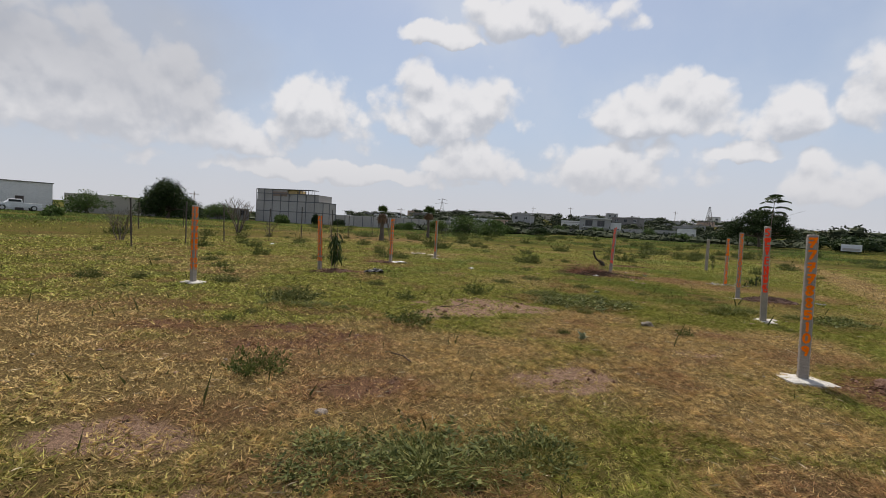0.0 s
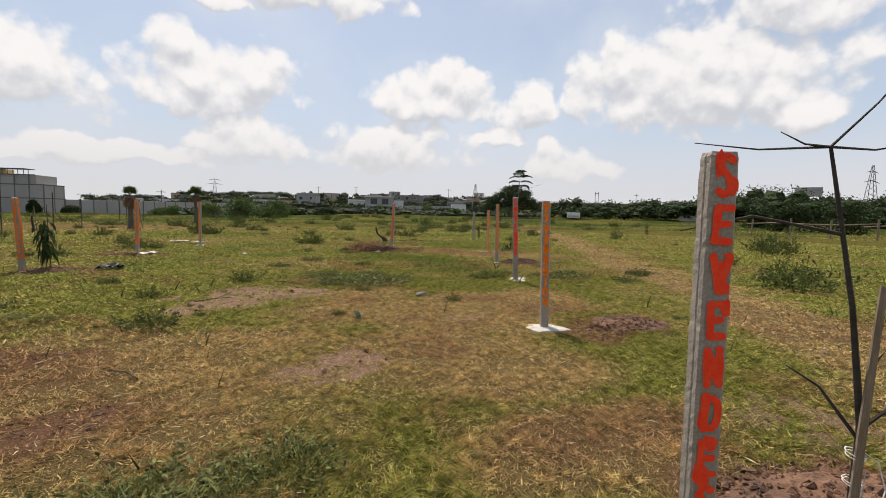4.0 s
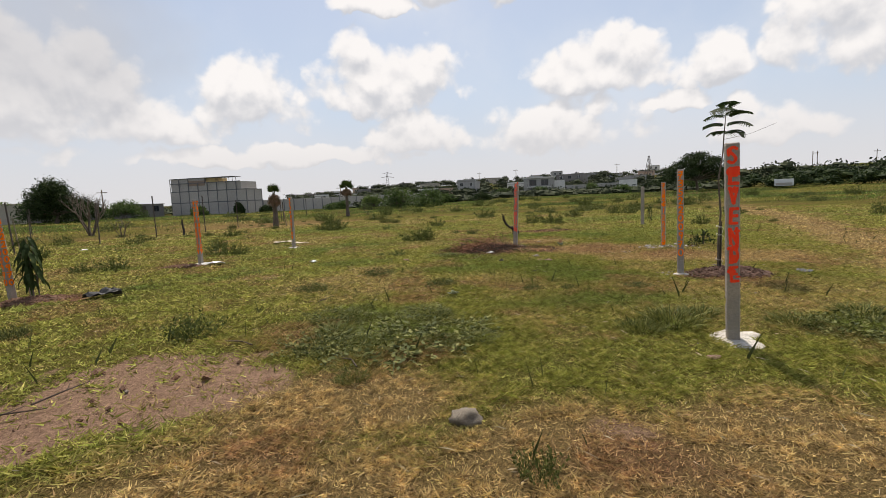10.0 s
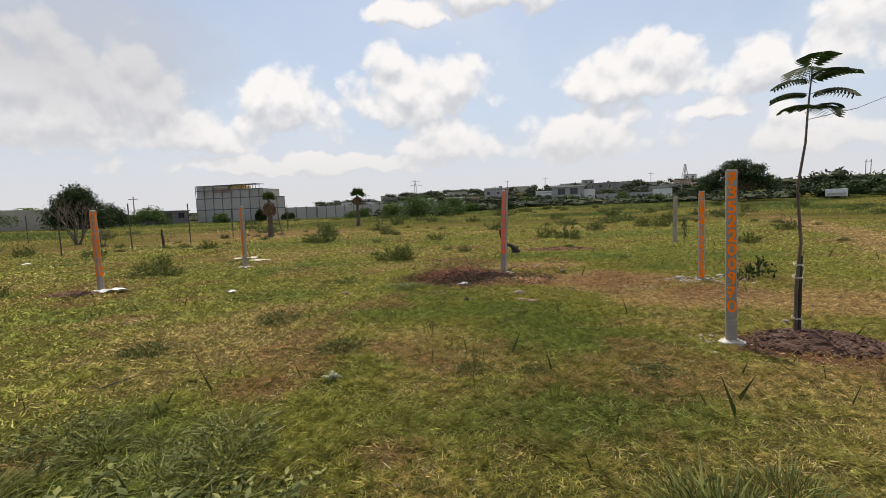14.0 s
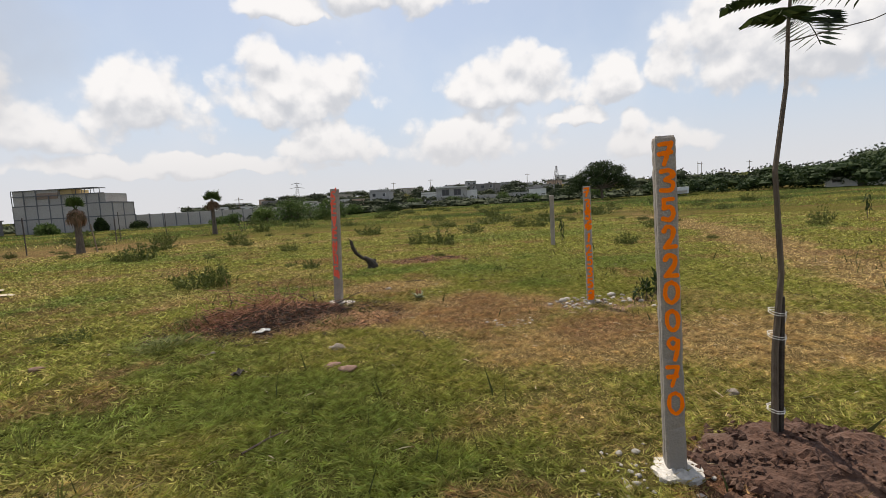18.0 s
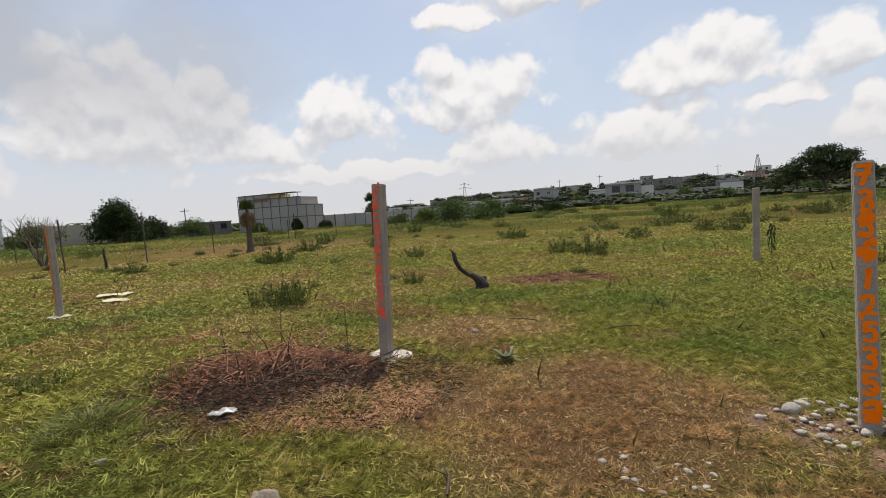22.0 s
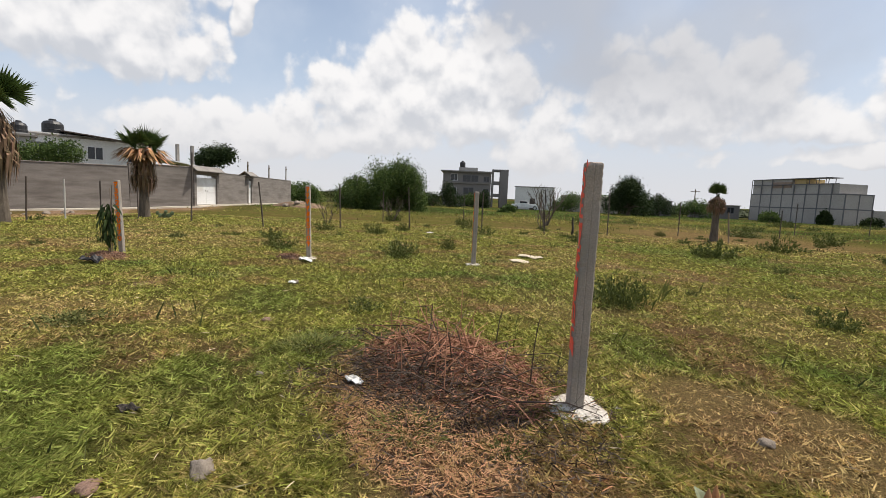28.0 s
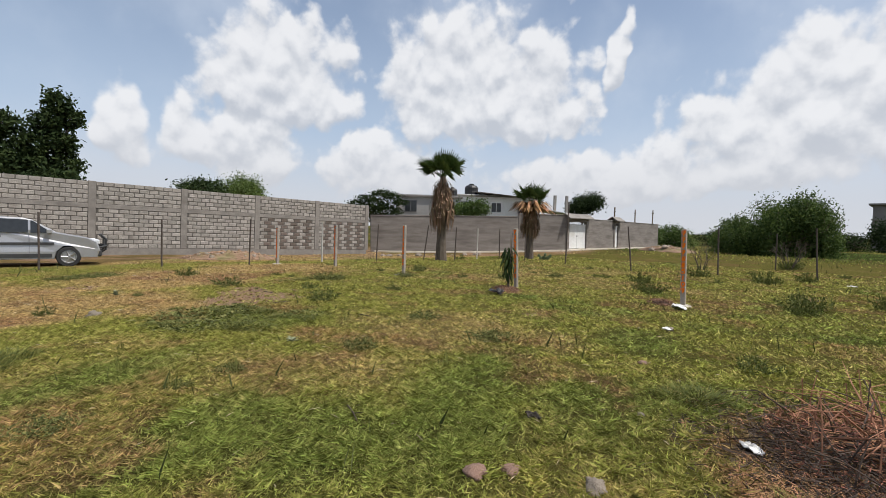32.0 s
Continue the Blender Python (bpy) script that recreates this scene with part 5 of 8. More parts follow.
def tower_house():
    m, w = wall_frame((-80.7, 59.3, -0.4), (-73.9, 71.1, -0.4))
    t = thing("unfinished_house", m, "unfinished three-storey grey concrete house with an open stair tower", "house")
    part("wall", Geo().box(0, 0, -0.5, 10.2, 7, 7.6), HOUSE[3], t)
    part("roof", Geo().box(-0.5, -0.6, 7.6, 10.4, 7.2, 7.85), BEAM, t)
    part("roof_parapet", Geo().box(3.3, 0.3, 7.85, 7.3, 3, 8.6), HOUSE[1], t)
    for z in (2.6, 5.2):
        part("floor_slab", Geo().box(-0.15, -0.35, z, 10.3, 0.0, z + 0.22), BEAM, t)
    for x, z, ww, hh in ((1.6, 5.7, 1.5, 1.5), (4.2, 5.6, 1.7, 1.4), (6.0, 5.6, 1.5, 1.4), (8.6, 5.7, 1.2, 1.1), (8.6, 3.1, 1.2, 1.1), (1.6, 3.1, 1.4, 1.3), (4.4, 3.0, 2.2, 1.4), (5.0, 0.2, 2.0, 2.0)):
        window(t, x, 0, z, ww, hh, PANEL_DARK if x > 2 else WHITE)
    for x, wd in ((10.4, 0.35), (12.1, 1.7)):
        part("stair_column", Geo().box(x, -0.3, -0.5, x + wd, 3, 8.4), HOUSE[3], t, "dark brick stair column")
    for z in (2.6, 5.2, 8.0):
        part("stair_landing", Geo().box(10.75, 0, z, 12.1, 3, z + (0.7 if z < 8 else 0.4)), HOUSE[3], t)
    p = m @ Vector((4.0, 1.5, 8.6))
    water_tank(p.x, p.y, p.z, 0.6, 1.3)


tower_house()
m, w = wall_frame((-66.6, 68.2, 0.1), (-62.0, 73.8, 0.1))
block_house("white_building", m, 7.3, 7, 4.2, HOUSE[0], "plain white building beyond the field", windows=1, seed=3, parapet=0.0, category="building")
m, w = wall_frame((-60.9, 74.8, 0.0), (-53.6, 82.5, 0.0))
t = thing("wall_far", m, "pale brown block wall beyond the field", "wall", kind="structure")
part("face", Geo().cbox(0, -0.1, -0.5, 10.6, 0.1, 3.1, 0.03), HOUSE[2], t)
m, w = wall_frame((-53.0, 83.2, 0.0), (-46.0, 92.0, 0.0))
block_house("dark_shed", m, 8.0, 5, 2.6, HOUSE[3], "low dark shed with a flat roof", windows=2, seed=5, parapet=0, category="shed")
p = m @ Vector((3.5, 2, 2.75))
water_tank(p.x, p.y, p.z, 0.6, 1.2)
# low sheds before the panel building
m, w = wall_frame((-45.5, 92.5, 0.0), (-41.2, 99.8, 0.0))
block_house("roadside_shed", m, 7.5, 3, 2.3, HOUSE[3], "row of low grey sheds with dark openings", windows=3, seed=6, parapet=0, category="shed")
m, w = wall_frame((79.5, 63.5, 0.35), (84.5, 57.0, 0.35))
block_house("long_shed", m, 8.2, 4, 1.75, HOUSE[0], "long low pale shed at the edge of the trees", windows=3, seed=7, parapet=0, category="shed")
# houses behind the grey wall
m, w = wall_frame((-33.2, -2.4, -0.3), (-36.2, 6.3, -0.3))
t = block_house("grey_house", m, 6.4, 6, 4.85, HOUSE[1], "grey two-storey house behind the boundary wall", storeys=2, windows=2, seed=8, parapet=0.1)
p = m @ Vector((5.6, 1.5, 5.0))
part("tank_stand", Geo().box(5.0, 0.9, 4.86, 6.3, 2.1, 5.0), HOUSE[0], t)
water_tank(p.x, p.y, p.z + 0.01, 0.5, 0.95)
m, w = wall_frame((-39.9, 1.5, -0.2), (-43.6, 10.6, -0.2))
t = block_house("cream_house", m, 9.6, 6, 5.35, HOUSE[0], "pale two-storey house with a sloping roof edge", storeys=2, windows=3, seed=9, parapet=0.1)
p = m @ Vector((2.2, 1.0, 5.5))
water_tank(p.x, p.y, p.z, 0.75, 1.2)
part("rust_roof", Geo().add([(2.6, -0.8, 5.75), (9.8, -0.8, 5.2), (9.8, 3, 5.35), (2.6, 3, 5.9), (2.6, -0.8, 5.83), (9.8, -0.8, 5.28), (9.8, 3, 5.43), (2.6, 3, 5.98)],
                            [(0, 3, 2, 1), (4, 5, 6, 7), (0, 1, 5, 4), (1, 2, 6, 5), (2, 3, 7, 6), (3, 0, 4, 7)]), STEEL, t, "thin rusty sheet roof")
t = thing("sheet_roof", wall_frame((-37.6, 10.2, 0), (-40.5, 14.6, 0))[0], "white corrugated sheet roof on bare columns", "roof")
part("sheet", Geo().add([(0, 0, 3.9), (5.3, 0, 3.25), (5.3, 3, 3.25), (0, 3, 3.9), (0, 0, 3.98), (5.3, 0, 3.33), (5.3, 3, 3.33), (0, 3, 3.98)],
                        [(0, 3, 2, 1), (4, 5, 6, 7), (0, 1, 5, 4), (1, 2, 6, 5), (2, 3, 7, 6), (3, 0, 4, 7)]), SHEET, t)
for x in (0.3, 2.0, 3.6, 5.0):
    part("column", Geo().box(x - 0.12, 1.4, -0.3, x + 0.12, 1.65, 5.3 if x > 2.5 else 3.3), BEAM, t)


# ---- the town on the rise ----
def at_bearing(az, r, eye=(6.0, 10.0)):
    return eye[0] + r * math.sin(radians(az)), eye[1] + r * math.cos(radians(az))


rng = random.Random(5)
for k in range(34):
    az = -13 + 44 * (k + rng.random()) / 34
    r = rng.choice((185, 215, 245, 275, 300)) + rng.uniform(-10, 10)
    x, y = at_bearing(az, r)
    w, two = rng.uniform(5, 11), rng.random() < 0.18
    c = rng.choices(range(5), (5, 5, 2, 3, 1))[0]
    face = -az + rng.uniform(-25, 25)
    z = gz(x, y)
    block_house("town_house", pose(x, y, z, 0, 0, face), w, 7, 5.4 if two else 2.9, HOUSE[c], ("white", "grey", "cream", "dark grey", "pinkish")[c] + " flat-roofed house on the far hillside", 2 if two else 1, 3 if w > 9 else 2, k, rng.choice((0, 0.3, 0.6)), group="houses on the hillside")
    if rng.random() < 0.3:
        p = pose(x, y, z, 0, 0, face) @ Vector((w * 0.3, 3, 0))
        water_tank(p.x, p.y, z + (5.54 if two else 3.04))


def modern_house():
    m, w = wall_frame((38.4, 137.6, 0.7), (46.6, 135.3, 0.7))
    t = thing("modern_house", m, "modern grey two-storey house with large dark windows", "house")
    part("wall", Geo().box(0, 0, -1, 8.6, 7, 5.0), HOUSE[1], t)
    part("roof", Geo().box(-0.2, -0.5, 5.0, 8.8, 7, 5.3), HOUSE[0], t)
    part("side_wing", Geo().box(8.6, 1, -1, 11.5, 7, 4.2), HOUSE[0], t)
    for x in (1.6, 4.9):
        for z in (0.3, 2.9):
            window(t, x, 0, z, 2.0, 1.7, PANEL_DARK)
    part("balcony", Geo().box(1.0, -0.9, 2.45, 7.6, 0, 2.65), HOUSE[0], t)
    for k in range(9):
        part("baluster", Geo().box(1.1 + k * 0.8, -0.88, 2.65, 1.16 + k * 0.8, -0.82, 3.4), STEEL, t)
    for a, b, h, mt in (((49.8, 135.0, 0.7), (62.5, 129.0, 0.9), 2.6, HOUSE[1]), ((62.5, 128.8, 0.9), (66.5, 126.6, 0.9), 3.2, HOUSE[0]), ((24.0, 139.0, 0.5), (38.2, 137.8, 0.7), 1.8, HOUSE[3])):
        mm, length = wall_frame(a, b)
        q = thing("wall_town", mm, "plain grey plot wall below the hillside houses", "wall", kind="structure")
        part("face", Geo().box(0, -0.1, -1.5, length, 0.1, h), mt, q)


modern_house()


# ---- masts, poles, sign ----
def lattice(x, y, z, h, base, label, category="mast", arms=()):
    t = thing("lattice_mast", pose(x, y, z), label, category)
    legs = [(sx * base / 2, sy * base / 2) for sx, sy in ((-1, -1), (1, -1), (1, 1), (-1, 1))]
    for a, b in legs:
        part("leg", Geo().tube([(a, b, -1), (a * 0.12, b * 0.12, h)], [0.12, 0.08], 4), STEEL, t)
    n = 9
    for k in range(n):
        z0, z1 = h * k / n, h * (k + 1) / n
        q0, q1 = 1 - 0.88 * k / n, 1 - 0.88 * (k + 1) / n
        for i in range(4):
            a, b = legs[i], legs[(i + 1) % 4]
            part("brace", Geo().tube([(a[0] * q0, a[1] * q0, z0), (b[0] * q1, b[1] * q1, z1)], [0.05, 0.05], 3), STEEL, t)
    for zz, ww in arms:
        part("arm", Geo().tube([(-ww, 0, zz), (0, 0, zz + 0.8), (ww, 0, zz)], [0.1, 0.2, 0.1], 4), STEEL, t)


x, y = at_bearing(28.6, 240)
lattice(x, y, gz(x, y), 17.0 - gz(x, y), 3.4, "slender steel lattice mast on the skyline")
x, y = at_bearing(-2.3, 300)
lattice(x, y, gz(x, y), 11, 3.0, "distant steel power pylon on the skyline", "pylon", ((7.5, 4.5), (10, 3.2)))
x, y = at_bearing(68.5, 250)
lattice(x, y, gz(x, y), 20, 4.5, "distant power pylon over the trees", "pylon", ((13, 6), (17, 4.5)))


def utility_pole(az, r, h, double=False, seed=0):
    h = h * (0.62 if az > 30 else 0.9)
    x, y = at_bearing(az, r)
    t = thing("utility_pole", pose(x, y, gz(x, y)), "distant wooden utility pole with a crossarm", "pole", "utility poles")
    for dx in ((-0.8, 0.8) if double else (0,)):
        part("shaft", Geo().tube([(dx, 0, -1), (dx, 0, h)], [0.14, 0.1], 6), WOOD, t)
    part("crossarm", Geo().box(-1.2, -0.06, h - 0.7, 1.2, 0.06, h - 0.55), WOOD, t)


for k, (az, r, h, dbl) in enumerate([(-8.5, 150, 7, 0), (43.6, 190, 13.5, 1), (25.2, 230, 9, 0), (-33, 130, 7, 0), (-80.5, 85, 6.5, 0), (-82, 70, 6, 0), (-79, 95, 7, 0), (48, 200, 12, 0), (13.5, 230, 9, 0), (-22, 130, 6.5, 0), (9, 250, 8, 0)]):
    utility_pole(az, r, h, dbl, k)


def billboard():
    m, w = wall_frame((60.2, 72.6, gz(60, 72)), (61.8, 70.9, gz(60, 72)))
    t = thing("billboard", m, "small white roadside billboard on two legs", "billboard")
    for x in (0.3, 2.0):
        part("leg", Geo().box(x, 0.06, -1, x + 0.1, 0.16, 1.2), STEEL, t)
    part("board", Geo().cbox(0, -0.05, 0.4, 2.4, 0.05, 1.4, 0.02), SHEET, t)
    part("picture", Geo().box(0.2, -0.062, 0.5, 2.2, -0.055, 0.85), PANEL, t, "grey printed band that cannot be read")


billboard()
x, y = at_bearing(65.2, 120)
t = thing("roof_billboard", pose(x, y, gz(x, y), 0, 0, -65), "grey hoarding standing above the far trees", "billboard")
for dx in (-2, 2):
    part("leg", Geo().box(dx - 0.12, -0.12, -1, dx + 0.12, 0.12, 6.0), STEEL, t)
part("board", Geo().cbox(-2.4, -0.15, 5.6, 2.4, 0.15, 7.6, 0.03), PANEL, t)


# ---- trees ----
def leaf_cloud(lobes, n, size, rng, flat=0.0, shell=0.55, core=0.0, loose=0.12):
    """Leaf quads scattered through lobes (cx, cy, cz, rx, ry, rz), thicker near their surface, over an inner mass of size core."""
    vol = np.array([l[3] * l[4] * l[5] for l in lobes]) ** 0.7
    pick = rng.choice(len(lobes), n, p=vol / vol.sum())
    L = np.array(lobes)[pick]
    d = rng.normal(size=(n, 3))
    d /= np.linalg.norm(d, axis=1, keepdims=True)
    rad = shell + (1 - shell) * rng.random(n) ** 0.6
    bump = 1 + 0.25 * np.sin(d[:, 0] * 7 + pick) * np.cos(d[:, 1] * 6 + pick * 2) + loose * rng.normal(size=n)
    c = L[:, :3] + d * L[:, 3:] * (rad * bump)[:, None]
    a = rng.normal(size=(n, 3))
    a[:, 2] *= 1 - flat
    a /= np.linalg.norm(a, axis=1, keepdims=True)
    b = np.cross(a, rng.normal(size=(n, 3)))
    b /= np.linalg.norm(b, axis=1, keepdims=True) + 1e-9
    s = size * rng.uniform(0.6, 1.3, n)[:, None]
    mass = []
    quads = np.stack([c - a * s, c - b * s * 0.45, c + a * s, c + b * s * 0.45], 1)
    quads = quads.reshape(-1, 3)
    if core:
        A, E = np.meshgrid(np.linspace(0, 2 * np.pi, 9), np.linspace(-0.5, 1.5, 6))
        ball = np.stack([np.cos(E) * np.cos(A), np.cos(E) * np.sin(A), np.sin(E)], -1)
        for b in lobes:
            jag = core * rng.uniform(0.7, 1.2, (*A.shape, 1))
            jag[:, -1], jag[-1] = jag[:, 0], core
            v = np.array(b[:3]) + ball * np.array(b[3:]) * jag
            mass.append(np.stack([v[:-1, :-1], v[:-1, 1:], v[1:, 1:], v[1:, :-1]], 2).reshape(-1, 3))
        quads = np.concatenate([quads] + mass)
    return quads


def grow_tree(name, x, y, trunk_h, lobes, n, size, leaf, label, trunk_r=0.2, seed=0, category="tree", stems=1, group="", flat=0.0):
    """A tapered trunk with a limb to every lobe, and a ragged crown."""
    rng, rnd = np.random.default_rng(seed), random.Random(seed)
    t = thing(name, pose(x, y, gz(x, y)), label, category, group)
    g = Geo()
    for k in range(stems):
        o = Vector((rnd.uniform(-0.3, 0.3), rnd.uniform(-0.3, 0.3), 0)) if stems > 1 else Vector((0, 0, 0))
        lean = Vector((rnd.uniform(-0.25, 0.25), rnd.uniform(-0.25, 0.25), 0)) * trunk_h
        fork = o + lean + Vector((0, 0, trunk_h))
        g.tube([o - Vector((0, 0, 0.3)), o + Vector((0, 0, 0.05)), o + lean * 0.4 + Vector((0, 0, trunk_h * 0.5)), fork], [trunk_r * 1.5, trunk_r * 1.15, trunk_r * 0.9, trunk_r * 0.75], 8)
        for l in lobes:
            e = Vector(l[:3])
            mid = fork.lerp(e, 0.5) + Vector((rnd.uniform(-0.2, 0.2), rnd.uniform(-0.2, 0.2), rnd.uniform(0, 0.3)))
            g.tube([fork, mid, e, e + Vector((rnd.uniform(-1, 1) * l[3], rnd.uniform(-1, 1) * l[4], l[5])) * 0.6], [trunk_r * 0.55, trunk_r * 0.38, trunk_r * 0.2, 0.015], 5)
    part("trunk", g, BARK, t)
    part("crown", tri_mesh("crown", leaf_cloud(lobes, n, size, rng, flat, loose=0.2), 4), leaf, t)
    return t


def lobes_in(rx, ry, z0, z1, n, seed, k=0.45):
    """Lobes spread through a rounded crown."""
    r = random.Random(seed)
    out = []
    for i in range(n):
        a, q = r.uniform(0, 6.283), math.sqrt(r.random())
        f = r.random()
        w = 1 - 0.55 * f
        out.append((rx * 0.7 * q * w * math.cos(a), ry * 0.7 * q * w * math.sin(a), z0 + (z1 - z0) * (0.2 + 0.62 * f), rx * k * r.uniform(0.7, 1.1), ry * k * r.uniform(0.7, 1.1), (z1 - z0) * 0.3 * r.uniform(0.7, 1.1)))
    return out


grow_tree("large_bush", -35.0, 31.4, 0.9, lobes_in(6.4, 5.0, -0.6, 4.6, 40, 1, 0.24), 42000, 0.10, LEAF, "large dense green bush at the field's edge", 0.1, 1, "bush", 4)
grow_tree("large_bush", -36.2, 27.6, 0.7, lobes_in(4.0, 3.2, -0.5, 3.3, 22, 12, 0.27), 15000, 0.10, LEAF, "ragged green bush joining a larger one", 0.09, 12, "bush", 4)
grow_tree("round_tree", -43.0, 73.0, 1.2, lobes_in(5.6, 4.6, 0.1, 5.5, 26, 2, 0.27), 14000, 0.17, LEAF_DARK, "dark green rounded tree beyond the field", 0.25, 2)
ACACIA = [(math.cos(a) * q * 1.3, math.sin(a) * q, 5.9 - 0.30 * q - 0.11 * q * q + dz, 1.35, 1.35, 0.75) for a, q, dz in
          [(0.3, 0.5, 0.1), (2.2, 1.0, 0.25), (4.2, 1.0, 0.0), (5.6, 1.9, -0.1), (0.0, 2.2, 0.3), (1.2, 1.9, -0.4), (2.9, 2.3, -0.2), (3.7, 2.4, 0.2), (4.8, 2.2, -0.5), (0.2, 3.4, 0.0), (3.1, 3.5, 0.1), (1.0, 3.1, -0.6), (5.4, 3.2, -0.7),
           (2.2, 3.0, -0.7), (4.0, 3.3, -0.8), (0.1, 4.3, -0.2), (3.2, 4.4, -0.3), (0.4, 2.6, -1.9), (2.8, 2.8, -1.7), (3.6, 1.2, -1.9), (5.5, 1.2, -1.7), (1.6, 0.8, -1.6)]]
grow_tree("acacia_tree", 54.3, 82.2, 1.8, ACACIA, 20000, 0.14, LEAF_DARK, "spreading dark acacia standing alone in the field", 0.24, 3, flat=0.4)
grow_tree("mango_tree", -15.4, -22.4, 3.0, [(2.8, -2.0, 5.4, 2.2, 2.0, 1.6), (3.4, -2.4, 7.6, 1.7, 1.6, 1.2), (2.2, -1.6, 8.4, 1.1, 1.1, 0.8), (-0.2, 0.3, 10.2, 0.9, 0.9, 0.9), (-0.9, 0.6, 9.3, 0.8, 0.8, 0.8), (0.4, 0.0, 8.6, 1.0, 1.0, 0.9), (-0.3, 0.4, 7.4, 1.1, 1.1, 0.9), (1.0, -0.6, 7.0, 1.2, 1.2, 1.0), (-0.7, 0.5, 5.8, 1.0, 1.0, 0.9),
    (0.8, -0.4, 5.2, 1.6, 1.5, 1.1), (0.3, 0, 3.8, 1.8, 1.6, 1.1), (5.4, -4.0, 6.8, 2.0, 1.8, 1.5), (4.6, -3.4, 8.4, 1.1, 1.1, 0.8)], 26000, 0.17, LEAF_DARK, "tall dark leafy tree behind the block wall", 0.35, 4)
grow_tree("willow_tree", -25.2, -13.7, 2.4, [(0, 0, 4.7, 1.8, 1.7, 1.3), (1.3, 1.5, 4.2, 1.3, 1.3, 1.1), (-1.0, -1.4, 4.4, 1.2, 1.2, 1.0), (2.0, 3.0, 3.6, 0.9, 0.9, 0.8)], 14000, 0.085, LEAF_BRIGHT, "light green airy tree behind the block wall", 0.16, 5)
grow_tree("shade_tree", -20.2, -13.2, 2.2, [(0, 0, 4.4, 1.9, 1.6, 0.8), (1.4, 1, 4.2, 1.0, 1.0, 0.6)], 4500, 0.11, LEAF_DARK, "dark tree top behind the block wall", 0.16, 6)
grow_tree("low_tree", -12.0, -16.2, 2.2, [(0, 0, 4.2, 1.0, 1.0, 0.6), (1.4, -1, 3.9, 0.9, 0.9, 0.5)], 1500, 0.15, LEAF_DARK, "dark tree top behind the block wall", 0.14, 60)
grow_tree("feathery_tree", -28.6, -2.6, 2.0, [(0, -0.6, 4.2, 0.7, 1.1, 0.35), (-0.3, 0.6, 4.7, 0.7, 1.0, 0.3), (0, 1.6, 4.4, 0.6, 0.9, 0.3), (0.2, 2.5, 3.9, 0.6, 0.8, 0.3), (0.4, -1.5, 3.7, 0.6, 0.8, 0.35), (0, 0.4, 3.7, 0.9, 1.2, 0.5), (0, 1.4, 3.1, 0.9, 1.3, 0.5), (0.2, -0.5, 3.0, 0.9, 1.0, 0.5)], 6500, 0.10, LEAF_DARK, "feathery dark tree behind the boundary wall", 0.12, 7, flat=0.5)
grow_tree("garden_shrub", -29.9, 5.0, 1.4, [(0, 0, 3.0, 1.2, 1.5, 0.9), (0, 1.4, 3.4, 1.0, 1.2, 0.8), (0, -1.3, 2.9, 1.0, 1.2, 0.7)], 8000, 0.09, LEAF, "green shrub rising over the boundary wall", 0.08, 8, "shrub", 3)
grow_tree("round_tree", -51.0, 15.4, 2.6, [(0, 0, 5.0, 1.5, 1.6, 1.2), (0.3, 1.2, 5.3, 1.2, 1.2, 1.0), (0, -1.0, 4.4, 1.2, 1.2, 0.9)], 6000, 0.14, LEAF_DARK, "rounded dark tree behind the gate", 0.16, 9)
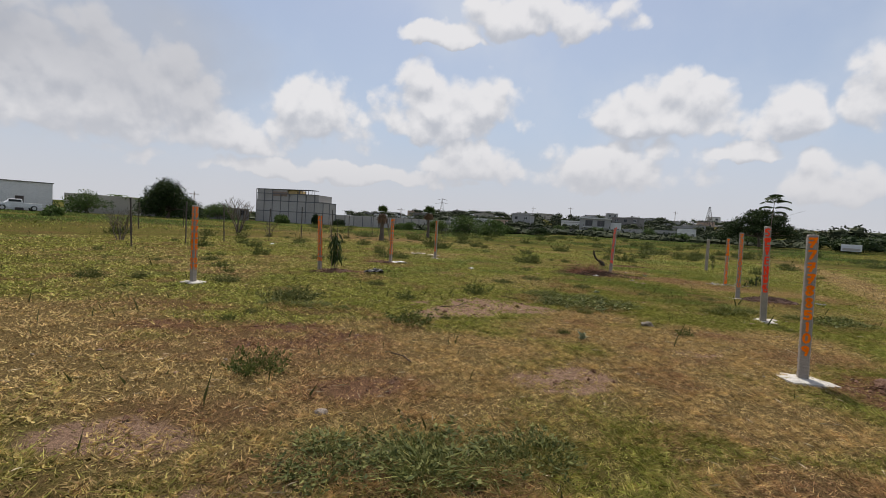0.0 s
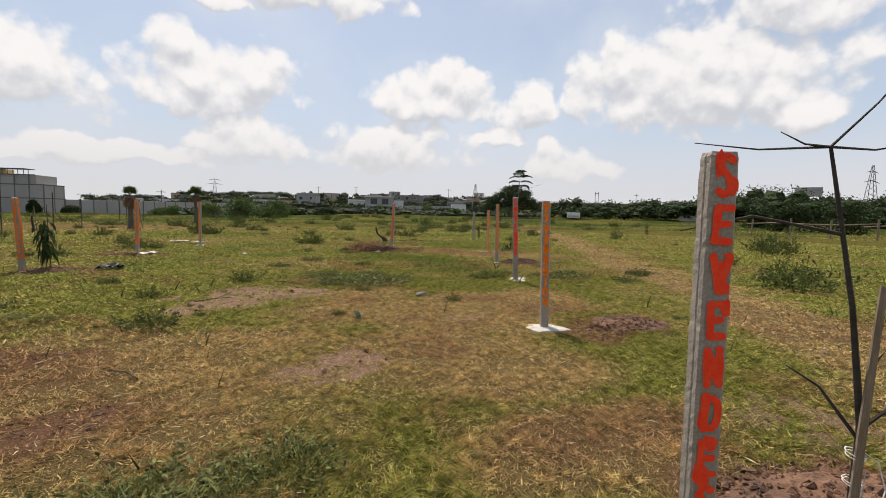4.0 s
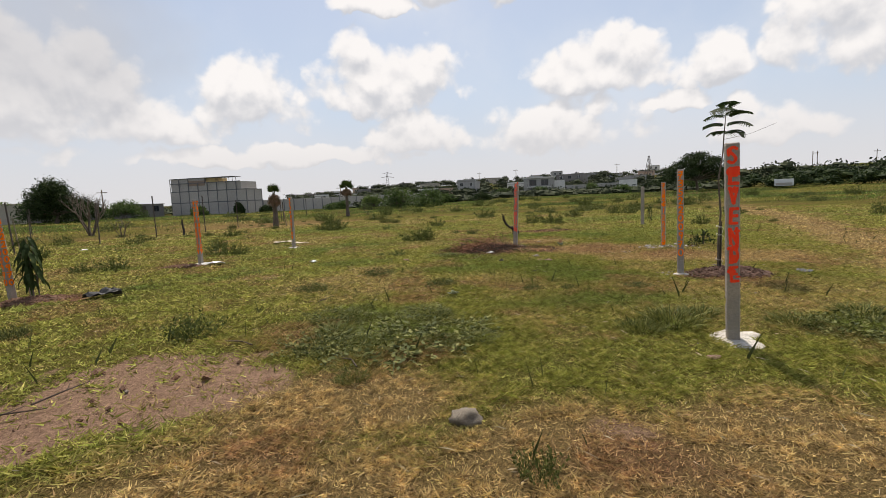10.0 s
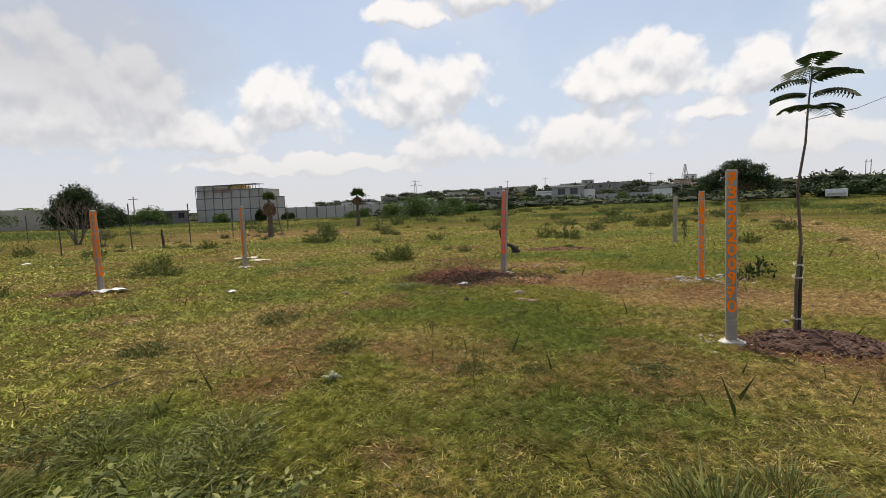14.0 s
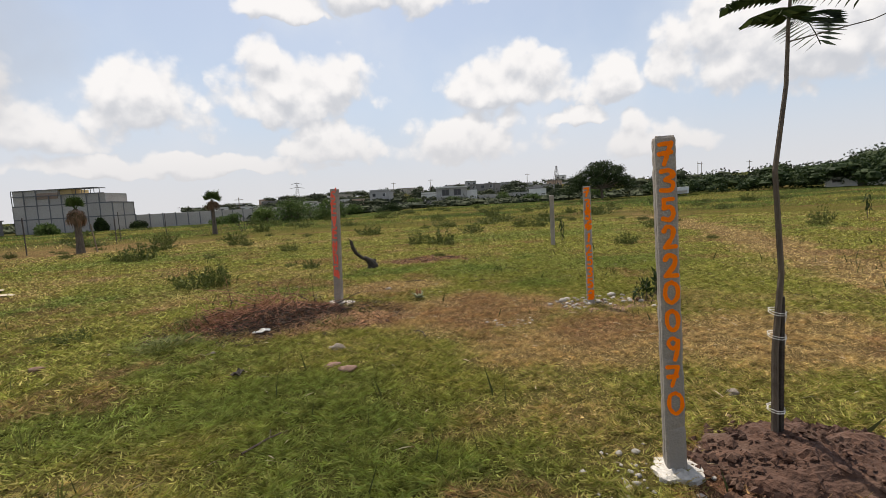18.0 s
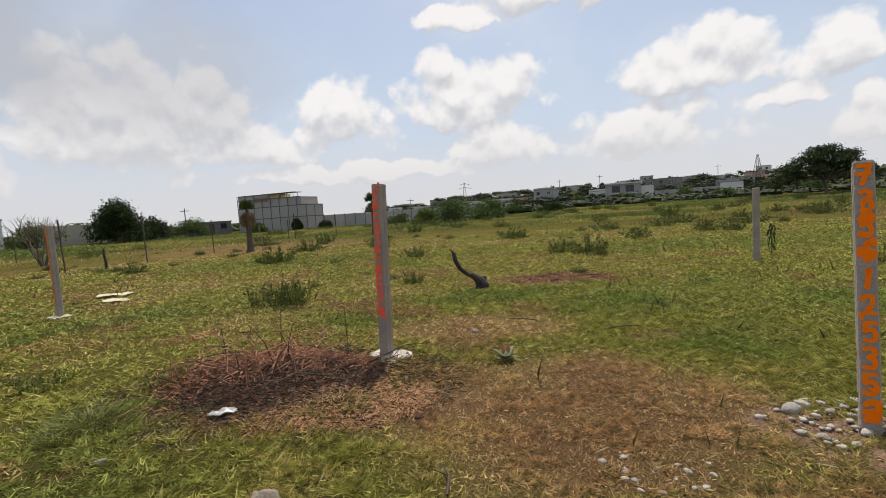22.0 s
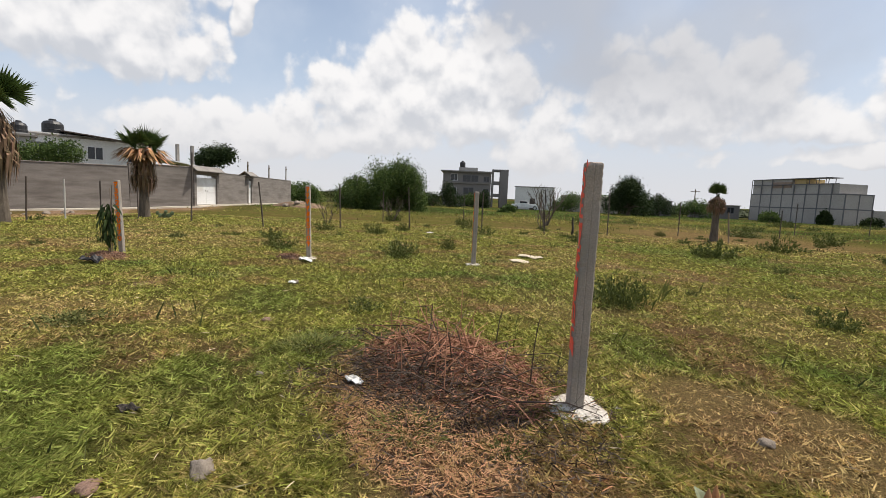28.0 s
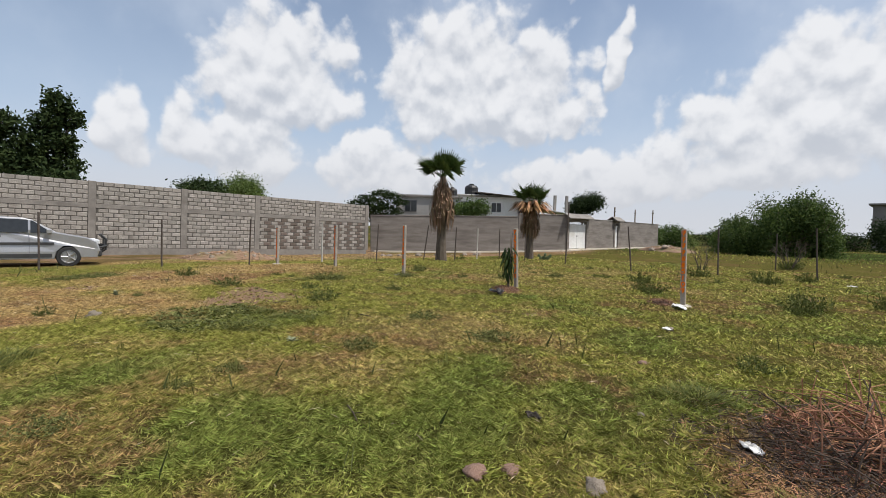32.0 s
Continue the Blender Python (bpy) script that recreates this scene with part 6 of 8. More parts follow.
for k, (az, r, h, w, mt) in enumerate([(-71.5, 90, 4.2, 3.4, LEAF), (-66.5, 78, 3.6, 3.0, LEAF_DARK), (-63.2, 76, 4.4, 4.2, LEAF_DARK), (-58.3, 78, 4.0, 3.2, LEAF_DARK), (-55.0, 88, 3.4, 2.4, LEAF_DARK),
                                       (-50.0, 60, 0.9, 1.6, LEAF), (-44.5, 88, 3.2, 5.0, LEAF), (-38.5, 86, 3.0, 4.5, LEAF), (-35.2, 88, 3.4, 3.6, LEAF_DARK), (-32.0, 92, 2.9, 4.5, LEAF), (-74.5, 60, 2.6, 4.0, LEAF), (-77.0, 66, 2.4, 4.0, LEAF),
                                       (-25.2, 86, 1.5, 2.2, LEAF), (-21.0, 86, 2.0, 1.2, LEAF_DARK), (-18.0, 90, 1.3, 1.8, LEAF_DARK), (-82, 74, 2.6, 3.0, LEAF), (-79.5, 82, 2.8, 3.4, LEAF_DARK), (-69.0, 96, 3.0, 3.4, LEAF), (-47.5, 100, 2.6, 3.4, LEAF_DARK), (-41.5, 104, 2.8, 4.0, LEAF_DARK), (-9.5, 84, 1.6, 3.4, LEAF), (4.5, 92, 1.8, 3.2, LEAF), (8.5, 84, 1.4, 3.0, LEAF_DARK), (11.5, 104, 1.8, 3.4, LEAF), (26.0, 96, 1.6, 3.4, LEAF), (33.0, 100, 2.0, 3.0, LEAF), (-2.0, 66, 3.0, 4.6, LEAF), (1.5, 70, 2.6, 3.6, LEAF), (-5.5, 74, 2.2, 3.0, LEAF_BRIGHT),
                                       (-90, 62, 1.5, 3.5, LEAF), (-86.5, 58, 1.8, 3.6, LEAF_DARK), (-84, 80, 2.4, 4.5, LEAF), (-72.5, 86, 2.6, 4.5, LEAF_DARK), (-70, 74, 2.0, 4.5, LEAF), (-64.8, 90, 2.8, 4.5, LEAF), (-61, 84, 2.4, 4.5, LEAF_DARK), (-57, 98, 3.0, 4.5, LEAF), (-67.5, 84, 2.0, 4.0, LEAF_DARK), (66.5, 56, 2.8, 4.0, LEAF_DARK), (71, 54, 3.2, 4.4, LEAF_DARK), (63.2, 66, 2.4, 3.0, LEAF_DARK), (16.2, 118, 2.2, 3.0, LEAF), (22.5, 112, 2.4, 3.2, LEAF), (29.5, 106, 2.2, 3.6, LEAF_DARK)]):
    x, y = at_bearing(az, r)
    grow_tree("field_bush", x, y, h * 0.25, lobes_in(w, w, -0.3, h, 15, 40 + k, 0.31), 3600, 0.145, mt, "green bush at the far edge of the field", 0.07, 40 + k, "bush", 3, "bushes round the field")


def far_woods():
    """Tree crowns along the skyline and between the hillside houses."""
    rng = np.random.default_rng(9)
    lobes = []
    for k in range(520):
        u = rng.random()
        az, r = (-14 + 48 * rng.random(), rng.uniform(150, 300)) if u < 0.62 else (36 + 60 * rng.random(), rng.uniform(105, 190))
        if rng.random() < 0.12:
            az, r = -14 - 26 * rng.random(), rng.uniform(125, 200)
        x, y = at_bearing(az, r)
        h = rng.uniform(2.0, 4.8) if az < 36 else rng.uniform(2.6, 5.0) + 1.6 * ss(45, 62, az)
        if az < -14:
            h *= 0.55
        z = gz(x, y)
        for _ in range(3):
            w = h * rng.uniform(0.35, 0.7)
            lobes.append((x + rng.normal() * w * 0.6, y + rng.normal() * w * 0.6, z + h * rng.uniform(0.35, 0.72), w, w, h * rng.uniform(0.22, 0.34)))
    v = leaf_cloud(lobes, 62000, 0.38, rng, 0.2, 0.6, 0.6, 0.12)
    scrub = []
    for k in range(1500):
        az, r = -42 + 80 * rng.random(), 92 + 190 * rng.random() ** 1.4
        if az < -8 and r < 118:
            continue
        x, y = at_bearing(az, r)
        w = rng.uniform(0.8, 2.4)
        scrub.append((x, y, gz(x, y) + w * 0.15, w * 1.3, w * 1.3, w * rng.uniform(0.45, 0.8)))
    tagged(part("hillside_scrub", tri_mesh("hillside_scrub", leaf_cloud(scrub, 36000, 0.36, rng, 0.3, 0.6, 0.6, 0.12), 4), LEAF_FAR), "dark dry scrub covering the far hillside", "scrub", kind="stuff")
    ob = part("far_trees", tri_mesh("far_trees", v, 4), LEAF_FAR)
    tagged(ob, "dark green tree crowns on the far hillside", "trees", kind="stuff")
    lobes = []
    for k in range(170):
        az, r = 38.5 + 46 * rng.random(), rng.uniform(86, 112)
        x, y = at_bearing(az, r)
        h = (rng.uniform(1.6, 3.6) + 2.2 * float(ss(46, 62, az))) * (1.25 if rng.random() < 0.2 else 1.0)
        z = gz(x, y)
        for _ in range(3):
            w = h * rng.uniform(0.35, 0.6)
            lobes.append((x + rng.normal() * w * 0.6, y + rng.normal() * w * 0.6, z + h * rng.uniform(0.2, 0.72), w, w, h * rng.uniform(0.24, 0.36)))
    ob = part("wood_edge", tri_mesh("wood_edge", leaf_cloud(lobes, 72000, 0.24, rng, 0.1, 0.6, 0.62, 0.12), 4), LEAF_DARK)
    tagged(ob, "dense dark green woodland edge across the field", "trees", kind="stuff")


far_woods()


# ---- palms ----
def fan_leaf(rng, size):
    """A fan palm leaf along +x: stalk and pleated fingers."""
    g = Geo()
    s = size * 0.5
    g.tube([(0, 0, 0), (s * 0.5, 0, 0.02), (s, 0, 0)], [0.018, 0.014, 0.01], 4)
    n = 21
    for k in range(n):
        a = math.radians(-82 + 164 * k / (n - 1))
        l = size * (0.74 - 0.2 * abs(k - n // 2) / (n // 2)) * rng.uniform(0.9, 1.1)
        dx, dy, px, py = math.cos(a), math.sin(a), -math.sin(a), math.cos(a)
        w, droop = size * 0.028, -l * rng.uniform(-0.05, 0.12)
        g.add([(s, 0, 0), (s + dx * l * 0.55 + px * w, dy * l * 0.55 + py * w, 0.015), (s + dx * l * 0.6, dy * l * 0.6, -0.012), (s + dx * l * 0.55 - px * w, dy * l * 0.55 - py * w, 0.015), (s + dx * l, dy * l, droop)],
              [(0, 2, 1), (0, 3, 2), (1, 2, 4), (2, 3, 4)])
    return g


FANS = [fan_leaf(random.Random(70 + k), 1.0).mesh("frond") for k in range(3)]
for me in FANS:
    me.materials.append(FROND)


def fan_palm(x, y, trunk_h, trunk_r, skirt, spread, label, leaves=20, seed=0, skirt_w=0.6, up=0.2, loose=0):
    """A fan palm: flared trunk, skirt of dead leaves from skirt[0] up to skirt[1], a tuft of fans."""
    rng = random.Random(seed)
    t = thing("fan_palm", pose(x, y, gz(x, y)), label, "palm tree", "fan palms")
    g = Geo().tube([(0, 0, -0.2), (0, 0, 0.05), (0.01, 0, trunk_h * 0.25), (0, 0.01, trunk_h * 0.6), (0, 0, trunk_h)], [trunk_r * 1.35, trunk_r * 1.25, trunk_r, trunk_r * 0.85, trunk_r * 0.6], 10)
    part("trunk", g, BARK, t)
    dead = Geo()
    for k in range(int(900 * skirt_w)):
        a, z = rng.uniform(0, 6.283), rng.uniform(skirt[0] + 0.45 * (skirt[1] - skirt[0]), skirt[1])
        f = (z - skirt[0]) / (skirt[1] - skirt[0])
        r0 = trunk_r * 0.7
        r1 = skirt_w * rng.uniform(0.55, 1.0) * (0.75 + 0.3 * math.sin(3.14 * f))
        l = (skirt[1] - skirt[0]) * rng.uniform(0.3, 0.6)
        c, s = math.cos(a), math.sin(a)
        w = rng.uniform(0.012, 0.035)
        z1 = max(z - l, skirt[0] + rng.uniform(-0.05, 0.2))
        dead.add([(c * r0, s * r0, z), (c * r1 - s * w, s * r1 + c * w, (z + z1) / 2 + 0.1), (c * r1 + s * w, s * r1 - c * w, (z + z1) / 2 + 0.1), (c * r1 * 0.82, s * r1 * 0.82, z1)], [(0, 1, 2), (1, 3, 2)])
    part("dead_leaf_skirt", dead, DEAD_FROND, t, "hanging skirt of dry brown leaves")
    if loose:
        dry = Geo()
        for k in range(loose):
            a, r1 = rng.uniform(0, 6.283), skirt_w * rng.uniform(1.3, 2.6)
            c, s, z = math.cos(a), math.sin(a), skirt[1] - rng.uniform(0.0, 0.35)
            w = rng.uniform(0.04, 0.09)
            dry.add([(0, 0, z), (c * r1 * 0.6 - s * w, s * r1 * 0.6 + c * w, z + 0.1), (c * r1 * 0.6 + s * w, s * r1 * 0.6 - c * w, z + 0.1), (c * r1, s * r1, z - rng.uniform(0.1, 0.4))], [(0, 1, 2), (1, 3, 2)])
        part("dry_fronds", dry, STRAW, t, "pinkish dry leaves spread below the crown")
    for k in range(leaves):
        a, el = 360 * k * 0.381966, rng.uniform(-12, 82) * (1 - up) + 72 * up
        ob = part("frond", FANS[k % 3], None, t)
        ob.matrix_local = pose(0, 0, trunk_h - 0.1, 0, 0, a) @ pose(0, 0, 0, 0, -el, 0) @ pose(0, 0, 0, rng.uniform(-75, 75), 0, 0) @ Matrix.Scale(spread * rng.uniform(0.85, 1.1), 4)
    return t


fan_palm(-10.47, 9.19, 3.72, 0.21, (1.1, 3.72), 1.12, "fan palm with a long skirt of dead brown leaves", 24, 1, 0.62, up=0.5)
fan_palm(-14.95, 12.6, 2.95, 0.19, (0.85, 2.85), 1.0, "fan palm with dry pinkish leaves hanging round its trunk", 18, 2, 0.55, up=0.45, loose=170)
fan_palm(-3.69, 34.75, 1.98, 0.15, (1.1, 1.95), 0.58, "young fan palm with a bundled crown and drooping dry leaves", 18, 3, 0.42, up=0.9)
fan_palm(-1.1, 49.1, 2.55, 0.15, (1.7, 2.5), 0.78, "small fan palm with dry leaves below its tuft", 18, 4, 0.55, up=0.45)
fan_palm(53.9, 37.9, 2.4, 0.14, (1.8, 2.4), 1.2, "leaning palm by the pale shed", 12, 5, 0.4, up=0.1)


def banana(x, y, h, seed):
    rng = random.Random(seed)
    t = thing("banana_plant", pose(x, y, gz(x, y)), "banana plant with broad arching leaves over the far wall", "banana plant", "banana plants")
    part("stem", Geo().tube([(0, 0, -0.2), (0, 0, h * 0.7)], [0.14, 0.09], 7), STALK, t)
    for k in range(7):
        a = 2.4 * k
        c, s, l = math.cos(a), math.sin(a), h * 0.55
        g = Geo()
        prev = None
        vs = []
        for i in range(6):
            f = i / 5
            r, z, w = l * f, h * 0.7 + l * (0.9 * f - 1.0 * f * f), 0.22 * math.sin(3.14 * min(f + 0.08, 1))
            vs += [(c * r - s * w, s * r + c * w, z - 0.04), (c * r, s * r, z), (c * r + s * w, s * r - c * w, z - 0.04)]
        g.add(vs, [(3 * i + j, 3 * i + j + 1, 3 * i + j + 4, 3 * i + j + 3) for i in range(5) for j in range(2)])
        part("leaf", g, LEAF, t)


banana(-56.5, 80.5, 4.2, 1)
banana(-55.0, 82.0, 3.8, 2)


# ---- grass ----
STRETCH = [(1.3, 1.5), (3.5, 4.6), (4.4, 6.4), (5.6, 8.6), (6.2, 10.3), (7.4, 11.9), (8.0, 13.6), (9.2, 15.2)]


def near_line(x, y):
    d = np.full_like(x, 999.0)
    for (ax, ay), (bx, by) in zip(STRETCH, STRETCH[1:]):
        t = np.clip(((x - ax) * (bx - ax) + (y - ay) * (by - ay)) / ((bx - ax) ** 2 + (by - ay) ** 2), 0, 1)
        d = np.minimum(d, np.hypot(x - ax - t * (bx - ax), y - ay - t * (by - ay)))
    return d


def sow(lo, hi, step, density, rng):
    """Random points with a density per square metre given by density(x, y)."""
    xs, ys = np.arange(lo[0], hi[0], step), np.arange(lo[1], hi[1], step)
    X, Y = [a.ravel() for a in np.meshgrid(xs, ys)]
    n = rng.poisson(np.clip(density(X + step / 2, Y + step / 2), 0, None) * step * step)
    x, y = np.repeat(X, n), np.repeat(Y, n)
    return x + rng.random(len(x)) * step, y + rng.random(len(y)) * step


def blades(x, y, h, w, rng, lean=0.8, z0=-0.004):
    """Leaning three-cornered blades: two corners at the root, one at the tip."""
    n = len(x)
    a, b = rng.random(n) * 6.2832, rng.random(n) * 6.2832
    base = np.stack([x, y, on_sheet(x, y) + z0], -1)
    out = np.stack([np.cos(a), np.sin(a), np.zeros(n)], -1) * (h * lean * rng.uniform(0.3, 1.5, n))[:, None]
    side = np.stack([np.cos(b), np.sin(b), np.zeros(n)], -1) * (w / 2)[:, None]
    up = np.array([0, 0, 1.0]) * (h * rng.uniform(0.5, 1.0, n))[:, None]
    return np.stack([base + side, base + out + up, base - side + up * 0.25], 1).reshape(-1, 3)


def meadow():
    rng = np.random.default_rng(3)

    def dens(x, y):
        d = near_line(x, y)
        c = cover(x, y)
        k = 12000.0 * np.minimum(1, (1.9 / np.maximum(d, 1.9)) ** 1.85)
        bare = np.clip(1.15 * np.maximum(c[:, 0], 1.6 * (c[:, 3] - 0.45)), 0, 1)
        clump = 0.36 + 1.2 * ss(0.40, 0.60, fbm(x * 7.5, y * 7.5, 61, 3))
        return k * clump * (1 - 0.86 * bare) * (d < 24) * (1 - 0.12 * c[:, 1])
    x, y = sow((-22, -1.5), (34, 42), 0.1, dens, rng)
    c = cover(x, y)
    d = near_line(x, y)
    grow = np.maximum(1, d / 1.9)
    h = (0.024 + 0.012 * c[:, 2] + 0.016 * ss(0.42, 0.62, fbm(x * 7.5, y * 7.5, 61, 3))) * rng.uniform(0.6, 1.5, len(x)) * (1 + 0.02 * d) * (1 - 0.25 * c[:, 1])
    w = 0.0070 * rng.uniform(0.6, 1.4, len(x)) * grow ** 0.82
    v = blades(x, y, h, w, rng, 1.3)
    ob = part("grass", tri_mesh("grass", v, 3, np.repeat(c, 3, axis=0)), BLADES)
    tagged(ob, "short patchy grass, green and straw coloured", "grass", kind="stuff")

    x, y = sow((-60, -14), (75, 95), 1.0, lambda x, y: 8.0 * ss(28, 36, near_line(x, y)) * (near_line(x, y) < 85) * (0.3 + ss(0.4, 0.65, fbm(x * 0.25, y * 0.25, 64))) * (-0.53 * x - 0.85 * y < 6), rng)
    v = blades(x, y, rng.uniform(0.08, 0.24, len(x)), rng.uniform(0.04, 0.09, len(x)), rng, 0.8)
    ob = part("far_grass", tri_mesh("far_grass", v, 3, np.repeat(cover(x, y), 3, axis=0)), BLADES)
    tagged(ob, "rough grass tufts over the far field", "grass", kind="stuff")

    def tall(x, y):
        d = near_line(x, y)
        c = cover(x, y)
        return 9.0 * np.minimum(1, (6.0 / np.maximum(d, 6.0))) * ss(0.45, 0.7, fbm(x * 0.8, y * 0.8, 71, 3)) * (1 - np.maximum(c[:, 0], c[:, 3])) * (d < 34)
    x, y = sow((-20, -1), (34, 48), 0.5, tall, rng)
    h = rng.uniform(0.10, 0.30, len(x))
    d = near_line(x, y)
    v = blades(x, y, h, 0.006 * np.maximum(1, d / 5), rng, 0.25)
    ob = part("grass_stalks", tri_mesh("grass_stalks", v, 3), STALK)
    tagged(ob, "thin upright grass stalks scattered over the field", "grass", kind="stuff")
    x, y = sow((-4, 1), (16, 24), 0.5, lambda x, y: 12.0 * (near_line(x, y) < 6) * (0.4 + cover(x, y)[:, 1]), rng)
    n = len(x)
    a = rng.random(n) * 6.2832
    l, w = rng.uniform(0.04, 0.11, n), rng.uniform(0.0012, 0.003, n)
    z = land(x, y) + rng.uniform(0.012, 0.035, n)
    p, q = np.stack([np.cos(a), np.sin(a), rng.uniform(-0.1, 0.15, n)], -1) * l[:, None], np.stack([-np.sin(a), np.cos(a), np.zeros(n)], -1) * w[:, None]
    o = np.stack([x, y, z], -1)
    ob = part("dry_straw", tri_mesh("dry_straw", np.stack([o - q, o + p * 0.5 - q * 0.4 + [0, 0, 0.006], o + p, o + q], 1).reshape(-1, 3), 4), STRAW_PALE)
    tagged(ob, "loose bleached straw lying on the ground", "straw", kind="stuff")
    def crumbs(x, y):
        c = cover(x, y)
        return 420.0 * np.clip(c[:, 3] - 0.55, 0, 1) + 30.0 * np.clip(c[:, 0] - 0.3, 0, 1)
    x, y = sow((-4, 1.5), (12, 23), 0.25, lambda x, y: crumbs(x, y) * (near_line(x, y) < 9), rng)
    g = Geo()
    for px, py in zip(x, y):
        s = 0.006 + 0.026 * rng.random() ** 2 * (1.7 if rng.random() < 0.1 else 1)
        z = gz(px, py)
        o = rng.normal(size=(6, 3)) * 0.25
        base = [(1, 0, 0), (0, 1, 0), (-1, 0, 0), (0, -1, 0), (0, 0, 0.8), (0, 0, -0.6)]
        g.add([(px + s * (b[0] + e[0]), py + s * (b[1] + e[1]), z + 0.006 + s * (b[2] + 0.5 * e[2])) for b, e in zip(base, o)], [(0, 1, 4), (1, 2, 4), (2, 3, 4), (3, 0, 4), (1, 0, 5), (2, 1, 5), (3, 2, 5), (0, 3, 5)])
    tagged(part("soil_crumbs", g, SOIL), "crumbs and clods of dug reddish soil", "soil", kind="stuff")


STRAW_PALE = mat("bleached_straw", (0.40, 0.33, 0.20), (0.54, 0.46, 0.30), 9, 0.9, 0.0, 30, island=0.35)
meadow()


# ---- weeds ----
def weed_mesh(seed, n, leaf, height, spread=1.0, stems=14, upright=0.4):
    """A ragged clump of unit radius: forking stems of uneven length with leaves along them."""
    rng = np.random.default_rng(seed)
    k = stems
    a, q = rng.random(k) * 6.2832, spread * np.sqrt(rng.random(k))
    o = np.stack([np.cos(a) * q * 0.45, np.sin(a) * q * 0.45, np.full(k, -0.03)], -1)
    e = np.stack([np.cos(a) * q * rng.uniform(0.7, 1.25, k), np.sin(a) * q * rng.uniform(0.7, 1.25, k), height * rng.uniform(0.25, 1.2, k) * (1.1 - 0.5 * q / spread)], -1)
    p = np.stack([-np.sin(a), np.cos(a), np.zeros(k)], -1) * 0.008
    st = np.stack([o - p, o + p, e + p * 0.3, e - p * 0.3], 1).reshape(-1, 3)
    pick, f = rng.integers(0, k, n), rng.random(n) ** 0.7
    c = o[pick] + (e - o)[pick] * f[:, None] + rng.normal(size=(n, 3)) * [0.09 * spread, 0.09 * spread, 0.06 * height] * (1.15 - f)[:, None]
    c[:, 2] = np.abs(c[:, 2])
    d = (e - o)[pick] * [1, 1, 1.0 / height] * 0.6 + rng.normal(size=(n, 3)) * 0.7 + [0, 0, upright * 0.5]
    d /= np.linalg.norm(d, axis=1, keepdims=True)
    s = np.cross(d, rng.normal(size=(n, 3)))
    s /= np.linalg.norm(s, axis=1, keepdims=True) + 1e-9
    l = leaf * rng.uniform(0.5, 1.5, n)[:, None]
    v = np.stack([c, c + d * l * 0.5 + s * l * 0.2, c + d * l, c + d * l * 0.5 - s * l * 0.2], 1).reshape(-1, 3)
    return tri_mesh("foliage", v, 4), tri_mesh("stems", st, 4)


def tussock_mesh(seed, n, height, width=0.012):
    """Long grass blades fanning from a root of unit radius."""
    rng = np.random.default_rng(seed)
    r, a = 0.75 * np.sqrt(rng.random(n)), rng.random(n) * 6.2832
    b = np.stack([r * np.cos(a), r * np.sin(a), np.full(n, -0.03)], -1)
    h = height * rng.uniform(0.25, 1.2, n) * (1.1 - 0.7 * r)
    out = np.stack([np.cos(a) + rng.normal(size=n) * 0.5, np.sin(a) + rng.normal(size=n) * 0.5, np.zeros(n)], -1) * (h * rng.uniform(0.15, 0.9, n))[:, None]
    t = rng.random(n) * 6.2832
    s = np.stack([np.cos(t), np.sin(t), np.zeros(n)], -1) * width
    up = np.array([0, 0, 1.0])
    return tri_mesh("tussock", np.stack([b, b + out * 0.4 + up * (h * 0.65)[:, None] + s, b + out + up * h[:, None], b + out * 0.4 + up * (h * 0.65)[:, None] - s], 1).reshape(-1, 3), 4)


WEEDS = [weed_mesh(1, 1300, 0.085, 0.34, stems=90), weed_mesh(2, 800, 0.10, 0.5, stems=34), weed_mesh(3, 700, 0.105, 0.75, stems=46, upright=0.8), weed_mesh(4, 260, 0.2, 0.5, stems=10)]
for k, (leaves, stems) in enumerate(WEEDS):
    leaves.materials.append(WEED_GREY if k == 0 else WEED)
    stems.materials.append(STALK)
TUSSOCKS = [tussock_mesh(5, 620, 0.8, 0.013), tussock_mesh(6, 11, 1.1, 0.06)]
for me in TUSSOCKS:
    me.materials.append(LONG_GRASS)


def clump(x, y, r, h, k, label="low green weed clump in the grass", turn=0.0):
    """k 0 to 3: leafy weeds; 4, 5: long grass."""
    full = (0.34, 0.5, 0.75, 0.5, 0.8, 1.1)[k]
    if k < 4:
        ob = new("weed_clump")
        part("foliage", WEEDS[k][0], None, ob)
        tagged(part("stalk_tuft", WEEDS[k][1], None, ob), kind="stuff")
    else:
        ob = part("grass_tussock", TUSSOCKS[k - 4], None)
    ob.matrix_world = pose(x, y, gz(x, y), 0, 0, turn) @ Matrix.Diagonal((r, r * 0.85, h / full, 1))
    return tagged(ob, label, "weed" if k < 4 else "grass", "weed clumps" if k < 4 else "grass tussocks")


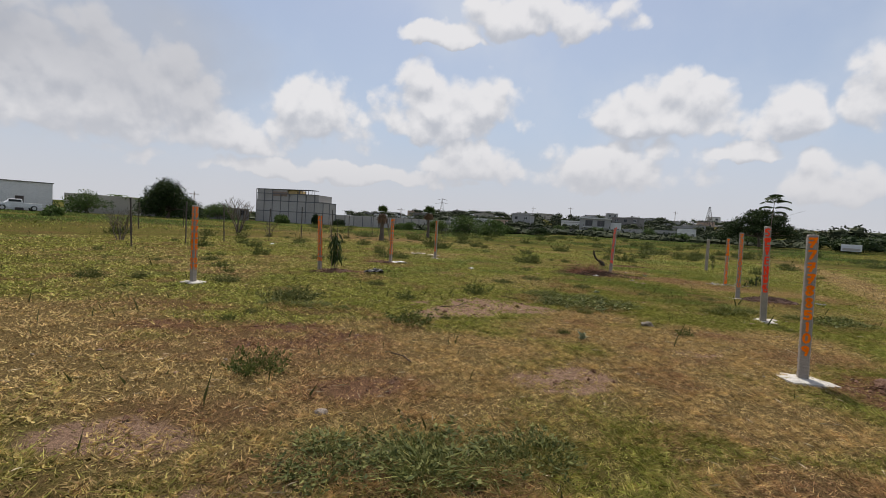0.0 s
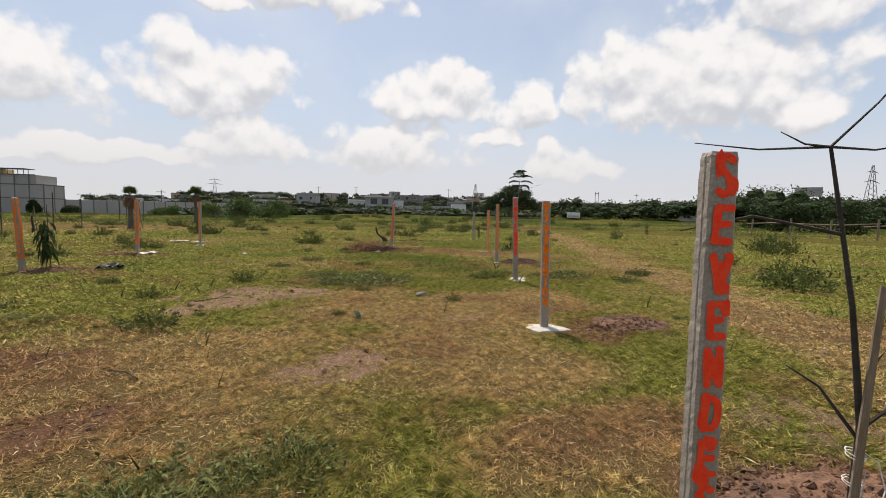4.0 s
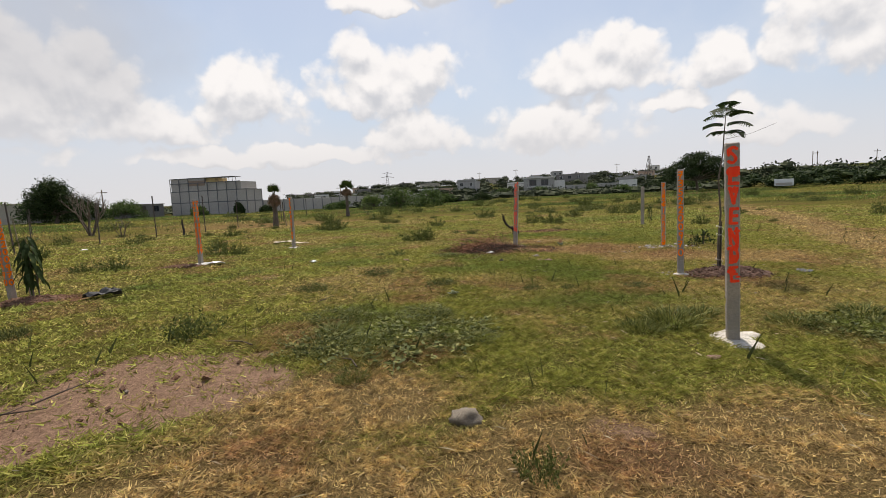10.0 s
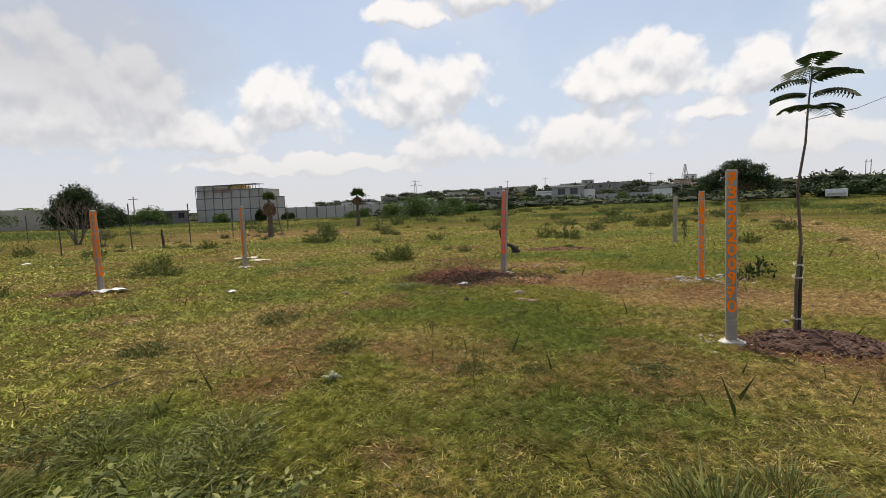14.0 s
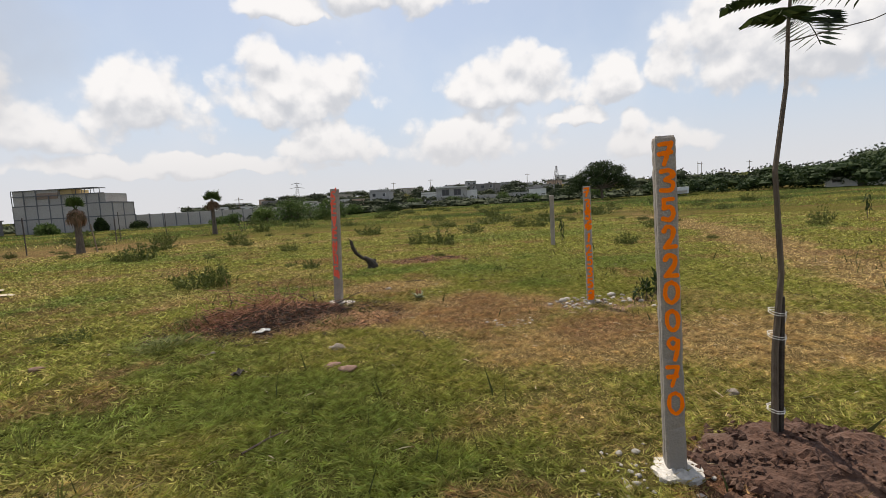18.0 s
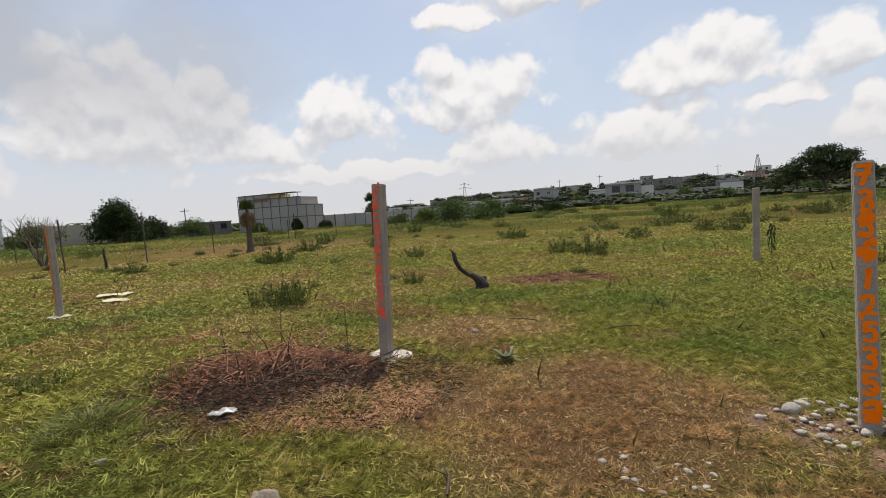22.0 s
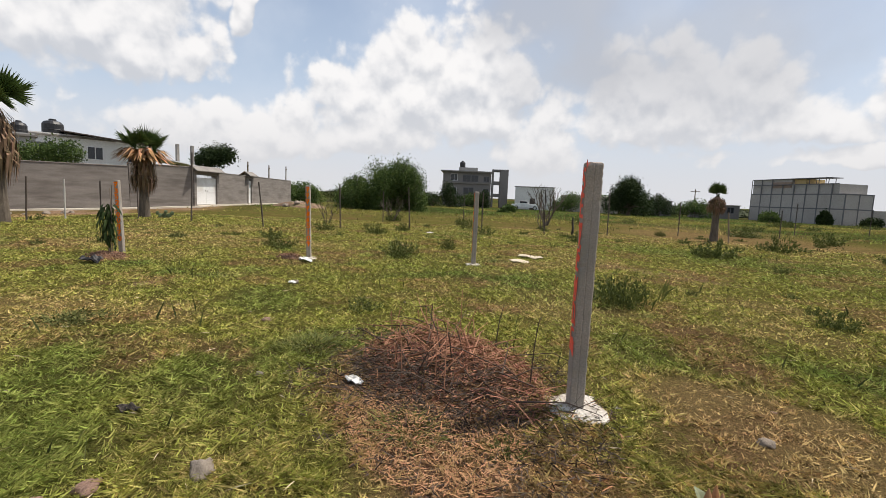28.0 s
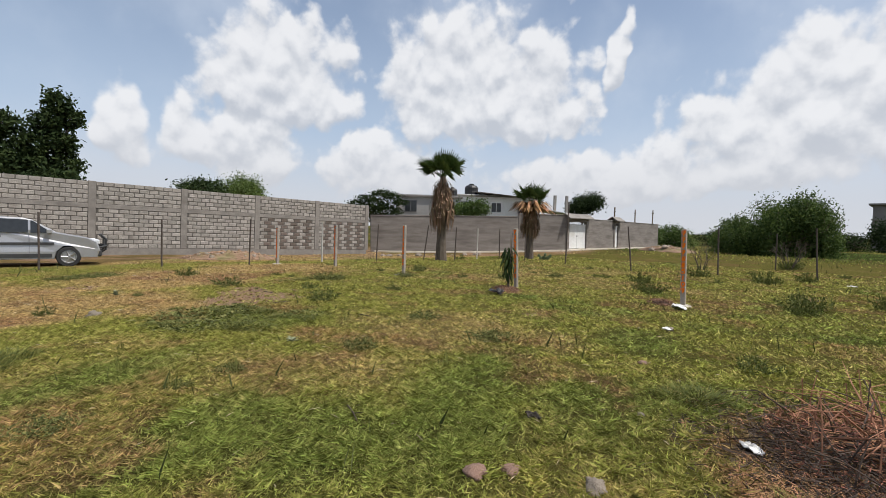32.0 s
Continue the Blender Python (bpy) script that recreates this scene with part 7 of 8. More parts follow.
for k, (x, y, r, h, kind) in enumerate([
        (3.95, 10.05, 0.95, 0.11, 0), (4.55, 10.35, 0.65, 0.09, 0), (3.3, 10.1, 0.5, 0.09, 0), (8.1, 9.65, 0.65, 0.11, 0), (8.9, 8.7, 0.45, 0.11, 0), (1.3, 4.1, 0.55, 0.10, 0), (0.75, 3.95, 0.45, 0.08, 0), (1.9, 4.2, 0.4, 0.09, 0),
        (-1.2, 9.0, 0.6, 0.2, 0), (0.85, 7.7, 0.45, 0.18, 1), (-0.3, 5.4, 0.35, 0.2, 1), (1.9, 10.75, 0.36, 0.26, 2), (4.68, 7.95, 0.17, 0.12, 1),
        (-2.45, 16.8, 0.42, 0.28, 1), (-3.0, 16.6, 0.3, 0.2, 1), (-1.05, 19.2, 0.55, 0.42, 2), (-0.5, 19.0, 0.35, 0.25, 1), (0.85, 28.1, 0.75, 0.5, 1), (0.2, 28.4, 0.5, 0.35, 1), (10.5, 25.9, 0.75, 0.45, 1), (9.8, 26.3, 0.45, 0.5, 2), (16.2, 31.8, 0.7, 0.6, 2), (16.8, 31.2, 0.6, 0.4, 1),
        (4.35, 20.4, 0.6, 0.32, 1), (4.7, 20.2, 0.4, 0.5, 2), (-1.7, 20.8, 0.3, 0.4, 2), (-5.0, 16.8, 0.45, 0.3, 1), (-5.4, 10.0, 0.35, 0.15, 0), (-3.0, 10.4, 0.35, 0.14, 0), (-4.6, 10.2, 0.2, 0.12, 0), (14.6, 10.6, 0.6, 0.3, 1),
        (11.4, 6.9, 1.0, 0.55, 2), (12.6, 7.6, 0.8, 0.45, 2), (20.5, 12.6, 1.1, 0.9, 2), (21.5, 13.6, 0.9, 0.7, 2), (10.0, 9.4, 0.4, 0.16, 0), (-6.8, 20.5, 0.5, 0.35, 1), (-6.3, 24.8, 0.55, 0.4, 2), (-3.5, 27.0, 0.5, 0.35, 1),
        (5.6, 27.5, 0.5, 0.3, 1), (12.9, 29.8, 0.7, 0.5, 2), (8.9, 33.5, 0.9, 0.5, 1), (3.0, 33.0, 0.6, 0.4, 1), (2.2, 37.0, 0.9, 0.4, 1), (-1.8, 40, 0.9, 0.6, 1), (19.0, 26.0, 0.6, 0.5, 2), (22.0, 22.0, 0.5, 0.6, 2), (24.8, 15.0, 0.7, 0.5, 1),
        (14.5, 21.5, 0.4, 0.3, 1), (6.4, 21.9, 0.3, 0.2, 1), (-0.2, 11.2, 0.25, 0.12, 0), (0.6, 9.6, 0.25, 0.14, 1), (5.8, 12.1, 0.2, 0.07, 0), (6.3, 12.0, 0.16, 0.06, 0), (3.3, 11.2, 0.5, 0.08, 0), (4.3, 10.95, 0.4, 0.08, 0), (7.2, 11.9, 0.3, 0.06, 0), (4.6, 12.8, 0.3, 0.1, 0), (3.6, 14.1, 0.4, 0.1, 0), (2.7, 12.9, 0.35, 0.1, 0), (5.2, 16.9, 0.35, 0.12, 0), (3.9, 16.9, 0.3, 0.12, 1),
        (-8.2, 19.0, 0.5, 0.35, 1), (-8.0, 22.0, 0.4, 0.3, 1), (-9.8, 26.0, 0.5, 0.5, 2), (-12.2, 27.0, 0.6, 0.5, 2), (-11.8, 9.7, 0.25, 0.2, 3), (-4.4, 13.0, 0.3, 0.15, 1), (-5.4, 14.4, 0.35, 0.12, 0), (-3.7, 11.9, 0.2, 0.12, 1),
        (6.75, 16.3, 0.3, 0.08, 4), (6.65, 10.15, 0.4, 0.16, 4), (6.25, 10.0, 0.26, 0.12, 4), (7.05, 10.35, 0.26, 0.12, 4), (8.5, 10.0, 0.36, 0.13, 4), (7.7, 9.9, 0.3, 0.11, 4), (4.6, 20.9, 0.3, 0.5, 5), (-1.2, 19.6, 0.3, 0.5, 5), (5.86, 12.19, 0.06, 0.34, 5), (6.38, 12.07, 0.06, 0.34, 5), (6.29, 11.41, 0.05, 0.3, 5), (5.45, 13.17, 0.07, 0.28, 5), (5.78, 10.75, 0.05, 0.26, 5), (5.0, 13.9, 0.08, 0.3, 5), (4.9, 20.3, 0.25, 0.45, 5), (3.4, 12.0, 0.06, 0.25, 5)]):
    clump(x, y, r, h, kind, turn=(k * 67) % 360)
rnd = random.Random(22)
for cx, cy, a, b, n in ((3.9, 10.2, 0.95, 1.0, 16), (1.3, 4.1, 0.85, 0.25, 9), (3.6, 11.3, 0.8, 0.4, 6), (5.2, 16.0, 0.4, 0.25, 3), (-0.9, 8.4, 0.7, 0.3, 4), (8.1, 9.6, 0.5, 0.3, 4)):
    for k in range(n):
        q, v = math.sqrt(rnd.random()), rnd.uniform(0, 6.283)
        clump(cx + a * q * math.cos(v), cy + b * q * math.sin(v), rnd.uniform(0.16, 0.34), rnd.uniform(0.045, 0.085), 4, "low tangle of long green grass and stems", rnd.uniform(0, 360))
rnd = random.Random(21)
for k in range(110):
    x, y = rnd.uniform(-12, 24), rnd.uniform(3, 40)
    near = float(near_line(np.array([x]), np.array([y]))[0])
    if near < 1.2:
        continue
    r = rnd.uniform(0.06, 0.2) * (1 + 0.04 * max(0, y - 12)) * (0.6 if near < 4 else 1.0)
    clump(x, y, r, r * rnd.uniform(0.4, 0.75), rnd.choice((0, 1, 1, 2)), "small green weed among the grass", rnd.uniform(0, 360))
for k in range(75):
    x, y = rnd.uniform(-20, 50), rnd.uniform(32, 82)
    clump(x, y, rnd.uniform(0.6, 1.2), rnd.uniform(0.3, 0.8), rnd.choice((1, 2)), "scrubby green bush in the far field", rnd.uniform(0, 360))


# ---- saplings and dead wood ----
def ties(parent, zs, r, seed):
    rng = random.Random(seed)
    for z in zs:
        g = Geo()
        for q in range(2):
            pts = [((r + rng.uniform(0, 0.008)) * math.cos(a), (r + rng.uniform(0, 0.008)) * math.sin(a), z + q * 0.012 + 0.008 * math.sin(a)) for a in np.linspace(0, 6.5, 14)]
            g.tube(pts, [0.0022] * 14, 4)
        g.tube([(r, 0, z), (r + 0.05, 0.02, z - 0.03), (r + 0.03, 0.03, z - 0.12)], [0.003] * 3, 4)
        part("tie", g, STRING, parent, "white string tie")


def feather_leaf(n, length, rng):
    """A twice-cut drooping leaf along +x."""
    g = Geo()
    pts = [(length * f, 0, 0.10 * length * math.sin(3.0 * f) - 0.20 * length * f * f) for f in np.linspace(0, 1, 6)]
    g.tube(pts, [0.003] * 6, 3)
    for k in range(n):
        f = 0.12 + 0.88 * k / n
        x, z = length * f, 0.10 * length * math.sin(3.0 * f) - 0.20 * length * f * f
        l = length * 0.30 * (0.35 + math.sin(3.1 * min(f, 0.97)))
        for s in (-1, 1):
            g.add([(x, 0, z), (x + 0.024, s * l * 0.45, z - 0.012), (x + 0.022, s * l, z - 0.05), (x - 0.008, s * l * 0.5, z - 0.035)], [(0, 1, 2, 3)])
    return g


def feather_sapling():
    t = thing("young_tree", pose(8.86, 12.62, gz(8.86, 12.62)), "slender young tree with feathery leaves tied to a dark stake", "tree")
    rng = random.Random(4)
    stem = [(0, 0, -0.1), (0.0, 0.01, 0.5), (0.02, 0, 0.9), (-0.03, 0, 1.4), (0.03, 0.0, 1.8), (0.05, 0.01, 2.1), (0.07, 0, 2.46)]
    part("stem", Geo().tube(stem, [0.018, 0.016, 0.014, 0.012, 0.010, 0.008, 0.005], 7), BARK, t)
    part("stake", Geo().tube([(0.034, 0.0, -0.15), (0.03, 0, 0.4), (0.028, 0, 0.78)], [0.016, 0.015, 0.013], 6), DARKWOOD, t, "dark wooden stake")
    ties(t, (0.2, 0.58, 0.7), 0.034, 1)
    me = [feather_leaf(12, 0.41, random.Random(i)).mesh("leaf") for i in range(2)]
    for m_ in me:
        m_.materials.append(LEAF_DARK)
    for k in range(15):
        z = 2.1 + 0.36 * (k % 4) / 3
        ob = part("leaf", me[k % 2], None, t)
        ob.matrix_local = pose(0.055, 0, z, 0, 0, 137.5 * k) @ pose(0, 0, 0, 0, rng.uniform(-14, 0), 0) @ Matrix.Scale(rng.uniform(0.65, 1.0), 4)
    part("bare_twig", Geo().tube([(0.04, 0, 2.0), (0.35, -0.15, 2.06), (0.62, -0.3, 2.18)], [0.004, 0.003, 0.002], 4), BARK, t)


feather_sapling()


def bare_sapling():
    x, y = 4.0, 2.79
    t = thing("bare_sapling", pose(x, y, gz(x, y)), "leafless dark sapling tied to a light wooden stake", "tree")
    part("stem", Geo().tube([(-0.02, 0, -0.1), (0.02, 0.0, 0.45), (-0.03, 0.04, 0.95), (-0.06, 0.1, 1.35), (-0.08, 0.14, 1.61)], [0.017, 0.015, 0.011, 0.009, 0.007], 7), DARKWOOD, t)
    part("stake", Geo().tube([(-0.05, -0.02, -0.12), (-0.01, -0.02, 0.45), (0.03, -0.03, 1.05)], [0.018, 0.016, 0.013], 6), WOOD, t, "light brown stake")
    f = (-0.08, 0.14, 1.61)
    for a in ((-0.39, 0.53, 1.65), (-0.20, 0.27, 1.68), (0.05, -0.10, 1.98), (-0.02, -0.13, 1.60)):
        mid = [(p + q) / 2 for p, q in zip(f, a)]
        mid[2] -= 0.02
        part("branch", Geo().tube([f, mid, a], [0.006, 0.004, 0.002], 5), DARKWOOD, t)
    for pts in (((0.02, 0, 0.45), (0.05, -0.1, 0.6), (0.10, -0.25, 0.86)), ((0.02, 0, 0.4), (-0.06, 0.12, 0.6), (-0.16, 0.2, 0.68)), ((-0.05, 0.08, 1.25), (-0.3, 0.3, 1.32), (-0.55, 0.45, 1.25))):
        part("branch", Geo().tube(pts, [0.009, 0.006, 0.003], 5), DARKWOOD, t)
    ties(t, (0.22, 0.34), 0.03, 2)
    ob = part("loose_string", Geo().tube([(0.05, 0, 0.35), (0.12, -0.03, 0.3), (0.15, -0.05, 0.18), (0.09, -0.05, 0.05), (0.03, -0.02, 0.12), (0.02, -0.03, 0.28)], [0.003] * 6, 4), STRING, t)


bare_sapling()


def long_leaf(l, w):
    """A drooping lance leaf along +x."""
    return Geo().add([(0, 0, 0), (l * 0.35, w, -l * 0.05), (l * 0.38, 0, -l * 0.09), (l * 0.35, -w, -l * 0.05), (l * 0.75, w * 0.7, -l * 0.33), (l * 0.78, 0, -l * 0.38), (l * 0.75, -w * 0.7, -l * 0.33), (l, 0, -l * 0.75)],
                     [(0, 2, 1), (0, 3, 2), (1, 2, 5, 4), (2, 3, 6, 5), (4, 5, 7), (5, 6, 7)])


LANCE = long_leaf(0.26, 0.032).mesh("leaf")
LANCE.materials.append(LEAF_DARK)


def leafy_sapling(x, y, h, n, label, z0=0.35, scale=1.0, seed=0, stakes=True, red=0):
    rng = random.Random(seed)
    t = thing("leafy_sapling", pose(x, y, gz(x, y)), label, "sapling", "leafy saplings")
    part("stem", Geo().tube([(0, 0, -0.1), (0.01, 0.01, h * 0.5), (0, 0, h)], [0.013, 0.01, 0.005], 6), BARK, t)
    for k in range(n):
        z = z0 + (h - z0) * (k / n)
        r = rng.uniform(0.0, 0.09) * scale
        a = 137.5 * k
        ob = part("leaf", LANCE, None, t)
        ob.matrix_local = pose(r * math.cos(radians(a)), r * math.sin(radians(a)), z + 0.06, 0, 0, a) @ pose(0, 0, 0, rng.uniform(-25, 25), rng.uniform(10, 58), 0) @ Matrix.Scale(scale * rng.uniform(0.7, 1.1), 4)
    if stakes:
        part("stake", Geo().tube([(-0.06, 0.05, -0.1), (-0.16, 0.02, 1.3)], [0.010, 0.007], 5), WOOD, t)
        part("stake", Geo().tube([(0.07, 0.03, -0.1), (0.02, 0.08, 1.35)], [0.010, 0.007], 5), STEEL, t)
    return t


leafy_sapling(-1.68, 13.5, 0.98, 62, "young tree with long drooping dark leaves beside a post", 0.3, 1.0, 1)
ROUND = weed_mesh(17, 60, 0.085, 0.4, spread=0.22, stems=8, upright=0.0)
ROUND[0].materials.append(LEAF_DARK)
ROUND[1].materials.append(BARK)
for x, y, r, h in ((10.52, 15.72, 0.85, 0.5), (10.8, 15.86, 1.1, 1.7)):
    ob = new("low_plant")
    part("foliage", ROUND[0], None, ob)
    tagged(part("stalk_tuft", ROUND[1], None, ob), kind="stuff")
    ob.matrix_world = pose(x, y, gz(x, y), 0, 0, 97 * h) @ Matrix.Scale(r, 4)
    tagged(ob, "low sparse plant with dark leaves beside rubble", "plant", "low plants by the rubble")
leafy_sapling(13.8, 23.65, 0.62, 26, "small dark leafy sapling in the tall grass", 0.1, 0.6, 4, False)
leafy_sapling(22.2, 16.3, 0.9, 24, "small leafy sapling out in the field", 0.3, 0.8, 5, False)
leafy_sapling(25.5, 23.0, 0.9, 24, "small leafy sapling out in the field", 0.3, 0.8, 6, False)


def bare_shrub(x, y, h, spread, n, label, seed, material=BARK):
    """A leafless shrub of forking stems."""
    rng = random.Random(seed)
    t = thing("bare_shrub", pose(x, y, gz(x, y)), label, "shrub", "bare shrubs")

    def fork(p, d, l, r, depth, g):
        q = p + d * l
        g.tube([p, p.lerp(q, 0.5) + Vector((rng.uniform(-1, 1), rng.uniform(-1, 1), 0)) * l * 0.07, q], [r, r * 0.8, r * 0.6], 4 if depth else 3)
        if depth:
            for _ in range(rng.choice((2, 3))):
                e = (d + Vector((rng.uniform(-1, 1), rng.uniform(-1, 1), rng.uniform(-0.2, 0.6))) * 0.65).normalized()
                fork(q, e, l * rng.uniform(0.5, 0.75), r * 0.55, depth - 1, g)
    for k in range(n):
        a = 6.283 * k / n + rng.uniform(-0.4, 0.4)
        g = Geo()
        fork(Vector((0.05 * math.cos(a), 0.05 * math.sin(a), -0.1)), Vector((math.cos(a) * spread, math.sin(a) * spread, 1)).normalized(), h * 0.42, 0.02 * h, 3, g)
        part("stem", g, material, t)
    return t


bare_shrub(-13.5, 33.5, 2.6, 0.4, 8, "tall leafless grey shrub at the field's edge", 1)
bare_shrub(-15.2, 24.2, 1.5, 0.5, 6, "leafless brown shrub over dark weeds", 2)
bare_shrub(-10.2, 30.6, 1.2, 0.4, 5, "leafless grey shrub among field weeds", 3)
bare_shrub(-12.0, 19.9, 1.3, 0.4, 5, "leafless grey shrub among field weeds", 4)
bare_shrub(0.6, 51.0, 1.5, 0.5, 4, "leafless shrub by a small palm", 5, DARKWOOD)
clump(-15.2, 24.2, 0.7, 0.5, 1, "dark weed clump under a bare shrub")


def charred_stump():
    t = thing("charred_stump", pose(7.70, 20.95, gz(7.70, 20.95)) @ Matrix.Diagonal((1.35, 1.35, 0.85, 1)), "charred crooked tree stump in the grass", "stump")
    rng = random.Random(3)
    part("base", Geo().tube([(0.0, 0, -0.1), (0.02, 0, 0.08), (-0.03, -0.01, 0.2), (-0.12, -0.03, 0.3)], [0.10, 0.085, 0.065, 0.04], 9), DARKWOOD, t)
    part("limb", Geo().tube([(-0.02, 0, 0.2), (-0.15, -0.04, 0.29), (-0.24, -0.07, 0.42), (-0.29, -0.09, 0.58), (-0.31, -0.1, 0.75)], [0.05, 0.034, 0.032, 0.030, 0.022], 8), DARKWOOD, t)
    part("limb", Geo().tube([(0.02, 0.02, 0.15), (0.05, 0.03, 0.23)], [0.05, 0.03], 7), DARKWOOD, t)
    part("splinter", Geo().tube([(-0.3, -0.1, 0.7), (-0.345, -0.11, 0.82)], [0.018, 0.004], 5), DARKWOOD, t)


charred_stump()
ob = part("burnt_stake", Geo().tube([(0, 0, -0.1), (0.03, 0, 0.3), (-0.02, 0, 0.6), (0.0, 0, 0.8)], [0.055, 0.05, 0.045, 0.03], 7), DARKWOOD)
ob.matrix_world = pose(-6.7, 29.5, gz(-6.7, 29.5))
tagged(ob, "short burnt stake standing in the grass", "stake")


def brush_pile():
    cx, cy = 5.95, 16.98
    t = thing("brush_pile", pose(cx, cy, gz(cx, cy)), "heap of dry reddish brushwood beside a post", "brush pile")
    rng = random.Random(8)
    for k in range(60):
        a = rng.uniform(0, 6.283)
        r = rng.uniform(0.1, 0.75)
        o = Vector((r * math.cos(a) * 1.15, r * math.sin(a) * 0.7, 0.03 + 0.22 * (1 - r)))
        b = rng.uniform(0, 6.283)
        l = rng.uniform(0.35, 0.8)
        d = Vector((math.cos(b), math.sin(b) * 0.8, rng.uniform(-0.05, 0.35))) * l
        pts = [o, o + d * 0.5 + Vector((rng.uniform(-0.08, 0.08), rng.uniform(-0.08, 0.08), 0.06)), o + d]
        for p in pts:
            p.z = max(p.z, 0.012)
        part("branch", Geo().tube(pts, [rng.uniform(0.003, 0.007), 0.004, 0.0015], 5), TWIG_DARK if k % 3 == 0 else TWIG, t)
    for k in range(26):
        a, r = rng.uniform(0, 6.283), rng.uniform(0.1, 0.85)
        o = Vector((r * math.cos(a), r * math.sin(a) * 0.65, 0.05))
        d = Vector((rng.uniform(-0.35, 0.25), rng.uniform(-0.25, 0.25), 0))
        h = rng.uniform(0.22, 0.5)
        pts = [o, o + d * 0.3 + Vector((0, 0, h * 0.6)), o + d * 0.7 + Vector((0, 0, h * 0.95)), o + d * 1.2 + Vector((0, 0, h * rng.uniform(0.75, 1.1)))]
        part("twig", Geo().tube(pts, [0.005, 0.004, 0.003, 0.0015], 4), TWIG if k % 3 else TWIG_DARK, t)
    n = np.random.default_rng(8)
    for name, mt, count, hh, rad, tone in (("brushwood", TWIG, 7000, 0.19, (1.0, 0.64), 0), ("dark_brushwood", TWIG_DARK, 7000, 0.15, (0.85, 0.62), 0.2), ("pale_brushwood", STRAW, 700, 0.2, (1.1, 0.7), 0), ("scattered_debris", TWIG_DARK, 5200, 0.025, (1.5, 1.05), 0.2), ("scattered_straw", STRAW, 1500, 0.02, (1.5, 1.05), 0.2)):
        r, a = np.sqrt(n.random(count)), n.random(count) * 6.2832
        c = np.stack([r * np.cos(a) * rad[0] + tone, r * np.sin(a) * rad[1] - tone, hh * (1 - r ** 2) * (0.55 + 0.7 * fbm(r * np.cos(a) * 4 + 9, r * np.sin(a) * 4 + 9, 5)) * n.random(count) ** 0.7 + 0.01], -1)
        d = n.normal(size=(count, 3)) * [1, 1, 0.45]
        d[:, 2] = d[:, 2] * 0.8
        d /= np.linalg.norm(d, axis=1, keepdims=True)
        d *= (n.uniform(0.025, 0.085, count) * np.where(n.random(count) < 0.05, 3.0, 1))[:, None]
        s = np.cross(d, n.normal(size=(count, 3)))
        s *= (n.uniform(0.0018, 0.0046, count) / (np.linalg.norm(s, axis=1) + 1e-9))[:, None]
        v = np.stack([c - s, c + d - s * 0.4, c + d + s * 0.4, c + s], 1).reshape(-1, 3)
        tagged(part(name, tri_mesh(name, v, 4), mt, t), kind="stuff")
    count = 4200
    r, a = np.sqrt(n.random(count)) * 1.0, n.random(count) * 6.2832
    c = np.stack([0.75 + r * np.cos(a) * 0.75, -0.55 + r * np.sin(a) * 0.5, 0.012 + 0.07 * (1 - r) * n.random(count)], -1)
    d = n.normal(size=(count, 3)) * [1, 1, 0.25]
    d *= (n.uniform(0.02, 0.065, count) / np.linalg.norm(d, axis=1))[:, None]
    s = np.cross(d, [0, 0, 1.0])
    s *= (n.uniform(0.0015, 0.003, count) / (np.linalg.norm(s, axis=1) + 1e-9))[:, None]
    tagged(part("dry_needles", tri_mesh("dry_needles", np.stack([c - s, c + d - s * 0.3, c + d + s * 0.3, c + s], 1).reshape(-1, 3), 4), STRAW, t), kind="stuff")


brush_pile()


# ---- small things on the ground ----
def stone_mesh(seed, flat=0.6, fine=3):
    bm = bmesh.new()
    bmesh.ops.create_icosphere(bm, subdivisions=fine, radius=1)
    for v in bm.verts:
        k = 1 + 0.45 * (noise.noise(v.co * 1.3 + Vector((seed * 7.3, 0, 0)))) + 0.22 * noise.noise(v.co * 2.9 + Vector((0, seed * 3.1, 0))) + 0.10 * noise.noise(v.co * 7.0 + Vector((seed, 0, 0)))
        v.co = Vector((v.co.x * k, v.co.y * k * 0.8, v.co.z * k * flat))
    me = bpy.data.meshes.new("stone")
    bm.to_mesh(me)
    bm.free()
    me.shade_smooth()
    return me


STONES = [stone_mesh(k) for k in range(4)]
for me in STONES:
    me.materials.append(STONE)
RUBBLE_PALE = mat("pale_cement_rubble", (0.33, 0.30, 0.265), (0.47, 0.435, 0.385), 9, 0.95, 0.5, 50, vary=0.3)
CHIPS = [stone_mesh(k + 20, 0.55, 2) for k in range(3)]
for me in CHIPS:
    me.materials.append(RUBBLE_PALE)
CLODS = [stone_mesh(k + 10, 0.45) for k in range(2)]
for me in CLODS:
    me.materials.append(STONE_RED)


def stone(x, y, r, k=0, clod=False, label="", turn=0, sink=0.25):
    ob = part("clod" if clod else "stone", (CLODS if clod else STONES)[k % (2 if clod else 4)], None)
    ob.matrix_world = pose(x, y, gz(x, y) + r * 0.16 * (1 - sink), 0, 0, turn) @ Matrix.Scale(r * 0.88, 4)
    return tagged(ob, label or ("flat reddish clod of dry earth" if clod else "small grey stone lying in the grass"), "clod" if clod else "stone", "clods on the ground" if clod else "loose stones")


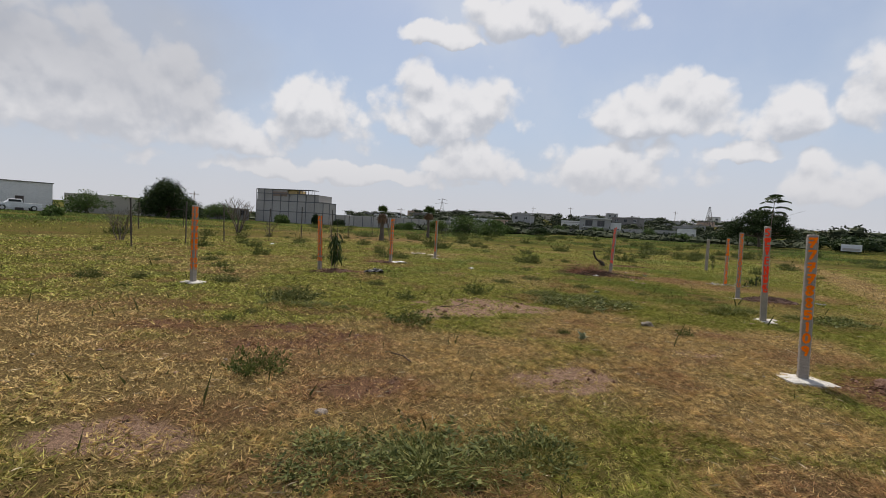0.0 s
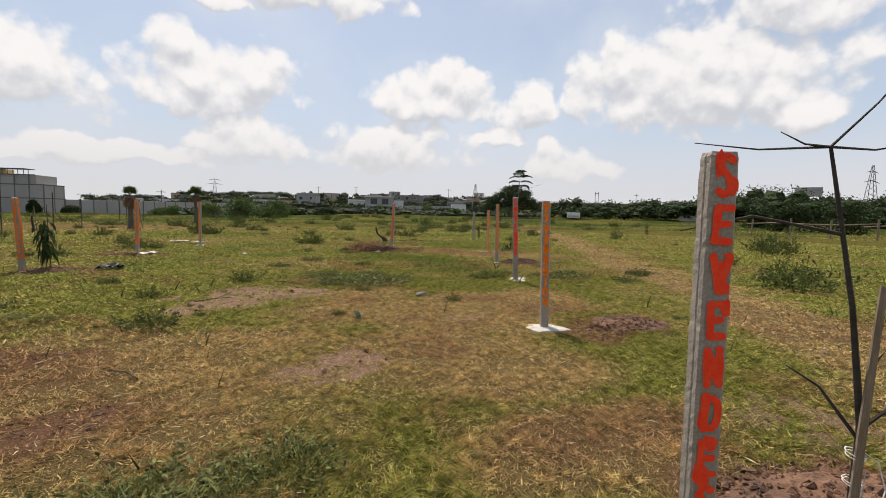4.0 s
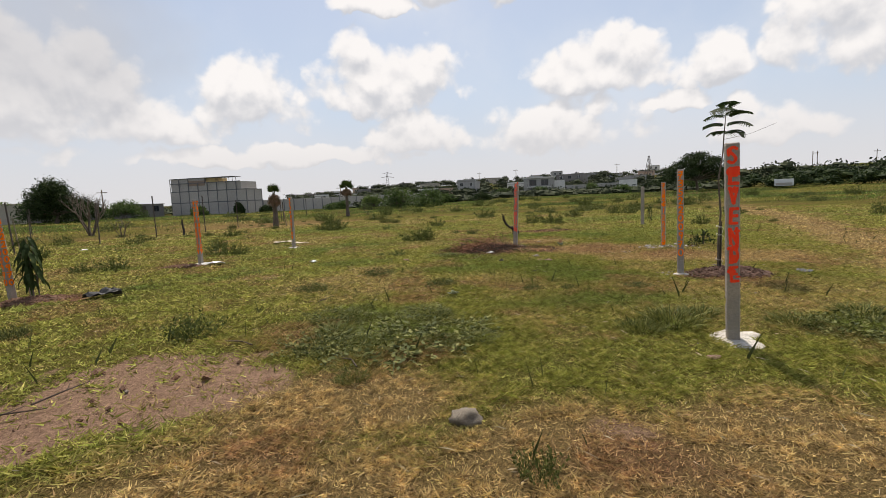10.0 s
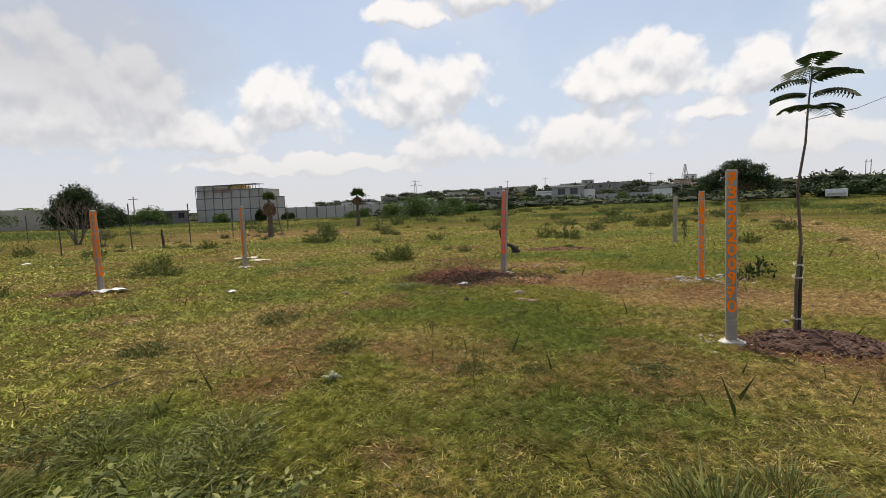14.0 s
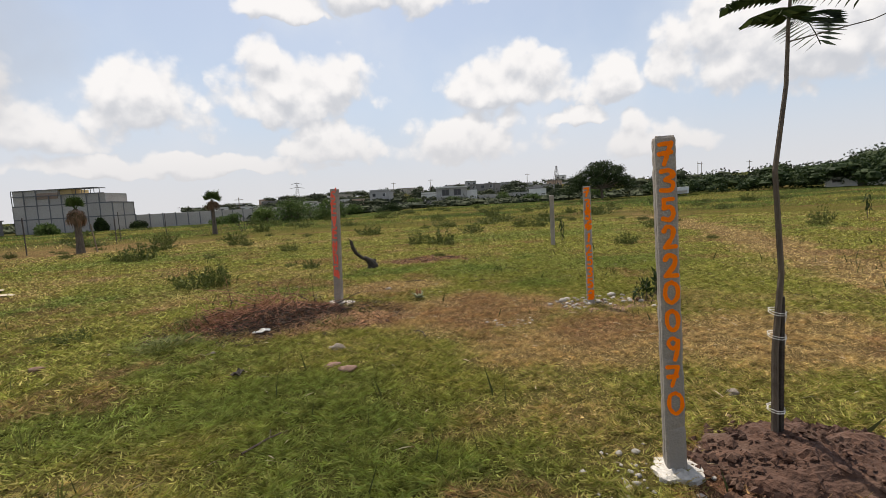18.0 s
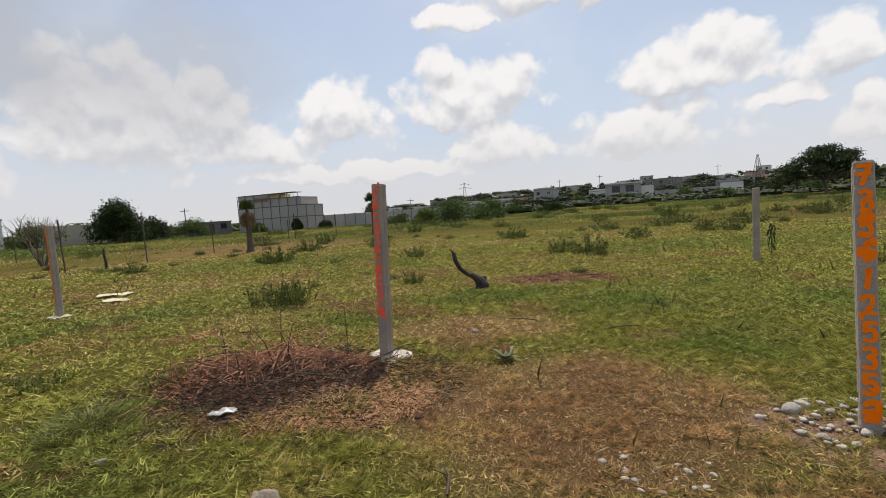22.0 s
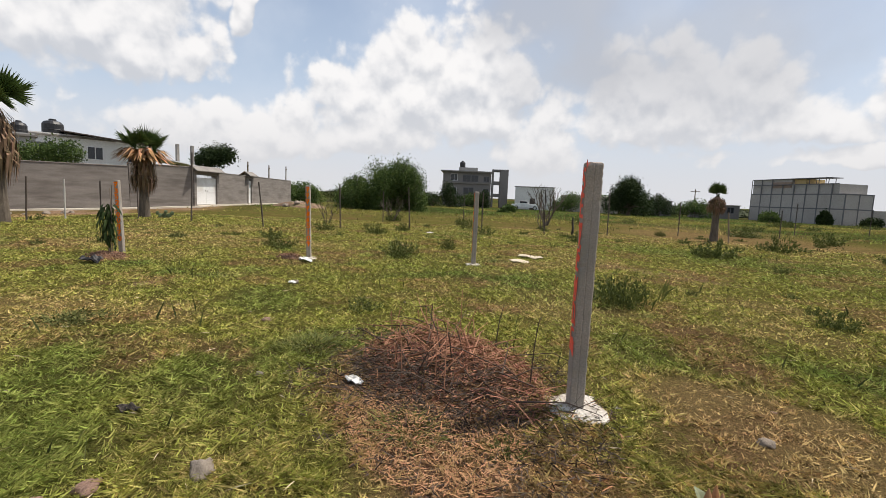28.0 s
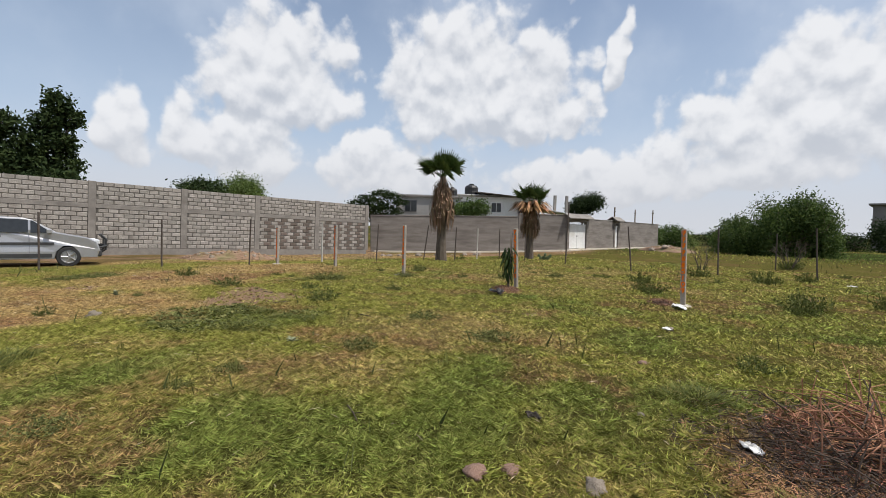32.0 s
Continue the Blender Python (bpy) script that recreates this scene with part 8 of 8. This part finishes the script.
stone(4.42, 8.55, 0.11, 0, label="pale flat stone lying in dry grass", turn=20)
stone(6.82, 14.62, 0.085, 0, True)
stone(6.76, 15.25, 0.085, 1, label="pale brown stone in the grass")
stone(6.70, 14.80, 0.07, 1, True)
stone(7.66, 18.18, 0.06, 2)
stone(4.08, 15.8, 0.07, 0, True)
stone(2.0, 16.4, 0.08, 3, label="pale stone in the grass")
stone(9.2, 13.2, 0.05, 2)
stone(6.42, 9.22, 0.06, 1, True)
stone(0.5, 4.6, 0.06, 2)
stone(5.6, 15.6, 0.05, 3)
def chip(x, y, r, k, label, turn):
    ob = part("cement_chip", CHIPS[k % 3], None)
    ob.matrix_world = pose(x, y, gz(x, y) + r * 0.2, 0, 0, turn) @ Matrix.Scale(r, 4)
    return tagged(ob, label, "rubble", "white cement chips")


rnd = random.Random(33)
for k in range(58):
    a, r = rnd.uniform(0, 6.28), 0.07 + 0.26 * rnd.random() ** 1.3
    chip(8.16 + 1.25 * r * math.cos(a), 12.60 + r * math.sin(a), 0.006 + 0.02 * rnd.random() ** 2, k, "white crumb of cement by a post's foot", rnd.uniform(0, 360))
for k in range(110):
    a, r = rnd.uniform(0, 6.28), 0.06 + 0.40 * rnd.random() ** 0.8
    chip(9.93 + 1.2 * r * math.cos(a), 15.97 + 0.75 * r * math.sin(a), 0.008 + 0.026 * rnd.random() ** 2.5, k, "pale lump of broken cement at a post's foot", rnd.uniform(0, 360))
for x, y, r in ((10.32, 16.12, 0.06), (10.22, 15.72, 0.035), (10.42, 15.66, 0.04), (9.62, 16.14, 0.06), (9.72, 16.2, 0.045), (10.38, 15.38, 0.03), (9.58, 15.82, 0.03)):
    chip(x, y, r, 1, "large pale cement lump in the rubble", x * 900 % 360)
for k in range(26):
    a, r = rnd.uniform(0, 6.28), 0.3 * math.sqrt(rnd.random())
    chip(8.63 + r * math.cos(a), 15.51 + 0.6 * r * math.sin(a), 0.008 + 0.02 * rnd.random() ** 2, k, "white crumb of cement on dry grass", rnd.uniform(0, 360))
for x, y in ((3.13, 2.86), (4.95, 6.13), (6.845, 9.58), (6.86, 17.45)):
    for k in range(12):
        a, r = rnd.uniform(0, 6.28), rnd.uniform(0.24, 0.36)
        chip(x + r * math.cos(a), y + r * math.sin(a), 0.006 + 0.018 * rnd.random() ** 2, k, "white crumb broken from a cement footing", rnd.uniform(0, 360))
rnd = random.Random(31)
for k in range(46):
    x, y = rnd.uniform(-2.5, 11), rnd.uniform(3.5, 21)
    stone(x, y, rnd.uniform(0.012, 0.032), k, rnd.random() < 0.3, turn=rnd.uniform(0, 360))
for k in range(16):
    s = rnd.random()
    stone(-17.5 - 8 * s + rnd.uniform(-0.5, 0.5), 3.2 + 5.0 * s + rnd.uniform(-0.6, 0.6), rnd.uniform(0.1, 0.28), k, label="rubble stone along the lane's edge", turn=rnd.uniform(0, 360))
for k in range(60):
    a, r = rnd.uniform(0, 6.28), rnd.random()
    stone(-7.9 + r * (-1.35 * math.cos(a) - 0.6 * math.sin(a)), 0.1 + r * (1.6 * math.cos(a) - 0.5 * math.sin(a)), rnd.uniform(0.08, 0.17), k, k % 3 > 0, "lump of broken brick and earth on the lane's spoil heap", rnd.uniform(0, 360)).location.z += 0.3 * (1 - r * r)
for k in range(26):
    a, r = rnd.uniform(0, 6.28), rnd.random()
    stone(-36.5 + 3.2 * r * math.cos(a), 22.6 + 1.6 * r * math.sin(a), rnd.uniform(0.15, 0.4), k, label="lump in a heap of rubble and cut branches", turn=rnd.uniform(0, 360)).location.z += 0.36 * (1 - r * r)


def mound(x, y, rx, ry, h, turn, label, material=SOIL, seed=0):
    """A low uneven heap."""
    n, m_ = 44, 16
    vs = []
    for j in range(m_):
        f = j / (m_ - 1)
        for i in range(n):
            a = 6.2832 * i / n
            k = 1 + 0.25 * noise.noise(Vector((math.cos(a) * 1.5 + seed, math.sin(a) * 1.5, f * 2)))
            px, py = rx * k * (1 - f) * math.cos(a), ry * k * (1 - f) * math.sin(a)
            vs.append((px, py, h * (1 - (1 - f) ** 2) + 0.35 * h * noise.noise(Vector((px * 7, py * 7, seed))) + 0.028 * abs(noise.noise(Vector((px * 19, py * 19, seed)))) + 0.016 * noise.noise(Vector((px * 43, py * 43, seed))) - (0.05 if j == 0 else 0)))
    fs = [(j * n + i, j * n + (i + 1) % n, (j + 1) * n + (i + 1) % n, (j + 1) * n + i) for j in range(m_ - 1) for i in range(n)]
    t = thing("soil_mound", pose(x, y, gz(x, y), 0, 0, turn), label, "mound", "soil mounds")
    part("mound_body", Geo().add(vs, fs), material, t)
    rng, g = random.Random(seed), Geo()
    for _ in range(int(min(900, 2600 * rx * ry) + 60)):
        a, f = rng.uniform(0, 6.2832), math.sqrt(rng.random()) * 1.12
        s = 0.006 + 0.026 * rng.random() ** 3
        c = (rx * f * math.cos(a), ry * f * math.sin(a), h * max(0.0, 1 - f * f) + 0.012)
        g.add([(c[0] + s * (b[0] + rng.uniform(-0.4, 0.4)), c[1] + s * (b[1] + rng.uniform(-0.4, 0.4)), c[2] + s * (b[2] + rng.uniform(-0.3, 0.3))) for b in ((1, 0, 0), (0, 1, 0), (-1, 0, 0), (0, -1, 0), (0, 0, 0.8), (0, 0, -0.6))],
              [(0, 1, 4), (1, 2, 4), (2, 3, 4), (3, 0, 4), (1, 0, 5), (2, 1, 5), (3, 2, 5), (0, 3, 5)])
    tagged(part("loose_soil", g, material, t), kind="stuff")
    return t


RUBBLE_EARTH = mat("rubble_earth", (0.20, 0.125, 0.08), (0.29, 0.185, 0.12), 3, 0.97, 0.8, 30, grime=(0.16, 0.15, 0.06))
mound(6.02, 5.85, 0.5, 0.42, 0.09, 0, "low heap of dug reddish soil beside a post", seed=1)
mound(8.92, 12.45, 0.55, 0.36, 0.09, -20, "low heap of dark dug soil round a sapling", mat("dark_dug_soil", (0.050, 0.024, 0.015), (0.105, 0.052, 0.032), 9, 0.97, 0.9, 40, grime=(0.11, 0.064, 0.042)), seed=2)
mound(-1.68, 13.48, 0.55, 0.3, 0.07, 20, "low heap of dug soil round a leafy sapling", seed=3)
mound(-0.95, 16.72, 0.4, 0.22, 0.05, 0, "low heap of reddish soil beside a post", seed=4)
mound(4.2, 2.8, 0.7, 0.4, 0.08, -20, "low heap of dug soil round a bare sapling", seed=5)
mound(-7.9, 0.1, 2.2, 0.9, 0.36, 130, "heap of brick rubble and earth beside the lane", RUBBLE_EARTH, seed=6)
mound(-36.5, 22.6, 3.4, 1.7, 0.45, 30, "heap of rubble and cut branches beside the lane", RUBBLE_EARTH, seed=7)


def crumpled(name, x, y, rx, ry, h, material, label, category, turn=0, seed=0, parts=1):
    """A thin crumpled sheet with real thickness lying on the ground."""
    g, n = Geo(), 9
    rng = random.Random(seed)
    top, bot = [], []
    for j in range(n):
        for i in range(n):
            u, v = i / (n - 1) * 2 - 1, j / (n - 1) * 2 - 1
            k = 1 - 0.25 * abs(noise.noise(Vector((u * 2 + seed, v * 2, 5))))
            z = h * (0.5 + noise.noise(Vector((u * 1.7, v * 1.7, seed * 3.3)))) * (1 - 0.5 * max(abs(u), abs(v))) + 0.025
            p = (u * rx * k * math.sqrt(max(0, 1 - v * v * 0.45)), v * ry * k * math.sqrt(max(0, 1 - u * u * 0.45)), max(z, 0.012))
            top.append(p)
            bot.append((p[0], p[1], p[2] - 0.006))
    m_ = n * n
    fs = []
    for j in range(n - 1):
        for i in range(n - 1):
            a = j * n + i
            fs += [(a, a + 1, a + n + 1, a + n), (m_ + a, m_ + a + n, m_ + a + n + 1, m_ + a + 1)]
    edge = [i for i in range(n)] + [j * n + n - 1 for j in range(1, n)] + [m_ - 1 - i for i in range(1, n)] + [(n - 1 - j) * n for j in range(1, n - 1)]
    fs += [(edge[k], m_ + edge[k], m_ + edge[(k + 1) % len(edge)], edge[(k + 1) % len(edge)]) for k in range(len(edge))]
    ob = part(name, g.add(top + bot, fs), material)
    ob.matrix_world = pose(x, y, gz(x, y), 0, 0, turn)
    return tagged(ob, label, category)


crumpled("plastic_scrap", 5.98, 16.2, 0.10, 0.045, 0.05, PLASTIC_WHITE, "crumpled white plastic scrap beside the brush pile", "litter", 15, 1)
crumpled("cardboard_sheet", -0.1, 22.3, 0.34, 0.24, 0.08, CARDBOARD, "torn sun-bleached cardboard sheet on the grass", "litter", 20, 2)
crumpled("cardboard_sheet", 0.62, 21.45, 0.30, 0.2, 0.06, CARDBOARD, "smaller torn cardboard piece on the grass", "litter", -10, 3)
crumpled("black_sheet", -0.62, 13.42, 0.26, 0.15, 0.16, BLACK_CLOTH, "crumpled black plastic sheet beside a sapling", "litter", 30, 4)
crumpled("cement_bag", -0.35, 16.95, 0.26, 0.1, 0.08, PLASTIC_WHITE, "flattened white sack at a post's foot", "litter", 10, 5)
crumpled("paper_scrap", 2.05, 16.35, 0.07, 0.06, 0.04, PLASTIC_WHITE, "small pale paper scrap in the grass", "litter", 0, 6)
crumpled("roof_tile_piece", 9.9, 12.2, 0.14, 0.1, 0.05, TRIM, "dark broken sheet lying in the grass", "litter", 40, 7)
crumpled("plastic_scrap", -6.9, 22.7, 0.12, 0.06, 0.05, PLASTIC_WHITE, "white plastic scrap under the fence", "litter", 70, 8)
crumpled("dark_bark_piece", 5.95, 14.85, 0.07, 0.035, 0.05, DARKWOOD, "dark bark piece in the grass", "litter", 60, 9)


def rosette(x, y, r, n, label, seed, up=35, tint=None, buds=False):
    """Broad grey-green leaves from one root."""
    rng = random.Random(seed)
    t = thing("leafy_rosette", pose(x, y, gz(x, y)), label, "plant", "broad-leaved plants")
    for k in range(n):
        w = r * 0.30
        g = Geo().add([(0, 0, 0), (r * 0.4, w, 0.01), (r * 0.45, 0, -0.005), (r * 0.4, -w, 0.01), (r * 0.8, w * 0.7, 0.0), (r * 0.85, 0, -0.01), (r * 0.8, -w * 0.7, 0.0), (r * 1.05, 0, -0.02)],
                      [(0, 2, 1), (0, 3, 2), (1, 2, 5, 4), (2, 3, 6, 5), (4, 5, 7), (5, 6, 7)])
        ob = part("leaf", g, tint or ROSETTE, t)
        ob.matrix_local = pose(0, 0, 0.015, 0, 0, 137.5 * k + rng.uniform(-15, 15)) @ pose(0, 0, 0, rng.uniform(-10, 10), -rng.uniform(up * 0.3, up * 1.5), 0) @ Matrix.Scale(rng.uniform(0.75, 1.1), 4)
    if buds:
        for k in range(3):
            a = 2.1 * k
            part("bud", Geo().lathe([(0.004, 0.06), (0.018, 0.085), (0.02, 0.10), (0.008, 0.14), (0.002, 0.155)], 8, (0.03 * math.cos(a), 0.03 * math.sin(a), 0.01)), STRAW, t, "orange-brown young leaf bud")
    return t


ROSETTE = mat("grey_green_leaf", (0.170, 0.195, 0.115), (0.27, 0.29, 0.185), 9, 0.6, 0.05, 40, vary=0.2, trans=0.15)
rosette(3.04, 7.22, 0.12, 9, "grey-green broad-leaved plant in the grass", 1, 60)
rosette(7.96, 17.24, 0.13, 10, "grey-green plant with orange-brown buds", 2, 40, buds=True)
rosette(4.7, 12.0, 0.09, 7, "small broad-leaved weed in short grass", 3)


def prickly_pear(x, y):
    rng = random.Random(6)
    t = thing("prickly_pear", pose(x, y, gz(x, y)) @ Matrix.Scale(0.62, 4), "small prickly pear cactus with round green pads", "cactus")
    for k, (px, py, pz, r, tx, rz) in enumerate([(0, 0, 0.17, 0.18, 5, -60), (-0.16, -0.26, 0.15, 0.17, -25, -40), (0.2, 0.3, 0.17, 0.18, 25, -70), (0.04, 0.1, 0.42, 0.14, 12, -50), (-0.24, -0.42, 0.33, 0.13, -30, -60), (0.3, 0.5, 0.36, 0.14, 30, -60)]):
        g = Geo().lathe([(r * 0.02, -r), (r * 0.55, -r * 0.8), (r * 0.95, -r * 0.2), (r, r * 0.2), (r * 0.7, r * 0.75), (r * 0.05, r)], 14)
        g.v = [(a, b * 0.22, c) for a, b, c in g.v]
        part("pad", g, CACTUS, t).matrix_local = pose(px, py, pz, 0, tx, rz)


CACTUS = mat("cactus_pad", (0.05, 0.075, 0.03), (0.08, 0.11, 0.045), 9, 0.6, 0.1, 40)
prickly_pear(-14.2, 13.4)
for k, (x, y, l, a) in enumerate([(1.45, 9.0, 0.5, 20), (1.6, 9.35, 0.4, 70), (6.3, 13.6, 0.3, 40), (7.6, 15.4, 0.25, 100), (2.5, 10.3, 0.35, 150), (9.2, 18.1, 0.4, 10), (8.2, 18.6, 0.35, 160), (3.0, 12.1, 0.3, 60), (0.9, 6.0, 0.35, 130), (8.9, 21.9, 0.5, 15), (9.6, 21.7, 0.4, 170), (3.6, 9.6, 0.3, 120)]):
    c, s = math.cos(radians(a)), math.sin(radians(a))
    g = Geo().tube([(-c * l / 2, -s * l / 2, 0.025), (0.02, 0.02, 0.035), (c * l / 2, s * l / 2, 0.028)], [0.007, 0.006, 0.003], 5)
    g.tube([(0.02, 0.02, 0.033), (c * l * 0.25 - s * 0.06, s * l * 0.25 + c * 0.06, 0.05)], [0.004, 0.002], 4)
    ob = part("fallen_twig", g, TWIG_DARK)
    ob.matrix_world = pose(x, y, gz(x, y))
    tagged(ob, "thin dry twig lying on the ground", "twig", "fallen twigs")


# ---- blocks of the wall, laid last ----
def lay_blocks():
    rng = random.Random(12)
    def block(w, name):
        me = Geo().cbox(-w / 2, -0.05, -0.086, w / 2, 0.012, 0.086, 0.016).mesh(name)
        return me
    pale, half = block(0.372, "block"), block(0.185, "block")
    dark = block(0.372, "block")
    pale.materials.append(BLOCK), half.materials.append(BLOCK), dark.materials.append(BLOCK_DARK)
    near, rest = 0, Geo()
    for t, length, bay, plinth, c, upper in PIECES:
        for course in range(14):
            z = plinth + c * (course + 0.5) if course < 9 else upper + c * (course - 9 + 0.5)
            x = 0.14 + (0.0 if course % 2 else 0.2)
            k = 0
            while x < length - 0.4:
                i = int(x / bay)
                gap = (i + 1) * bay - 0.14 - x
                if gap < 0.4:
                    if gap > 0.07:
                        ob = part("block", Geo().cbox(-gap / 2 + 0.01, -0.05, -0.086, gap / 2 - 0.01, 0.012, 0.086, 0.014), BLOCK, t)
                        ob.matrix_local = pose(x + gap / 2, 0.138 + rng.uniform(-0.004, 0.004), z)
                    x = (i + 1) * bay + 0.14 + (0.2 if (course + 1) % 2 else 0.0)
                    if (course + 1) % 2 and x < length - 0.4:
                        ob = part("block", half, None, t)
                        ob.matrix_local = pose(x - 0.1, 0.138 + rng.uniform(-0.004, 0.004), z)
                    k = 0
                    continue
                j = rng.uniform(-0.004, 0.004)
                checker = course < 9 and i < 2 and (k + course // 1) % 2 == 0 and (k % 2 == course % 2)
                if i < 4:
                    ob = part("block", dark if checker else pale, None, t)
                    ob.matrix_local = pose(x + 0.2 + rng.uniform(-0.01, 0.01), 0.138 + j, z + rng.uniform(-0.009, 0.009), 0, rng.uniform(-1.0, 1.0), rng.uniform(-0.4, 0.4))
                else:
                    rest.cbox(x + 0.014, 0.09, z - 0.086, x + 0.386, 0.15 + j, z + 0.086, 0.014)
                x += 0.4
                k += 1
        tagged(part("far_blocks", rest, BLOCK, t, "rows of pale concrete blocks"), kind="stuff")


lay_blocks()
